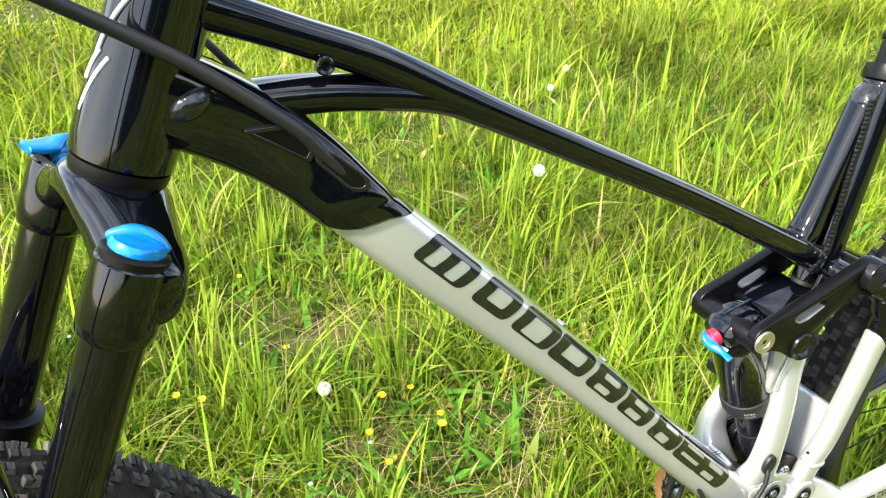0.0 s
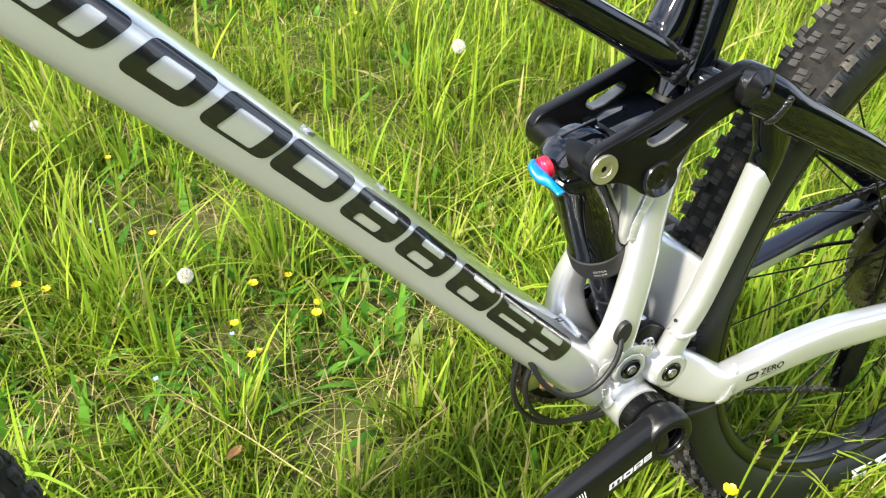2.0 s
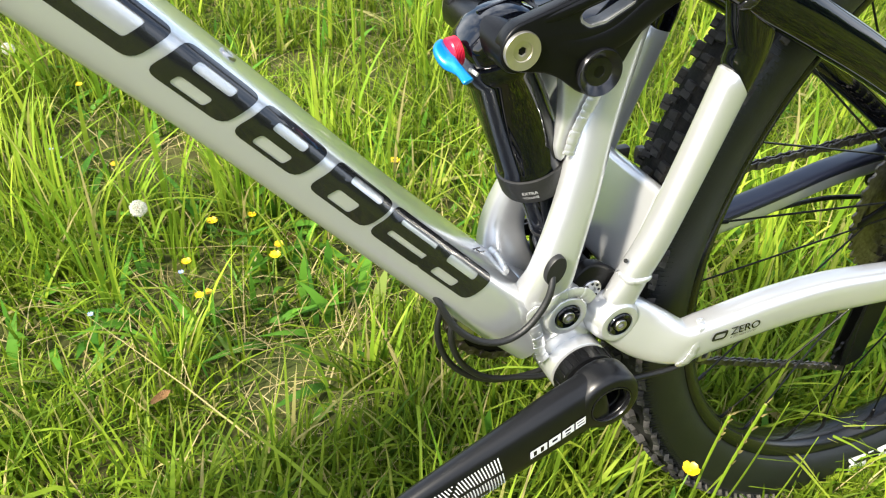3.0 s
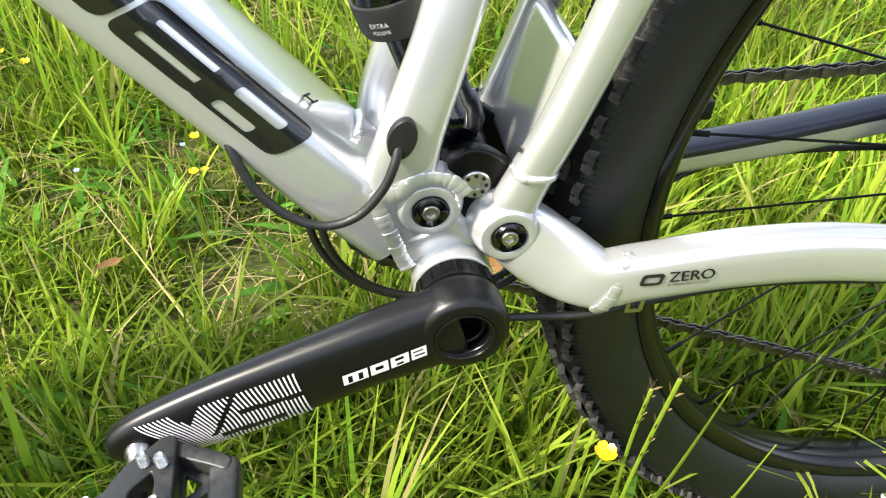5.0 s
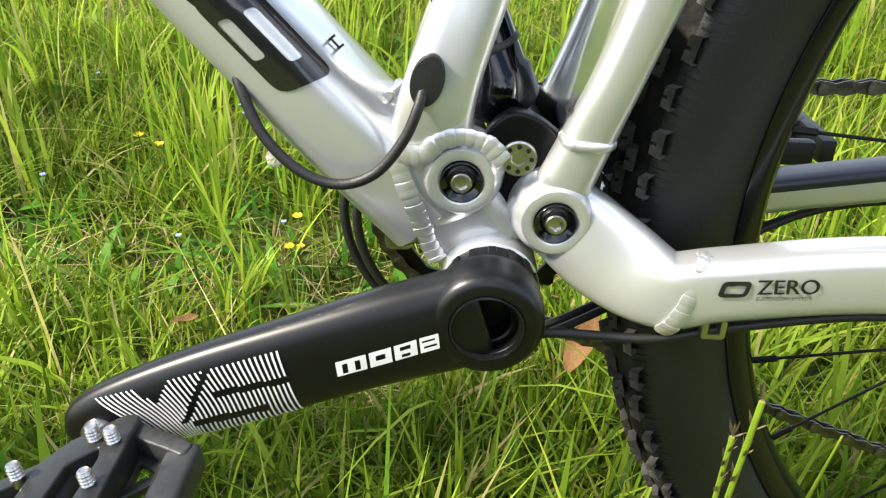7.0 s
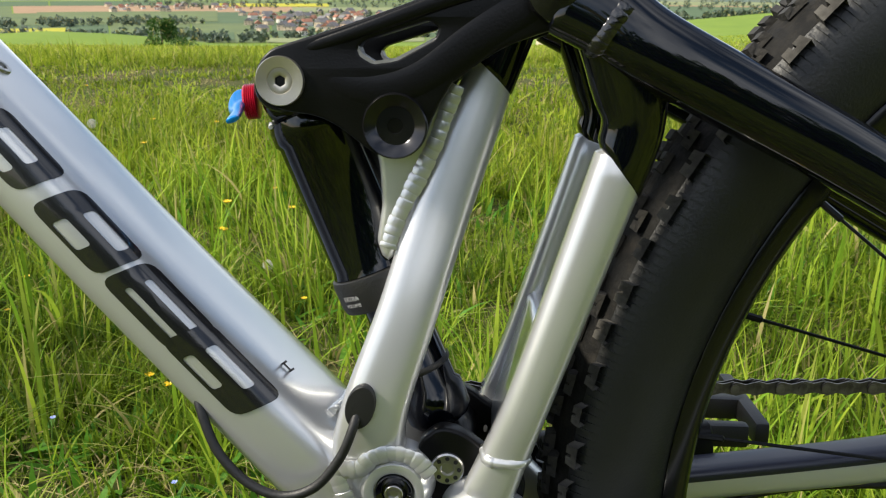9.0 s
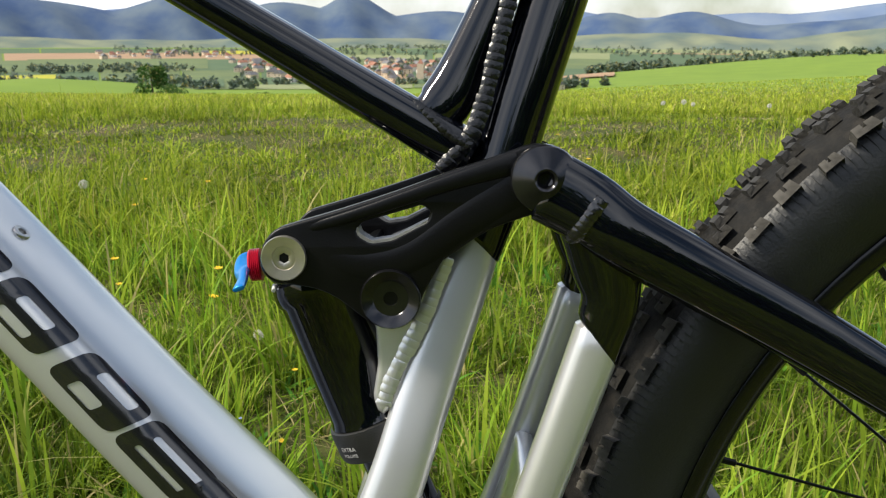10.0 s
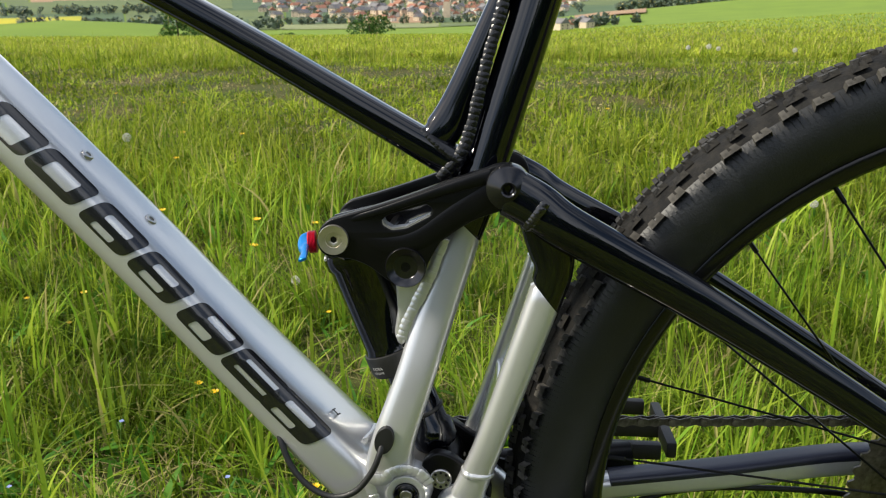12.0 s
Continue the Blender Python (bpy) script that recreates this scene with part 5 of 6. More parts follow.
def on_stay(bm):
    """Lay thin print on the near skin of the chainstay."""
    for v in bm.verts:
        y0, z0, hw, hd = (np.interp(v.co.x, STAY_FINE[:, 0], STAY_FINE[:, k]) for k in (1, 2, 3, 4))
        q = min(0.98, abs((v.co.z - z0) / hd))
        v.co.y = y0 - hw * (1 - q ** 3.4) ** (1 / 3.4) - 0.0009
    return bm


ZM = face_matrix((0.1112, -0.0736, 0.3655), (0.996, -0.045, 0.10), (-0.10, 0, 1))
part("stay_lettering", on_stay(join(words("ZERO", 0.0098, ZM, 0.0), words("ZERO", 0.0098, ZM @ Matrix.Translation((0.00035, 0.0001, 0)), 0.0))), INK, chainstay, "black printed word")
part("stay_lettering", on_stay(words("SUSPENSION SYSTEM", 0.0024, ZM @ Matrix.Translation((0, -0.0030, 0)), 0.0)), INK, chainstay)
lo = rounded([(0.0955, 0.3625), (0.0970, 0.3702), (0.1090, 0.3715), (0.1075, 0.3637)], 0.0025)
li = rounded([(0.0979, 0.3645), (0.0987, 0.3682), (0.1068, 0.3692), (0.1058, 0.3653)], 0.001)
part("stay_logo", on_stay(curve_mesh([lo, li], 0.0, 0.0, False)), INK, chainstay)

# ---- meadow ----
def swell(x, y):
    """The ground's height: nearly level by the bicycle, sloping away beyond, falling to a wide valley."""
    near = 0.012 * np.sin(1.7 * x + 0.6) * np.cos(1.3 * y) + 0.02 * np.sin(0.37 * x + 1.0) * np.sin(0.29 * y)
    r = np.maximum(y, 0)
    far = -0.070 * np.clip(r - 6, 0, 62) + (0.055 * np.clip(x, 0, 70) + 0.012 * np.clip(x, -60, 0)) * np.clip(r / 60, 0, 1) ** 1.3
    drop = -50 * np.clip((r - 68) / 800, 0, 1) ** 0.75
    hills = 27 * np.exp(-((x - 320) / 230) ** 2 - ((y - 640) / 240) ** 2) + 6.0 * np.exp(-((x + 80) / 40) ** 2 - ((y - 150) / 45) ** 2)
    dip = -0.05 * np.clip(y / 0.6, 0, 1) ** 1.5 * np.clip((5.0 - y) / 3.5, 0, 1)
    return near + far + drop + hills + dip


def leaf_material(name, base, tip, trans, vary, rough=0.5):
    """Grass: colour shifts from blade to blade and over the meadow; part of the light passes through."""
    m = bpy.data.materials.new(name)
    m.use_nodes = True
    n, l = m.node_tree.nodes, m.node_tree.links
    b = n["Principled BSDF"]
    b.inputs["Roughness"].default_value = rough
    b.inputs["Specular IOR Level"].default_value = 0.12
    geo, co = n.new("ShaderNodeNewGeometry"), n.new("ShaderNodeTexCoord")
    ramp = n.new("ShaderNodeValToRGB")
    els = ramp.color_ramp.elements
    els[0].position, els[0].color = 0.0, (*base, 1)
    els[1].position, els[1].color = 0.88, (*tip, 1)
    dry = els.new(0.97)
    dry.color = (0.42, 0.36, 0.14, 1)
    l.new(geo.outputs["Random Per Island"], ramp.inputs[0])
    no = n.new("ShaderNodeTexNoise")
    no.inputs["Scale"].default_value, no.inputs["Detail"].default_value = 1.6, 4
    l.new(co.outputs["Object"], no.inputs["Vector"])
    hs = n.new("ShaderNodeHueSaturation")
    mr = n.new("ShaderNodeMapRange")
    mr.inputs[1].default_value, mr.inputs[2].default_value, mr.inputs[3].default_value, mr.inputs[4].default_value = 0.3, 0.7, 1 - vary, 1 + vary
    l.new(no.outputs[0], mr.inputs[0])
    l.new(mr.outputs[0], hs.inputs["Value"])
    l.new(ramp.outputs[0], hs.inputs["Color"])
    l.new(hs.outputs[0], b.inputs["Base Color"])
    tr, mix = n.new("ShaderNodeBsdfTranslucent"), n.new("ShaderNodeMixShader")
    mix.inputs[0].default_value = trans
    l.new(hs.outputs[0], tr.inputs[0])
    l.new(b.outputs[0], mix.inputs[1])
    l.new(tr.outputs[0], mix.inputs[2])
    l.new(mix.outputs[0], n["Material Output"].inputs[0])
    return m


GRASS = leaf_material("grass", (0.053, 0.114, 0.008), (0.258, 0.352, 0.025), 0.40, 0.45)
MEADOW = leaf_material("open meadow grass", (0.080, 0.152, 0.012), (0.365, 0.435, 0.033), 0.42, 0.45)
TALL = leaf_material("tall grass", (0.158, 0.30, 0.021), (0.395, 0.49, 0.048), 0.42, 0.25)
FIELD = leaf_material("field grass", (0.155, 0.245, 0.019), (0.51, 0.545, 0.062), 0.42, 0.35)
HERB = leaf_material("herb leaves", (0.06, 0.18, 0.02), (0.13, 0.30, 0.03), 0.35, 0.2)
STRAW = leaf_material("straw", (0.30, 0.24, 0.10), (0.50, 0.42, 0.20), 0.2, 0.2)
SOIL = material("meadow soil and moss", (0.050, 0.068, 0.016), 0.95, 0, 0, 2.0, 0.5, bump=0.6, bump_scale=90, color2=(0.092, 0.080, 0.032), stain=0.6, stain_color=(0.040, 0.050, 0.014), stain_scale=0.9, specular=0.1)
gn, gl = SOIL.node_tree.nodes, SOIL.node_tree.links
where, span, sward, turf_mix, sward_noise = gn.new("ShaderNodeTexCoord"), gn.new("ShaderNodeVectorMath"), gn.new("ShaderNodeMapRange"), gn.new("ShaderNodeMix"), gn.new("ShaderNodeTexNoise")
span.operation, turf_mix.data_type = "LENGTH", "RGBA"
gl.new(where.outputs["Object"], span.inputs[0])
sward.inputs[1].default_value, sward.inputs[2].default_value = 10.0, 55.0      # single blades give way to closed sward
gl.new(span.outputs["Value"], sward.inputs[0])
gl.new(sward.outputs[0], turf_mix.inputs[0])
soil_link = gn["Principled BSDF"].inputs["Base Color"].links[0].from_socket
sward_tone = gn.new("ShaderNodeMix")
sward_tone.data_type = "RGBA"
sward_noise.inputs["Scale"].default_value, sward_noise.inputs["Detail"].default_value = 0.06, 5
sward_tone.inputs[6].default_value, sward_tone.inputs[7].default_value = (0.21, 0.29, 0.045, 1), (0.12, 0.19, 0.035, 1)
gl.new(where.outputs["Object"], sward_noise.inputs["Vector"])
gl.new(sward_noise.outputs[0], sward_tone.inputs[0])
gl.new(soil_link, turf_mix.inputs[6])
gl.new(sward_tone.outputs[2], turf_mix.inputs[7])
gl.new(turf_mix.outputs[2], gn["Principled BSDF"].inputs["Base Color"])


def axis_steps(near, far, fine, growth):
    v, s = [near], fine
    while v[-1] < far:
        v.append(v[-1] + s)
        s *= growth
    return v


gx = [-x for x in axis_steps(3.0, 4200, 0.4, 1.19)[::-1]] + list(np.arange(-2.75, 2.76, 0.25)) + axis_steps(3.0, 4200, 0.4, 1.19)
gy = [-y for y in axis_steps(1.0, 300, 0.4, 1.3)[::-1]] + list(np.arange(-0.75, 7.0, 0.25)) + axis_steps(7.0, 4300, 0.4, 1.12)
X, Y = np.meshgrid(gx, gy)
Z = swell(X, Y)
gm = bpy.data.meshes.new("ground")
nx, ny = len(gx), len(gy)
faces = [(j * nx + i, j * nx + i + 1, (j + 1) * nx + i + 1, (j + 1) * nx + i) for j in range(ny - 1) for i in range(nx - 1)]
gm.from_pydata(np.stack([X, Y, Z], -1).reshape(-1, 3).tolist(), [], faces)
gm.materials.append(SOIL)
gm.shade_smooth()
tagged(new("ground", gm), "grassy meadow ground with patches of bare soil", "ground", kind="structure")


def patch(x, y):
    """0 on bare or trodden ground, 1 in full grass."""
    v = np.ones_like(x)
    for px, py, r in ((-0.24, 0.96, 0.16), (-0.25, 0.56, 0.17), (0.03, 0.54, 0.13), (0.15, 0.57, 0.11), (-0.14, 0.36, 0.14), (-0.11, 0.27, 0.10), (-0.55, 0.55, 0.12)):
        v = np.minimum(v, np.clip(np.hypot(x - px, (y - py) * 1.4) / r - 0.35, 0.05, 1))
    return v


def lumps(x, y, s, seed):
    """Smooth uneven values from 0 to 1 over the ground."""
    r = np.random.RandomState(seed)
    v = np.zeros_like(x)
    for k in range(7):
        a, f, p = r.uniform(0, 6.28), s * r.uniform(0.6, 2.2), r.uniform(0, 6.28)
        v += np.sin((x * np.cos(a) + y * np.sin(a)) * f + p)
    return np.clip(0.5 + v / 6, 0, 1)


def blades(name, x, y, height, width, mat, label, seed, lean=0.5, segs=3, droop=1.0, way=None):
    """Many curved, tapering blades in one mesh; way: the bearing each one leans to."""
    r = np.random.RandomState(seed)
    n = len(x)
    a = r.uniform(0, 2 * np.pi, n) if way is None else way
    ln = np.abs(r.normal(lean * 0.5, lean * 0.75, n)) * droop
    dx, dy = np.cos(a), np.sin(a)
    face = a + np.pi / 2 + r.normal(0, 0.5, n)
    wx, wy = np.cos(face), np.sin(face)
    z0 = swell(x, y) - 0.01
    verts = np.zeros((n, 2 * segs + 1, 3))
    for k in range(segs + 1):
        t = k / segs
        reach = height * ln * t ** 1.8
        up = height * (t - 0.28 * np.minimum(ln, 1.6) * t ** 2.4)
        px, py, pz = x + dx * reach, y + dy * reach, z0 + up
        w = width * (0.75 + 0.5 * t - 1.25 * t ** 2.2) * 0.5
        if k < segs:
            verts[:, 2 * k] = np.stack([px - wx * w, py - wy * w, pz], -1)
            verts[:, 2 * k + 1] = np.stack([px + wx * w, py + wy * w, pz], -1)
        else:
            verts[:, 2 * k] = np.stack([px, py, pz], -1)
    per = 2 * segs + 1
    quads = np.array([(2 * k, 2 * k + 1, 2 * k + 3, 2 * k + 2) for k in range(segs - 1)])
    tri = np.array([2 * segs - 2, 2 * segs - 1, 2 * segs])
    base = (np.arange(n) * per)[:, None]
    loops = np.concatenate([(base[:, :, None] + quads[None]).reshape(n, -1), base + tri[None]], 1).reshape(-1)
    sizes = np.tile(np.r_[np.full(segs - 1, 4), 3], n)
    me = bpy.data.meshes.new(name)
    me.vertices.add(n * per)
    me.vertices.foreach_set("co", verts.reshape(-1).astype(np.float32))
    me.loops.add(len(loops))
    me.loops.foreach_set("vertex_index", loops.astype(np.int32))
    me.polygons.add(len(sizes))
    me.polygons.foreach_set("loop_start", np.r_[0, np.cumsum(sizes)[:-1]].astype(np.int32))
    me.update(calc_edges=True)
    me.validate()
    me.materials.append(mat)
    me.shade_smooth()
    return tagged(new(name, me), label, "grass", kind="stuff")


def scatter(n, y0, y1, seed, power=1.0, left=0.75, right=1.75, pad=0.7):
    """Places in the wedge of meadow beyond the bicycle."""
    r = np.random.RandomState(seed)
    y = y0 + (y1 - y0) * r.uniform(0, 1, n) ** power
    lo, hi = -left * np.maximum(y, 0) - pad, right * np.maximum(y, 0) + pad
    return lo + (hi - lo) * r.uniform(0, 1, n), y, r


def track(y, x):
    """Trodden strip across the field: 1 on it."""
    c = 5.2 + 0.10 * x + 0.5 * np.sin(0.5 * x)
    return np.clip(1.35 - np.abs(y - c) / 1.7, 0, 1)


def bare(x, y):
    """Worn brown spots on the trodden strip: 1 on them."""
    spots = np.zeros(np.shape(x), bool)
    for sx, sy, rx, ry in ((-0.7, 5.6, 0.45, 0.22), (1.1, 5.6, 0.40, 0.20), (0.75, 4.3, 0.32, 0.16), (2.4, 5.2, 0.5, 0.2), (-1.9, 4.9, 0.4, 0.2)):
        spots |= np.hypot((x - sx) / rx, (y - sy) / ry) < 0.7 + 0.6 * lumps(x, y, 9, 62)
    return spots | ((track(y, x) > 0.45) & (lumps(x, y * 2.2, 2.6, 61) > 0.66))


def tussocks(n, per, y0, y1, seed, spread, power=1.0, left=0.6, right=1.6, pad=0.75, keep=None):
    """Blades in tufts: places, leaning bearings and a height factor; each tuft fans out and leans its own way."""
    cx, cy, r = scatter(n, y0, y1, seed, power, left, right, pad)
    if keep is not None:
        k = keep(cx, cy) > r.uniform(0, 1, n)
        cx, cy = cx[k], cy[k]
    m = len(cx)
    count = np.maximum(3, r.poisson(per, m))
    lean, tall, size = r.uniform(0, 6.28, m), r.uniform(0.5, 1.3, m), r.uniform(0.5, 1.4, m)
    i = np.repeat(np.arange(m), count)
    q = len(i)
    ox, oy = r.normal(0, 1, q) * spread * size[i], r.normal(0, 1, q) * spread * size[i]
    fan = np.stack([np.cos(lean[i]) * 0.9 + ox / spread * 0.7 + r.normal(0, 0.5, q), np.sin(lean[i]) * 0.9 + oy / spread * 0.7 + r.normal(0, 0.5, q)])
    return cx[i] + ox, cy[i] + oy, np.arctan2(fan[1], fan[0]), tall[i] * r.uniform(0.45, 1.15, q), r


# close by: a low mat, tufts of short grass, tufts of tall grass
x, y, r = scatter(70000, -0.14, 2.4, 19, 1.05, 0.55, 1.6, 0.75)
k = patch(x, y) > r.uniform(0, 1, len(x)) * 0.7
x, y = x[k], y[k]
blades("ground_cover", x, y, r.uniform(0.015, 0.05, len(x)), r.uniform(0.003, 0.006, len(x)), GRASS, "low green ground cover under the grass", 29, 1.3, 2)
x, y, way, f, r = tussocks(7600, 17, -0.14, 2.4, 11, 0.022, 1.1, keep=lambda x, y: patch(x, y) * (0.35 + 0.65 * lumps(x, y, 7, 1)))
blades("meadow_grass", x, y, (0.06 + 0.07 * lumps(x, y, 5, 2)) * f * np.where((y < 0.03) & (x > 0.12), 0.6, 1.0), r.uniform(0.0026, 0.0068, len(x)), GRASS, "dense short green meadow grass", 21, 0.8, 4, way=way)
x, y, way, f, r = tussocks(1250, 13, -0.12, 2.6, 12, 0.020, 0.95, keep=lambda x, y: patch(x, y) * lumps(x, y, 4.5, 3) ** 1.2)
h = (0.11 + 0.12 * lumps(x, y, 4, 4)) * f
h *= np.where(y < 0.35, 0.8, 1.0) * np.where((y < 0.03) & (x > 0.12), 0.45, 1.0)
blades("tall_grass", x, y, h, r.uniform(0.0036, 0.0085, len(x)), TALL, "tall pale green grass blades in tufts", 22, 0.55, 5, way=way)
x, y, r = scatter(2600, 0.02, 2.6, 71, 1.0, 0.6, 1.5, 0.7)
k = patch(x, y) * lumps(x, y, 3.5, 72) > r.uniform(0.15, 0.9, len(x))
x, y = x[k], y[k]
blades("broad_blades", x, y, r.uniform(0.14, 0.30, len(x)) * np.where(y < 0.25, 0.7, 1.0), r.uniform(0.006, 0.011, len(x)), TALL, "single long broad grass blades standing above the turf", 73, 0.45, 6)
x, y, r = scatter(12000, -0.1, 2.0, 13, 0.9, 0.5, 1.4, 0.7)
k = (1.18 - patch(x, y)) > r.uniform(0, 1, len(x)) * 0.95
x, y = x[k], y[k]
blades("dry_straw", x, y, r.uniform(0.03, 0.09, len(x)), r.uniform(0.0015, 0.003, len(x)), STRAW, "dry straw lying on bare patches", 23, 1.6, 3, 1.3)
x, y, r = scatter(5200, -0.05, 2.2, 14, 0.9, 0.5, 1.4, 0.7)
k = lumps(x, y, 7, 5) > r.uniform(0.25, 1, len(x))
x, y = x[k], y[k]
blades("herb_leaves", x, y, r.uniform(0.04, 0.09, len(x)), r.uniform(0.012, 0.024, len(x)), HERB, "broad dark green herb leaves in the grass", 24, 1.1, 4)

# beyond: rougher grass, then a trodden strip of short turf with worn spots
x, y, r = scatter(140000, 2.2, 9.0, 15, 1.4, 0.72, 1.7, 0.6)
k = ((x < 0.75 * y + 0.8) | (y < 4.6)) & (~bare(x, y) | (r.uniform(0, 1, len(x)) < 0.15))
bx, by = x[~k & bare(x, y)], y[~k & bare(x, y)]
blades("worn_turf", bx, by, r.uniform(0.010, 0.025, len(bx)), r.uniform(0.012, 0.022, len(bx)), STRAW, "dry worn turf on the trodden strip", 36, 1.4, 2)
x, y = x[k], y[k]
blades("middle_turf", x, y, r.uniform(0.02, 0.06, len(x)), r.uniform(0.010, 0.018, len(x)), MEADOW, "short trodden turf beyond the bicycle", 30, 1.2, 2)
x, y, way, f, r = tussocks(4600, 17, 2.2, 9.0, 35, 0.045, 1.4, 0.72, 1.5, 0.6, keep=lambda x, y: (1 - 0.9 * track(y, x)) * (0.4 + 0.6 * lumps(x, y, 3, 8)) * ((x < 0.75 * y + 0.8) | (y < 4.6)))
blades("middle_grass", x, y, (0.10 + 0.13 * lumps(x, y, 2.2, 6)) * f, r.uniform(0.005, 0.010, len(x)), MEADOW, "meadow grass beyond the bicycle", 25, 0.9, 3, way=way)
x, y, way, f, r = tussocks(1200, 11, 2.2, 9.0, 16, 0.045, 1.4, 0.72, 1.3, 0.6, keep=lambda x, y: (1 - track(y, x)) * lumps(x, y, 2.0, 7) ** 1.3)
blades("middle_tall_grass", x, y, (0.16 + 0.12 * lumps(x, y, 2, 9)) * f, r.uniform(0.005, 0.009, len(x)), FIELD, "tall pale grass beyond the bicycle", 26, 0.6, 3, way=way)
x, y, r = scatter(95000, 8.0, 66.0, 17, 2.0, 0.70, 1.25, 1.0)
blades("far_grass", x, y, r.uniform(0.06, 0.16, len(x)), r.uniform(0.016, 0.034, len(x)) * (0.6 + y / 28), FIELD, "long grass across the far field", 27, 1.1, 2)
x, y, r = scatter(40000, 8.0, 66.0, 18, 2.0, 0.70, 1.25, 1.0)
k = lumps(x, y * 1.5, 0.9, 33) > r.uniform(0.1, 1, len(x))
x, y = x[k], y[k]
blades("far_tall_grass", x, y, r.uniform(0.10, 0.22, len(x)), r.uniform(0.014, 0.022, len(x)) * (0.6 + y / 28), FIELD, "darker tufts across the far field", 28, 0.8, 2)

# the same meadow goes on to both sides and behind the camera
rs = np.random.RandomState(51)
ang, rad = rs.uniform(0, 2 * np.pi, 235000), 0.3 + 9.5 * rs.uniform(0, 1, 235000) ** 0.66
x, y = rad * np.cos(ang), rad * np.sin(ang)
k = ~((y > -0.12) & (x > -0.55 * np.maximum(y, 0) - 0.72) & (x < 1.45 * np.maximum(y, 0) + 0.72))
x, y = x[k], y[k]
h = (0.05 + 0.08 * lumps(x, y, 3, 52)) * rs.uniform(0.5, 1.2, len(x))
h *= np.where((np.abs(y) < 0.75) & (np.abs(x) < 1.0), 0.6, 1.0)
blades("surrounding_grass", x, y, h, rs.uniform(0.014, 0.026, len(x)), MEADOW, "meadow grass all round the bicycle", 53, 0.9, 2)
ang, rad = rs.uniform(0, 2 * np.pi, 80000), 9.0 + 50 * rs.uniform(0, 1, 80000) ** 1.6
x, y = rad * np.cos(ang), rad * np.sin(ang)
k = ~((y > 7) & (x > -0.7 * y - 1) & (x < 1.25 * y + 1))
x, y = x[k], y[k]
blades("outer_grass", x, y, rs.uniform(0.06, 0.16, len(x)), rs.uniform(0.03, 0.07, len(x)) * (0.5 + np.hypot(x, y) / 25), MEADOW, "meadow grass farther round", 54, 1.0, 2)

# ---- flowers ----
YELLOW = material("buttercup petals", (0.85, 0.55, 0.01), 0.35, 0, 0, 200, 0.2)
STEM = material("flower stem", (0.16, 0.28, 0.04), 0.6, 0, 0, 90, 0.3)
FLUFF = material("seed fluff", (0.72, 0.70, 0.64), 0.9, 0, 0, 300, 0.2)
BLUSH = material("small blue petals", (0.35, 0.42, 0.75), 0.6, 0, 0, 200, 0.2)


def flower_head(r, petals, cup, seed):
    bm = bmesh.new()
    rng = random.Random(seed)
    for k in range(petals):
        a = 2 * math.pi * k / petals + rng.uniform(-0.1, 0.1)
        rows = []
        for t, w in ((0.05, 0.18), (0.45, 0.62), (0.8, 0.66), (1.0, 0.35)):
            c = Vector((math.cos(a) * r * t, math.sin(a) * r * t, cup * r * t ** 1.6))
            s = Vector((-math.sin(a), math.cos(a), 0)) * (r * w * 0.72)
            rows.append((bm.verts.new(c - s + Vector((0, 0, 0.1 * r * t))), bm.verts.new(c), bm.verts.new(c + s + Vector((0, 0, 0.1 * r * t)))))
        for p, q in zip(rows, rows[1:]):
            bm.faces.new((p[0], p[1], q[1], q[0]))
            bm.faces.new((p[1], p[2], q[2], q[1]))
    return bm


def make_flower(name, r, petals, cup, height, mat, label, category, group):
    ob = new(name)
    tagged(ob, label, category, group)
    lean = 0.12
    part("stem", pipe([(0, 0, -0.01), (lean * 0.2 * height, 0, height * 0.5), (lean * height, 0, height)], 0.0009, 6, 4), STEM, ob)
    bm = flower_head(r, petals, cup, 3)
    bmesh.ops.translate(bm, verts=bm.verts, vec=(lean * height, 0, height))
    part("petals", bm, mat, ob)
    part("flower_centre", lathe([(0.0005, 0.0), (r * 0.3, 0.0004), (r * 0.26, r * 0.25), (0.0004, r * 0.34)], 10, (lean * height, 0, height), (0, 0, 1)), mat, ob)
    return ob


def make_clock(r, height):
    """A dandelion seed head: a core and many fine spokes with tufts."""
    ob = new("dandelion_clock")
    tagged(ob, "round white dandelion seed head on a thin stem", "flower", "dandelion clocks")
    part("stem", pipe([(0, 0, -0.01), (0.004, 0.002, height * 0.5), (0.0, 0.0, height)], 0.0013, 6, 4), STEM, ob)
    part("core", lathe([(0.0005, -0.003), (0.0035, -0.001), (0.0035, 0.002), (0.0005, 0.004)], 10, (0, 0, height), (0, 0, 1)), STRAW, ob)
    bm = bmesh.new()
    rng = random.Random(9)
    for k in range(110):
        z = 1 - 2 * (k + 0.5) / 110
        a = k * 2.39996
        d = Vector((math.sqrt(1 - z * z) * math.cos(a), math.sqrt(1 - z * z) * math.sin(a), z))
        side = d.orthogonal().normalized()
        other = d.cross(side)
        base = Vector((0, 0, height))
        rr = r * rng.uniform(0.88, 1.05)
        for j in range(7):
            b = 2 * math.pi * j / 7
            t = base + d * rr + (side * math.cos(b) + other * math.sin(b)) * r * 0.30
            w = (side * math.sin(b) - other * math.cos(b)) * 0.00060
            m = base + d * rr * 0.72
            vs = [bm.verts.new(m), bm.verts.new(t + w), bm.verts.new(t - w)]
            bm.faces.new(vs)
    part("seed_fluff", bm, FLUFF, ob, "", False)
    return ob


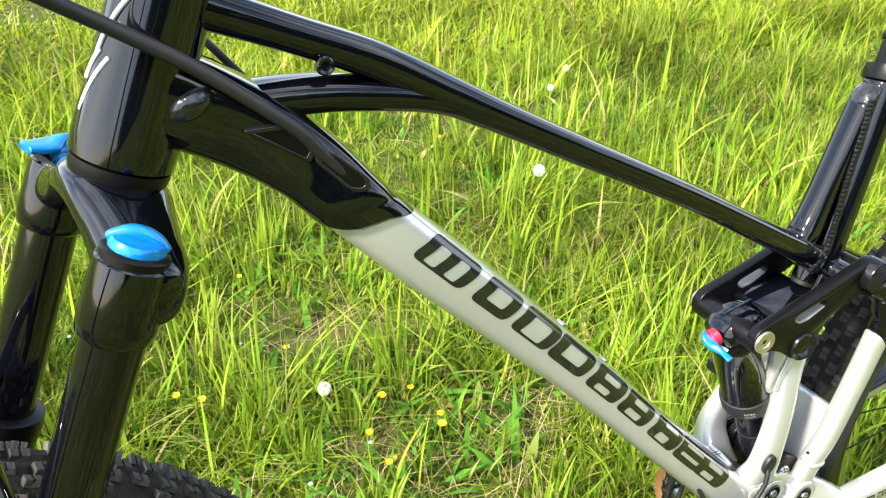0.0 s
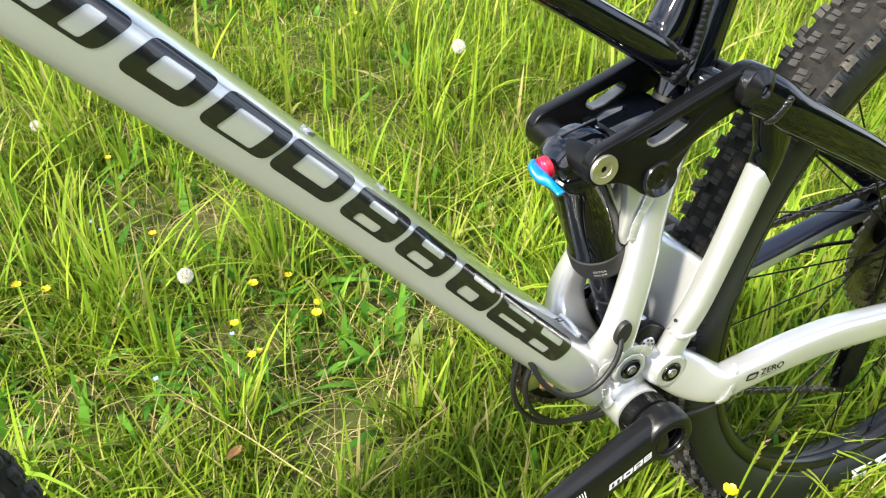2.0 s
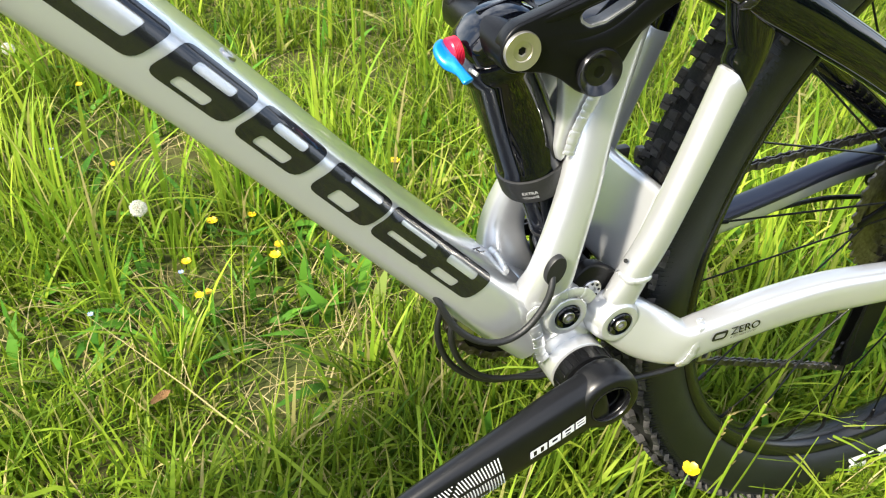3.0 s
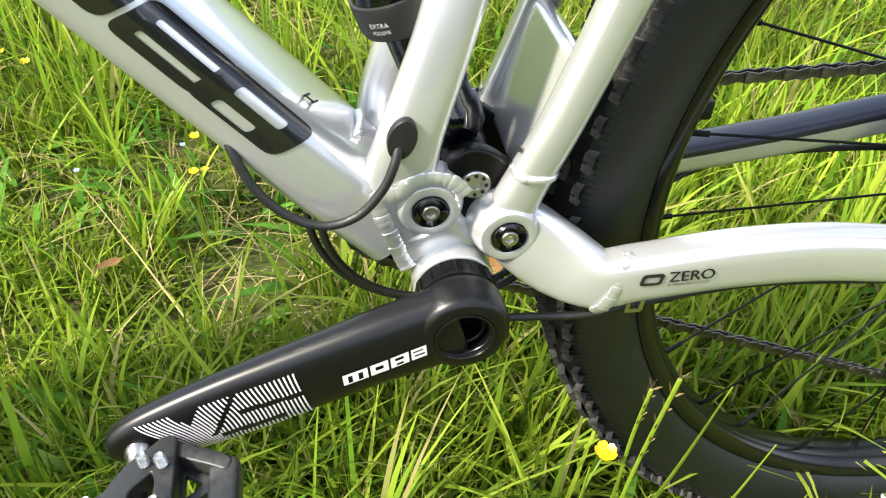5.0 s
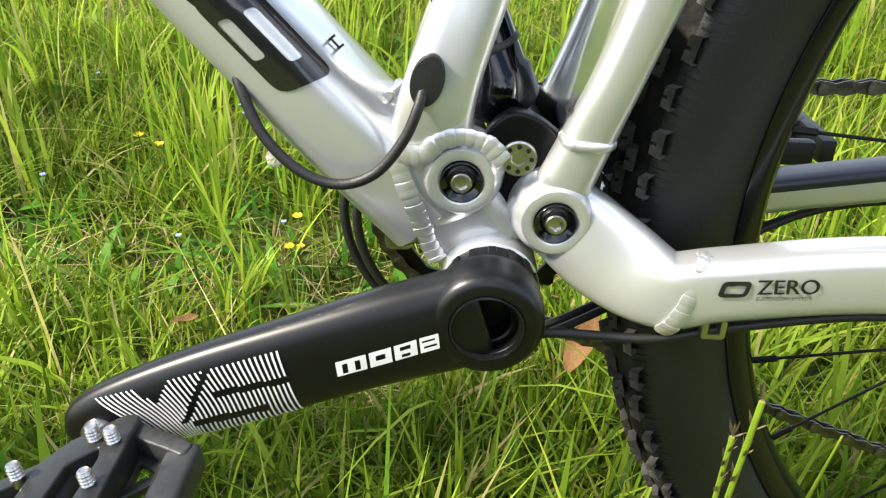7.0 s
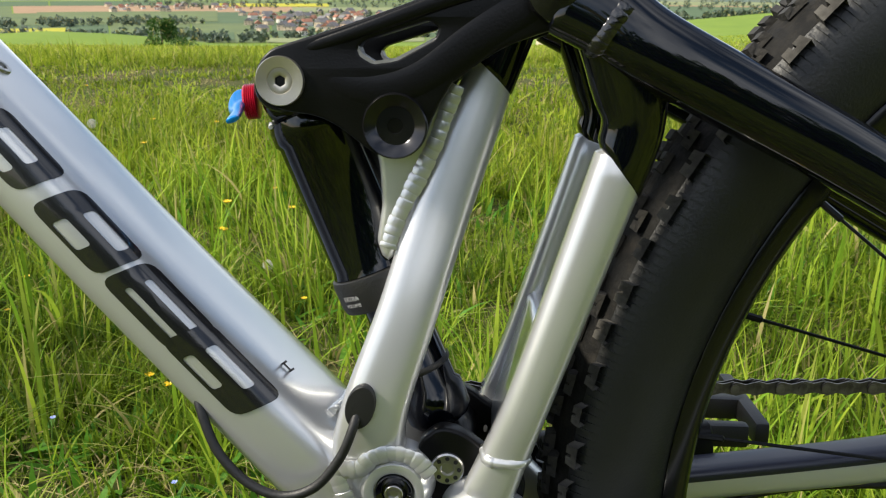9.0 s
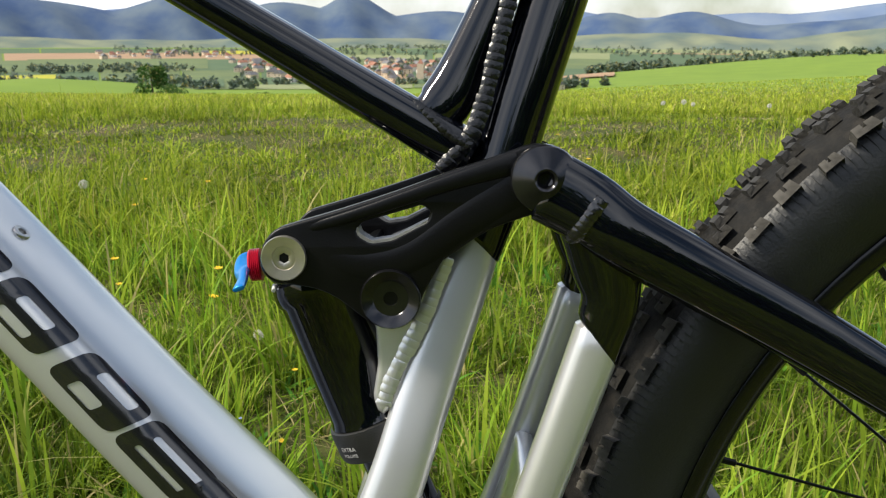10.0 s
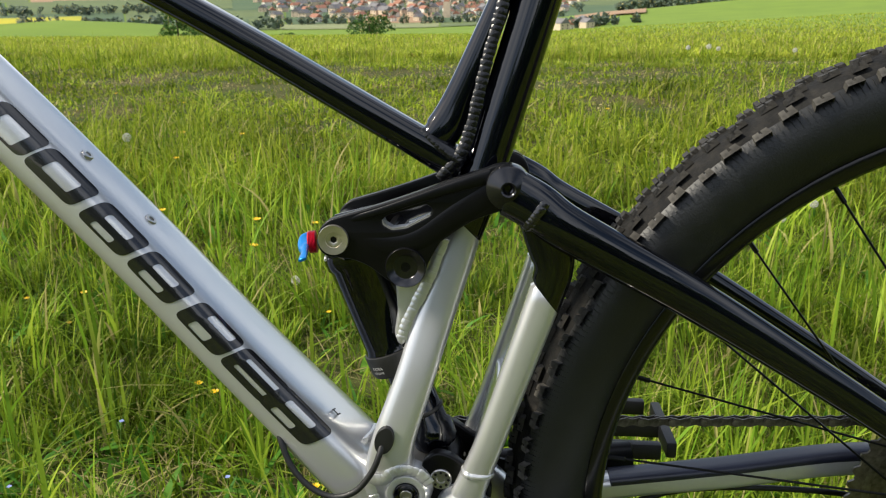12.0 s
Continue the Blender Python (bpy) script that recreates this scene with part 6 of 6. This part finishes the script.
def stand(ob, x, y, turn, size=1.0, lift=0.0):
    ob.matrix_basis = Matrix.Translation((x, y, float(swell(np.array(x), np.array(y))) + lift)) @ Matrix.Rotation(turn, 4, "Z") @ Matrix.Diagonal((size, size, size, 1))


buttercup = make_flower("buttercup", 0.0095, 5, 0.45, 0.085, YELLOW, "small yellow buttercup flower in the grass", "flower", "buttercups")
stand(buttercup, 0.092, -0.068, 0.4, 1.3)
buttercup.matrix_basis = Matrix.Translation((0.088, -0.068, 0.182)) @ Matrix.Rotation(0.4, 4, "Z") @ Matrix.Diagonal((0.75, 0.75, 0.75, 1))
part("long_stem", pipe([(0.0, 0, -0.25), (0.004, 0.002, -0.10), (0.0, 0, 0.0)], 0.0010, 6, 4), STEM, buttercup)
low_cup = make_flower("buttercup", 0.0080, 5, 0.4, 0.055, YELLOW, "small yellow buttercup flower in the grass", "flower", "buttercups")
stand(low_cup, -0.495, 0.785, 1.0)
SPOTS = [(-0.192, 0.672), (-0.118, 0.683), (-0.107, 0.592), (-0.120, 0.560), (-0.304, 0.885), (-0.511, 1.744), (-0.531, 0.811), (-0.222, 0.524), (-0.226, 0.520), (-0.230, 0.600), (0.136, 0.725), (-0.643, 1.521), (-0.606, 1.919), (-1.086, 1.163), (-0.954, 1.097), (-0.949, 1.164), (-1.0, 1.12), (-0.631, 1.501), (-0.668, 1.627), (-1.375, 2.013)]
rng = random.Random(4)
for k in range(16):
    yy = rng.uniform(0.9, 4.5)
    SPOTS.append((rng.uniform(-0.62 * yy - 0.1, 0.3 * yy), yy))
for x, y in SPOTS:
    c = copy_thing(low_cup, Matrix())
    stand(c, x, y, rng.uniform(0, 6.28), rng.uniform(0.7, 1.1) * (1.0 if y < 1.4 else 1.5), 0.0 if y < 0.9 else 0.05 * rng.random())
clock = make_clock(0.0165, 0.115)
stand(clock, 0.501, 1.28, 0.3)
for x, y, s in ((-0.285, 0.699, 0.75), (-0.463, 1.297, 0.7), (1.046, 2.015, 0.8), (0.909, 1.893, 0.7), (-0.956, 1.357, 1.1), (-1.535, 2.651, 1.1), (1.65, 6.8, 1.2), (1.78, 6.6, 1.3), (1.9, 6.75, 1.1), (2.4, 6.3, 1.1), (-2.2, 2.9, 1.1)):
    c = copy_thing(clock, Matrix())
    stand(c, x, y, rng.uniform(0, 6.28), s)
speedwell = make_flower("speedwell", 0.0045, 4, 0.2, 0.07, BLUSH, "tiny pale blue speedwell flower in the grass", "flower", "speedwells")
stand(speedwell, -0.62, 0.66, 0.0)
for k in range(6):
    c = copy_thing(speedwell, Matrix())
    stand(c, rng.uniform(-0.75, -0.2), rng.uniform(0.3, 1.1), rng.uniform(0, 6), rng.uniform(0.6, 0.9))

# seeding grass stalks before the rear tyre
SEED = material("grass seed head", (0.30, 0.24, 0.08), 0.8, 0, 0, 200, 0.5, bump=0.8, bump_scale=600)


def stalk(points, head):
    ob = new("grass_stalk")
    tagged(ob, "tall grass stalk with a brown seed head", "grass", "seeding stalks")
    part("stem", pipe(points, 0.0012, 6, 5), TALL, ob)
    s = glide(points, 6)
    bm = bmesh.new()
    rng = random.Random(2)
    n = int(len(s) * head)
    for k in range(len(s) - n, len(s)):
        for j in range(5):
            p = Vector(s[k])
            d = Vector((rng.uniform(-1, 1), rng.uniform(-1, 1), 1.4)).normalized() * 0.008
            w = d.orthogonal().normalized() * 0.0016
            a, b, c, e = bm.verts.new(p), bm.verts.new(p + d * 0.5 + w), bm.verts.new(p + d), bm.verts.new(p + d * 0.5 - w)
            bm.faces.new((a, b, c, e))
    part("seed_head", bm, SEED, ob)
    return ob


stalk([(0.100, -0.085, 0.0), (0.104, -0.087, 0.15), (0.100, -0.090, 0.27), (0.098, -0.095, 0.365)], 0.36)
stalk([(0.125, -0.050, 0.0), (0.118, -0.060, 0.16), (0.108, -0.066, 0.26), (0.104, -0.070, 0.32)], 0.3)
for k, pts in enumerate((((0.120, -0.080), (0.138, -0.086)), ((0.155, -0.09), (0.172, -0.10)), ((0.09, -0.06), (0.085, -0.07)))):
    ob = new("grass_stalk")
    tagged(ob, "long bright green grass stalk before the tyre", "grass", "seeding stalks")
    (xa, ya), (xb, yb) = pts
    h = (0.34, 0.30, 0.24)[k]
    part("blade", loft([(xa, ya, 0, 0.0006, 0.0020), (xa * 0.8 + xb * 0.2, ya, h * 0.4, 0.0005, 0.0021), (xa * 0.4 + xb * 0.6, yb, h * 0.75, 0.0004, 0.0016), (xb, yb, h, 0.0003, 0.0005)], 8, 6, 2.0), TALL, ob)


def dry_leaf(x, y, z, turn, tilt, size):
    bm = bmesh.new()
    rows = []
    for t in np.linspace(0, 1, 8):
        w = 0.21 * math.sin(math.pi * (t * 0.94 + 0.03)) ** 0.7
        rows.append([bm.verts.new(((t - 0.5), s * w, 0.4 * abs(s) * w + 0.16 * (t - 0.5) ** 2 + 0.03 * math.sin(9 * t + s))) for s in (-1, -0.5, 0, 0.5, 1)])
    for p, q in zip(rows, rows[1:]):
        for i in range(4):
            bm.faces.new((p[i], p[i + 1], q[i + 1], q[i]))
    bmesh.ops.solidify(bm, geom=bm.faces[:], thickness=0.008)
    ob = new("dry_leaf", mesh_of("dry_leaf", bm, ORANGE))
    tagged(ob, "curled orange-brown dry leaf lying in the grass", "leaf", "dry leaves")
    ob.matrix_basis = Matrix.Translation((x, y, z)) @ Matrix.Rotation(turn, 4, "Z") @ Matrix.Rotation(tilt, 4, "Y") @ Matrix.Diagonal((size, size, size, 1))
    return ob


dry_leaf(0.10, 0.235, 0.115, 0.9, -0.9, 0.062)
dry_leaf(-0.068, 0.655, -0.035, 2.0, 0.1, 0.05)
dry_leaf(-0.30, 0.33, 0.04, 0.7, 0.2, 0.03)

# ---- valley ----
def plain(name, color, color2, scale, rough=0.95):
    return material(name, tuple(0.86 * c for c in color), rough, 0, 0, scale, 0.3, color2=tuple(0.86 * c for c in color2), specular=0.1)


# Crop, pale and green tones are greyed to stand in for valley haze.
FIELDS = {"rape": plain("rape in flower", (0.55, 0.48, 0.05), (0.40, 0.40, 0.06), 0.02), "soil": plain("ploughed soil", (0.42, 0.28, 0.17), (0.36, 0.24, 0.15), 0.03), "crop": plain("young crop", (0.17, 0.21, 0.09), (0.14, 0.18, 0.09), 0.02), "pale": plain("pale crop", (0.29, 0.31, 0.15), (0.24, 0.27, 0.14), 0.02), "green": plain("deep green crop", (0.12, 0.17, 0.09), (0.10, 0.15, 0.085), 0.02)}


def strip(kind, az0, az1, d0, d1, lift):
    """A field in the valley between two bearings (degrees right of +y) and two distances."""
    bm = bmesh.new()
    rows = []
    for d in np.linspace(d0, d1, 9):
        row = []
        for az in np.linspace(az0, az1, 13):
            x, y = d * math.sin(radians(az)), d * math.cos(radians(az))
            row.append(bm.verts.new((x, y, float(swell(np.array(x), np.array(y))) + lift)))
        rows.append(row)
    for p, q in zip(rows, rows[1:]):
        for i in range(12):
            bm.faces.new((p[i], p[i + 1], q[i + 1], q[i]))
    tagged(new("field", mesh_of("field", bm, FIELDS[kind])), "distant cultivated field in the valley", "field", kind="structure")


for row in (("rape", -19, -11.5, 2150, 2500, 1.2), ("rape", -35, -28.5, 900, 1150, 1.2), ("soil", 4.6, 9.4, 520, 600, 1.0), ("green", -30, -18, 700, 1000, 1.0), ("pale", -14, -4, 1750, 2100, 1.0), ("rape", -2.5, 4, 1900, 2050, 1.2), ("green", -6, 6, 2300, 2900, 1.0), ("soil", -36, -29, 700, 820, 1.2), ("pale", 10, 26, 2400, 3000, 1.0), ("crop", -30, -19, 1300, 1800, 1.0), ("green", 9, 25, 1500, 2200, 1.0)):
    strip(*row)

rf = random.Random(77)
for d0, d1, n in ((620, 900, 9), (900, 1250, 11), (1250, 1750, 12), (1750, 2300, 14), (2300, 2900, 14)):
    edges = sorted(rf.uniform(-40, 34) for k in range(n))
    for a0, a1 in zip([-42] + edges, edges + [36]):
        if d0 < 900 and a1 > 5:
            continue
        strip(rf.choice(("crop", "green", "pale", "crop", "green", "soil" if d0 > 600 else "crop")), a0, a1 - 0.1, d0, d1 - 4, 0.5)

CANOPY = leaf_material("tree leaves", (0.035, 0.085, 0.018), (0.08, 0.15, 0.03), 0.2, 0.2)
# Far leaves are paler and greyer than CANOPY: distance haze put into the colour.
HAZY_WOODS = leaf_material("hazed far wood leaves", (0.10, 0.135, 0.10), (0.14, 0.18, 0.125), 0.1, 0.2)
BARK = material("bark", (0.09, 0.07, 0.05), 0.9, 0, 0, 12, 0.4, bump=0.7, bump_scale=20)


def foliage(centres, radius, per, leafsize, seed):
    """Clouds of single leaf sprays round the given centres, as one mesh."""
    r = np.random.RandomState(seed)
    c = np.repeat(np.array(centres, float), per, 0)
    rad = np.repeat(np.array(radius, float), per, 0)
    n = len(c)
    d = r.normal(0, 1, (n, 3))
    d /= np.linalg.norm(d, axis=1)[:, None]
    rr = r.uniform(0.35, 1.05, n) ** 0.5
    p = c + d * rad * rr[:, None]
    u = r.normal(0, 1, (n, 3))
    u /= np.linalg.norm(u, axis=1)[:, None]
    v = np.cross(u, r.normal(0, 1, (n, 3)))
    v /= np.linalg.norm(v, axis=1)[:, None]
    s = leafsize * r.uniform(0.6, 1.4, n)[:, None]
    verts = np.stack([p - u * s, p + v * s * 0.5, p + u * s, p - v * s * 0.5], 1).reshape(-1, 3)
    me = bpy.data.meshes.new("foliage")
    me.from_pydata(verts.tolist(), [], np.arange(4 * n).reshape(-1, 4).tolist())
    return me


def at_bearing(az, d):
    x, y = d * math.sin(radians(az)), d * math.cos(radians(az))
    return x, y, float(swell(np.array(x), np.array(y)))


def tree(name, az, d, h, w, seed, label):
    x, y, z = at_bearing(az, d)
    ob = new(name)
    ob.matrix_basis = Matrix.Translation((x, y, z))
    tagged(ob, label, "tree" if name == "tree" else "bush", "trees at the field edge")
    part("trunk", loft([(0, 0, -0.2, h * 0.035, h * 0.035), (0.02 * h, 0, h * 0.3, h * 0.025, h * 0.025), (0.0, 0.01 * h, h * 0.7, h * 0.010, h * 0.010)], 10, 3, 2), BARK, ob)
    r = random.Random(seed)
    cs, rs = [], []
    for k in range(14):
        a, q = r.uniform(0, 6.28), r.uniform(0, 1)
        cs.append((math.cos(a) * w * 0.36 * (1 - 0.5 * q), math.sin(a) * w * 0.36 * (1 - 0.5 * q), h * (0.28 + 0.55 * q)))
        rs.append((w * r.uniform(0.16, 0.26), w * r.uniform(0.16, 0.26), h * r.uniform(0.13, 0.2)))
    part("crown", foliage(cs, rs, 90, h * 0.045, seed), CANOPY, ob)
    return ob


tree("bush", -9.8, 88, 4.0, 5.6, 1, "dense dark green bush at the far edge of the meadow")
tree("bush", -15.5, 120, 2.2, 3.2, 2, "dark green bush at the far edge of the meadow")
tree("tree", -22.8, 118, 5.5, 5.0, 3, "small dark tree on the green slope of the valley")
tree("tree", -21.5, 112, 3.0, 5.0, 4, "small dark tree on the green slope of the valley")
tree("tree", -19.0, 105, 2.2, 2.4, 5, "small dark tree on the green slope of the valley")
tree("tree", -34.0, 160, 6.0, 7.0, 6, "dark round tree on the green slope of the valley")


def wood(bands, seed, label):
    r = random.Random(seed)
    cs, rs = [], []
    for az0, az1, d0, d1, n, h in bands:
        for k in range(n):
            x, y, z = at_bearing(r.uniform(az0, az1), r.uniform(d0, d1))
            hh = h * r.uniform(0.6, 1.15)
            for j in range(3):
                cs.append((x + r.uniform(-0.3, 0.3) * hh, y + r.uniform(-0.3, 0.3) * hh, z + hh * (0.35 + 0.25 * j)))
                rs.append((hh * 0.34, hh * 0.34, hh * 0.26))
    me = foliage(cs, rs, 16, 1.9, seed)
    me.materials.append(HAZY_WOODS)
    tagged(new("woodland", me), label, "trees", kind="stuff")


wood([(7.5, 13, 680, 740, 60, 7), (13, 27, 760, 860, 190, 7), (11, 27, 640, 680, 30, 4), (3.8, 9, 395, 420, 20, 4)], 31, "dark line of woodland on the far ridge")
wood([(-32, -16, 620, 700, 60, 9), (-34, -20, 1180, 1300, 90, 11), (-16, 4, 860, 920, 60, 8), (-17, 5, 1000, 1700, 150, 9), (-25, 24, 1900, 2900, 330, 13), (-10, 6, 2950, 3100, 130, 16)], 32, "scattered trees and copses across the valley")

WALLS = [material("pale house wall", (0.70, 0.66, 0.58), 0.9, 0, 0, 0.3, 0.15), material("cream house wall", (0.62, 0.50, 0.36), 0.9, 0, 0, 0.3, 0.15)]
ROOFS = [material("tile roof", (0.36, 0.17, 0.11), 0.9, 0, 0, 0.5, 0.3), material("grey roof", (0.20, 0.19, 0.19), 0.9, 0, 0, 0.5, 0.3)]
PANE = material("dark window pane", (0.03, 0.035, 0.04), 0.15, 0, 0, 1, 0.3)


def make_house(k, w, l, h):
    ob = new("house")
    tagged(ob, "distant pale house with a %s pitched roof" % ("red tiled" if k == 0 else "grey"), "house", "valley houses")
    part("wall", box((0, 0, h / 2 - 0.5), (w, l, h + 1)), WALLS[k], ob, "", False)
    bm = bmesh.new()
    e = 0.5
    a = [bm.verts.new(p) for p in ((-w / 2 - e, -l / 2 - e, h), (w / 2 + e, -l / 2 - e, h), (0, -l / 2 - e, h + w * 0.42))]
    b = [bm.verts.new((v.co.x, l / 2 + e, v.co.z)) for v in a]
    bm.faces.new(a)
    bm.faces.new(b[::-1])
    for i in range(3):
        bm.faces.new((a[i], a[(i + 1) % 3], b[(i + 1) % 3], b[i]))
    part("roof", bm, ROOFS[k], ob, "", False)
    for x in (-w * 0.25, w * 0.25):
        for z in (h * 0.3, h * 0.72):
            part("window", box((x, -l / 2 - 0.02, z), (1.3, 0.1, 1.5)), PANE, ob, "", False)
    return ob


r = random.Random(12)
models = [make_house(0, 10, 13, 6), make_house(1, 12, 16, 7)]
spots = []
while len(spots) < 200:
    az = r.gauss(-8, 6)
    d = r.uniform(930, 1620)
    if -17.5 < az < 5.5:
        spots.append((az, d))
for k in range(34):
    spots.append((r.uniform(-26, -17), r.uniform(1750, 2300)))
for k in range(8):
    spots.append((r.uniform(3.5, 5.5), r.uniform(380, 420)))
for i, (az, d) in enumerate(spots):
    x, y, z = at_bearing(az, d)
    m = Matrix.Translation((x, y, z)) @ Matrix.Rotation(r.uniform(-0.9, 0.9), 4, "Z") @ Matrix.Diagonal((*([r.uniform(0.6, 1.1) * (0.45 if d < 500 else 1)] * 3), 1))
    if i < 2:
        models[i].matrix_basis = m
    else:
        copy_thing(models[i % 2], Matrix()).matrix_basis = m
x, y, z = at_bearing(-4.3, 1000)
tower = new("church_tower")
tower.matrix_basis = Matrix.Translation((x, y, z))
tagged(tower, "tall cream church tower with a pointed roof", "church")
part("wall", box((0, 0, 9), (8, 8, 20)), WALLS[1], tower, "", False)
part("roof", lathe([(5.2, 19.0, 4), (4.6, 20.0, 4), (0.1, 26.0, 4)], 16, (0, 0, 0), (0, 0, 1)), ROOFS[0], tower, "", False)

# Distance haze is painted in: base colours turn bluer and paler farther off.
HAZE = [plain("near hills", (0.13, 0.17, 0.15), (0.24, 0.26, 0.17), 0.006), plain("haze-tinted hills", (0.065, 0.105, 0.20), (0.14, 0.18, 0.225), 0.006), plain("far haze-tinted hills", (0.14, 0.20, 0.33), (0.21, 0.26, 0.34), 0.004)]


def ridge(dist, base, lift, peaks, mat, seed, rough):
    """A chain of hills seen across the valley: bearings and heights of its peaks, with smaller folds."""
    r = np.random.RandomState(seed)
    az = np.linspace(-62, 62, 260)
    top = np.full_like(az, lift)
    for p, hgt, wid in peaks:
        top = np.maximum(top, lift + (hgt - lift) * np.exp(-((az - p) / wid) ** 2))
    for k in range(6):
        f = r.uniform(0.15, 1.1)
        top += rough * np.sin(az * f + r.uniform(0, 6.28)) / (1 + f)
    bm = bmesh.new()
    rows = []
    for t in np.linspace(0, 1, 12):
        row = []
        for j, a in enumerate(az):
            d = dist + 340 * t + 30 * math.sin(a * 1.7 + 5 * t) * (1 - t)
            hgt = base + (top[j] - base) * (math.sin(t * math.pi / 2) ** 1.2) + 6 * math.sin(a * 2.3 + 7 * t) * t * (1 - t) * 2
            row.append(bm.verts.new((d * math.sin(radians(a)), d * math.cos(radians(a)), hgt)))
        rows.append(row)
    for p, q in zip(rows, rows[1:]):
        for i in range(len(az) - 1):
            bm.faces.new((p[i], p[i + 1], q[i + 1], q[i]))
    tagged(new("backdrop", mesh_of("backdrop", bm, mat)), "wooded hills across the valley, haze painted into their colour", "hills", kind="structure")


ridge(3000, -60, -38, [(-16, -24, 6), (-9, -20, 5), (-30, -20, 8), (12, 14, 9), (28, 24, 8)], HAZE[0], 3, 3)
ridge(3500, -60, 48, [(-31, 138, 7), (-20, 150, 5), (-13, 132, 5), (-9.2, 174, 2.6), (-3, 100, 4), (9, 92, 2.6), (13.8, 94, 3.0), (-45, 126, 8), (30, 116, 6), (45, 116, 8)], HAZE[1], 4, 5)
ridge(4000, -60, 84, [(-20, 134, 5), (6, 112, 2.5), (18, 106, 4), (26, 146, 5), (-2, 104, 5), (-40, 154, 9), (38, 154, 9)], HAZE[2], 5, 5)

# an unseen wood edge added behind the camera to darken reflections, open toward the bicycle's front; it shows only in
# the gloss of the paint
rw = random.Random(44)
cs, rs = [], []
for k in range(150):
    xx, yy = rw.uniform(-9, 60), rw.uniform(-26, -16)
    hh = rw.uniform(4, 7.5)
    for j in range(3):
        cs.append((xx, yy, hh * (0.2 + 0.28 * j)))
        rs.append((hh * 0.3, hh * 0.3, hh * 0.24))
me = foliage(cs, rs, 50, 0.55, 45)
me.materials.append(CANOPY)
tagged(new("woodland", me), "unseen wood edge added to darken paint reflections", "trees", kind="stuff")
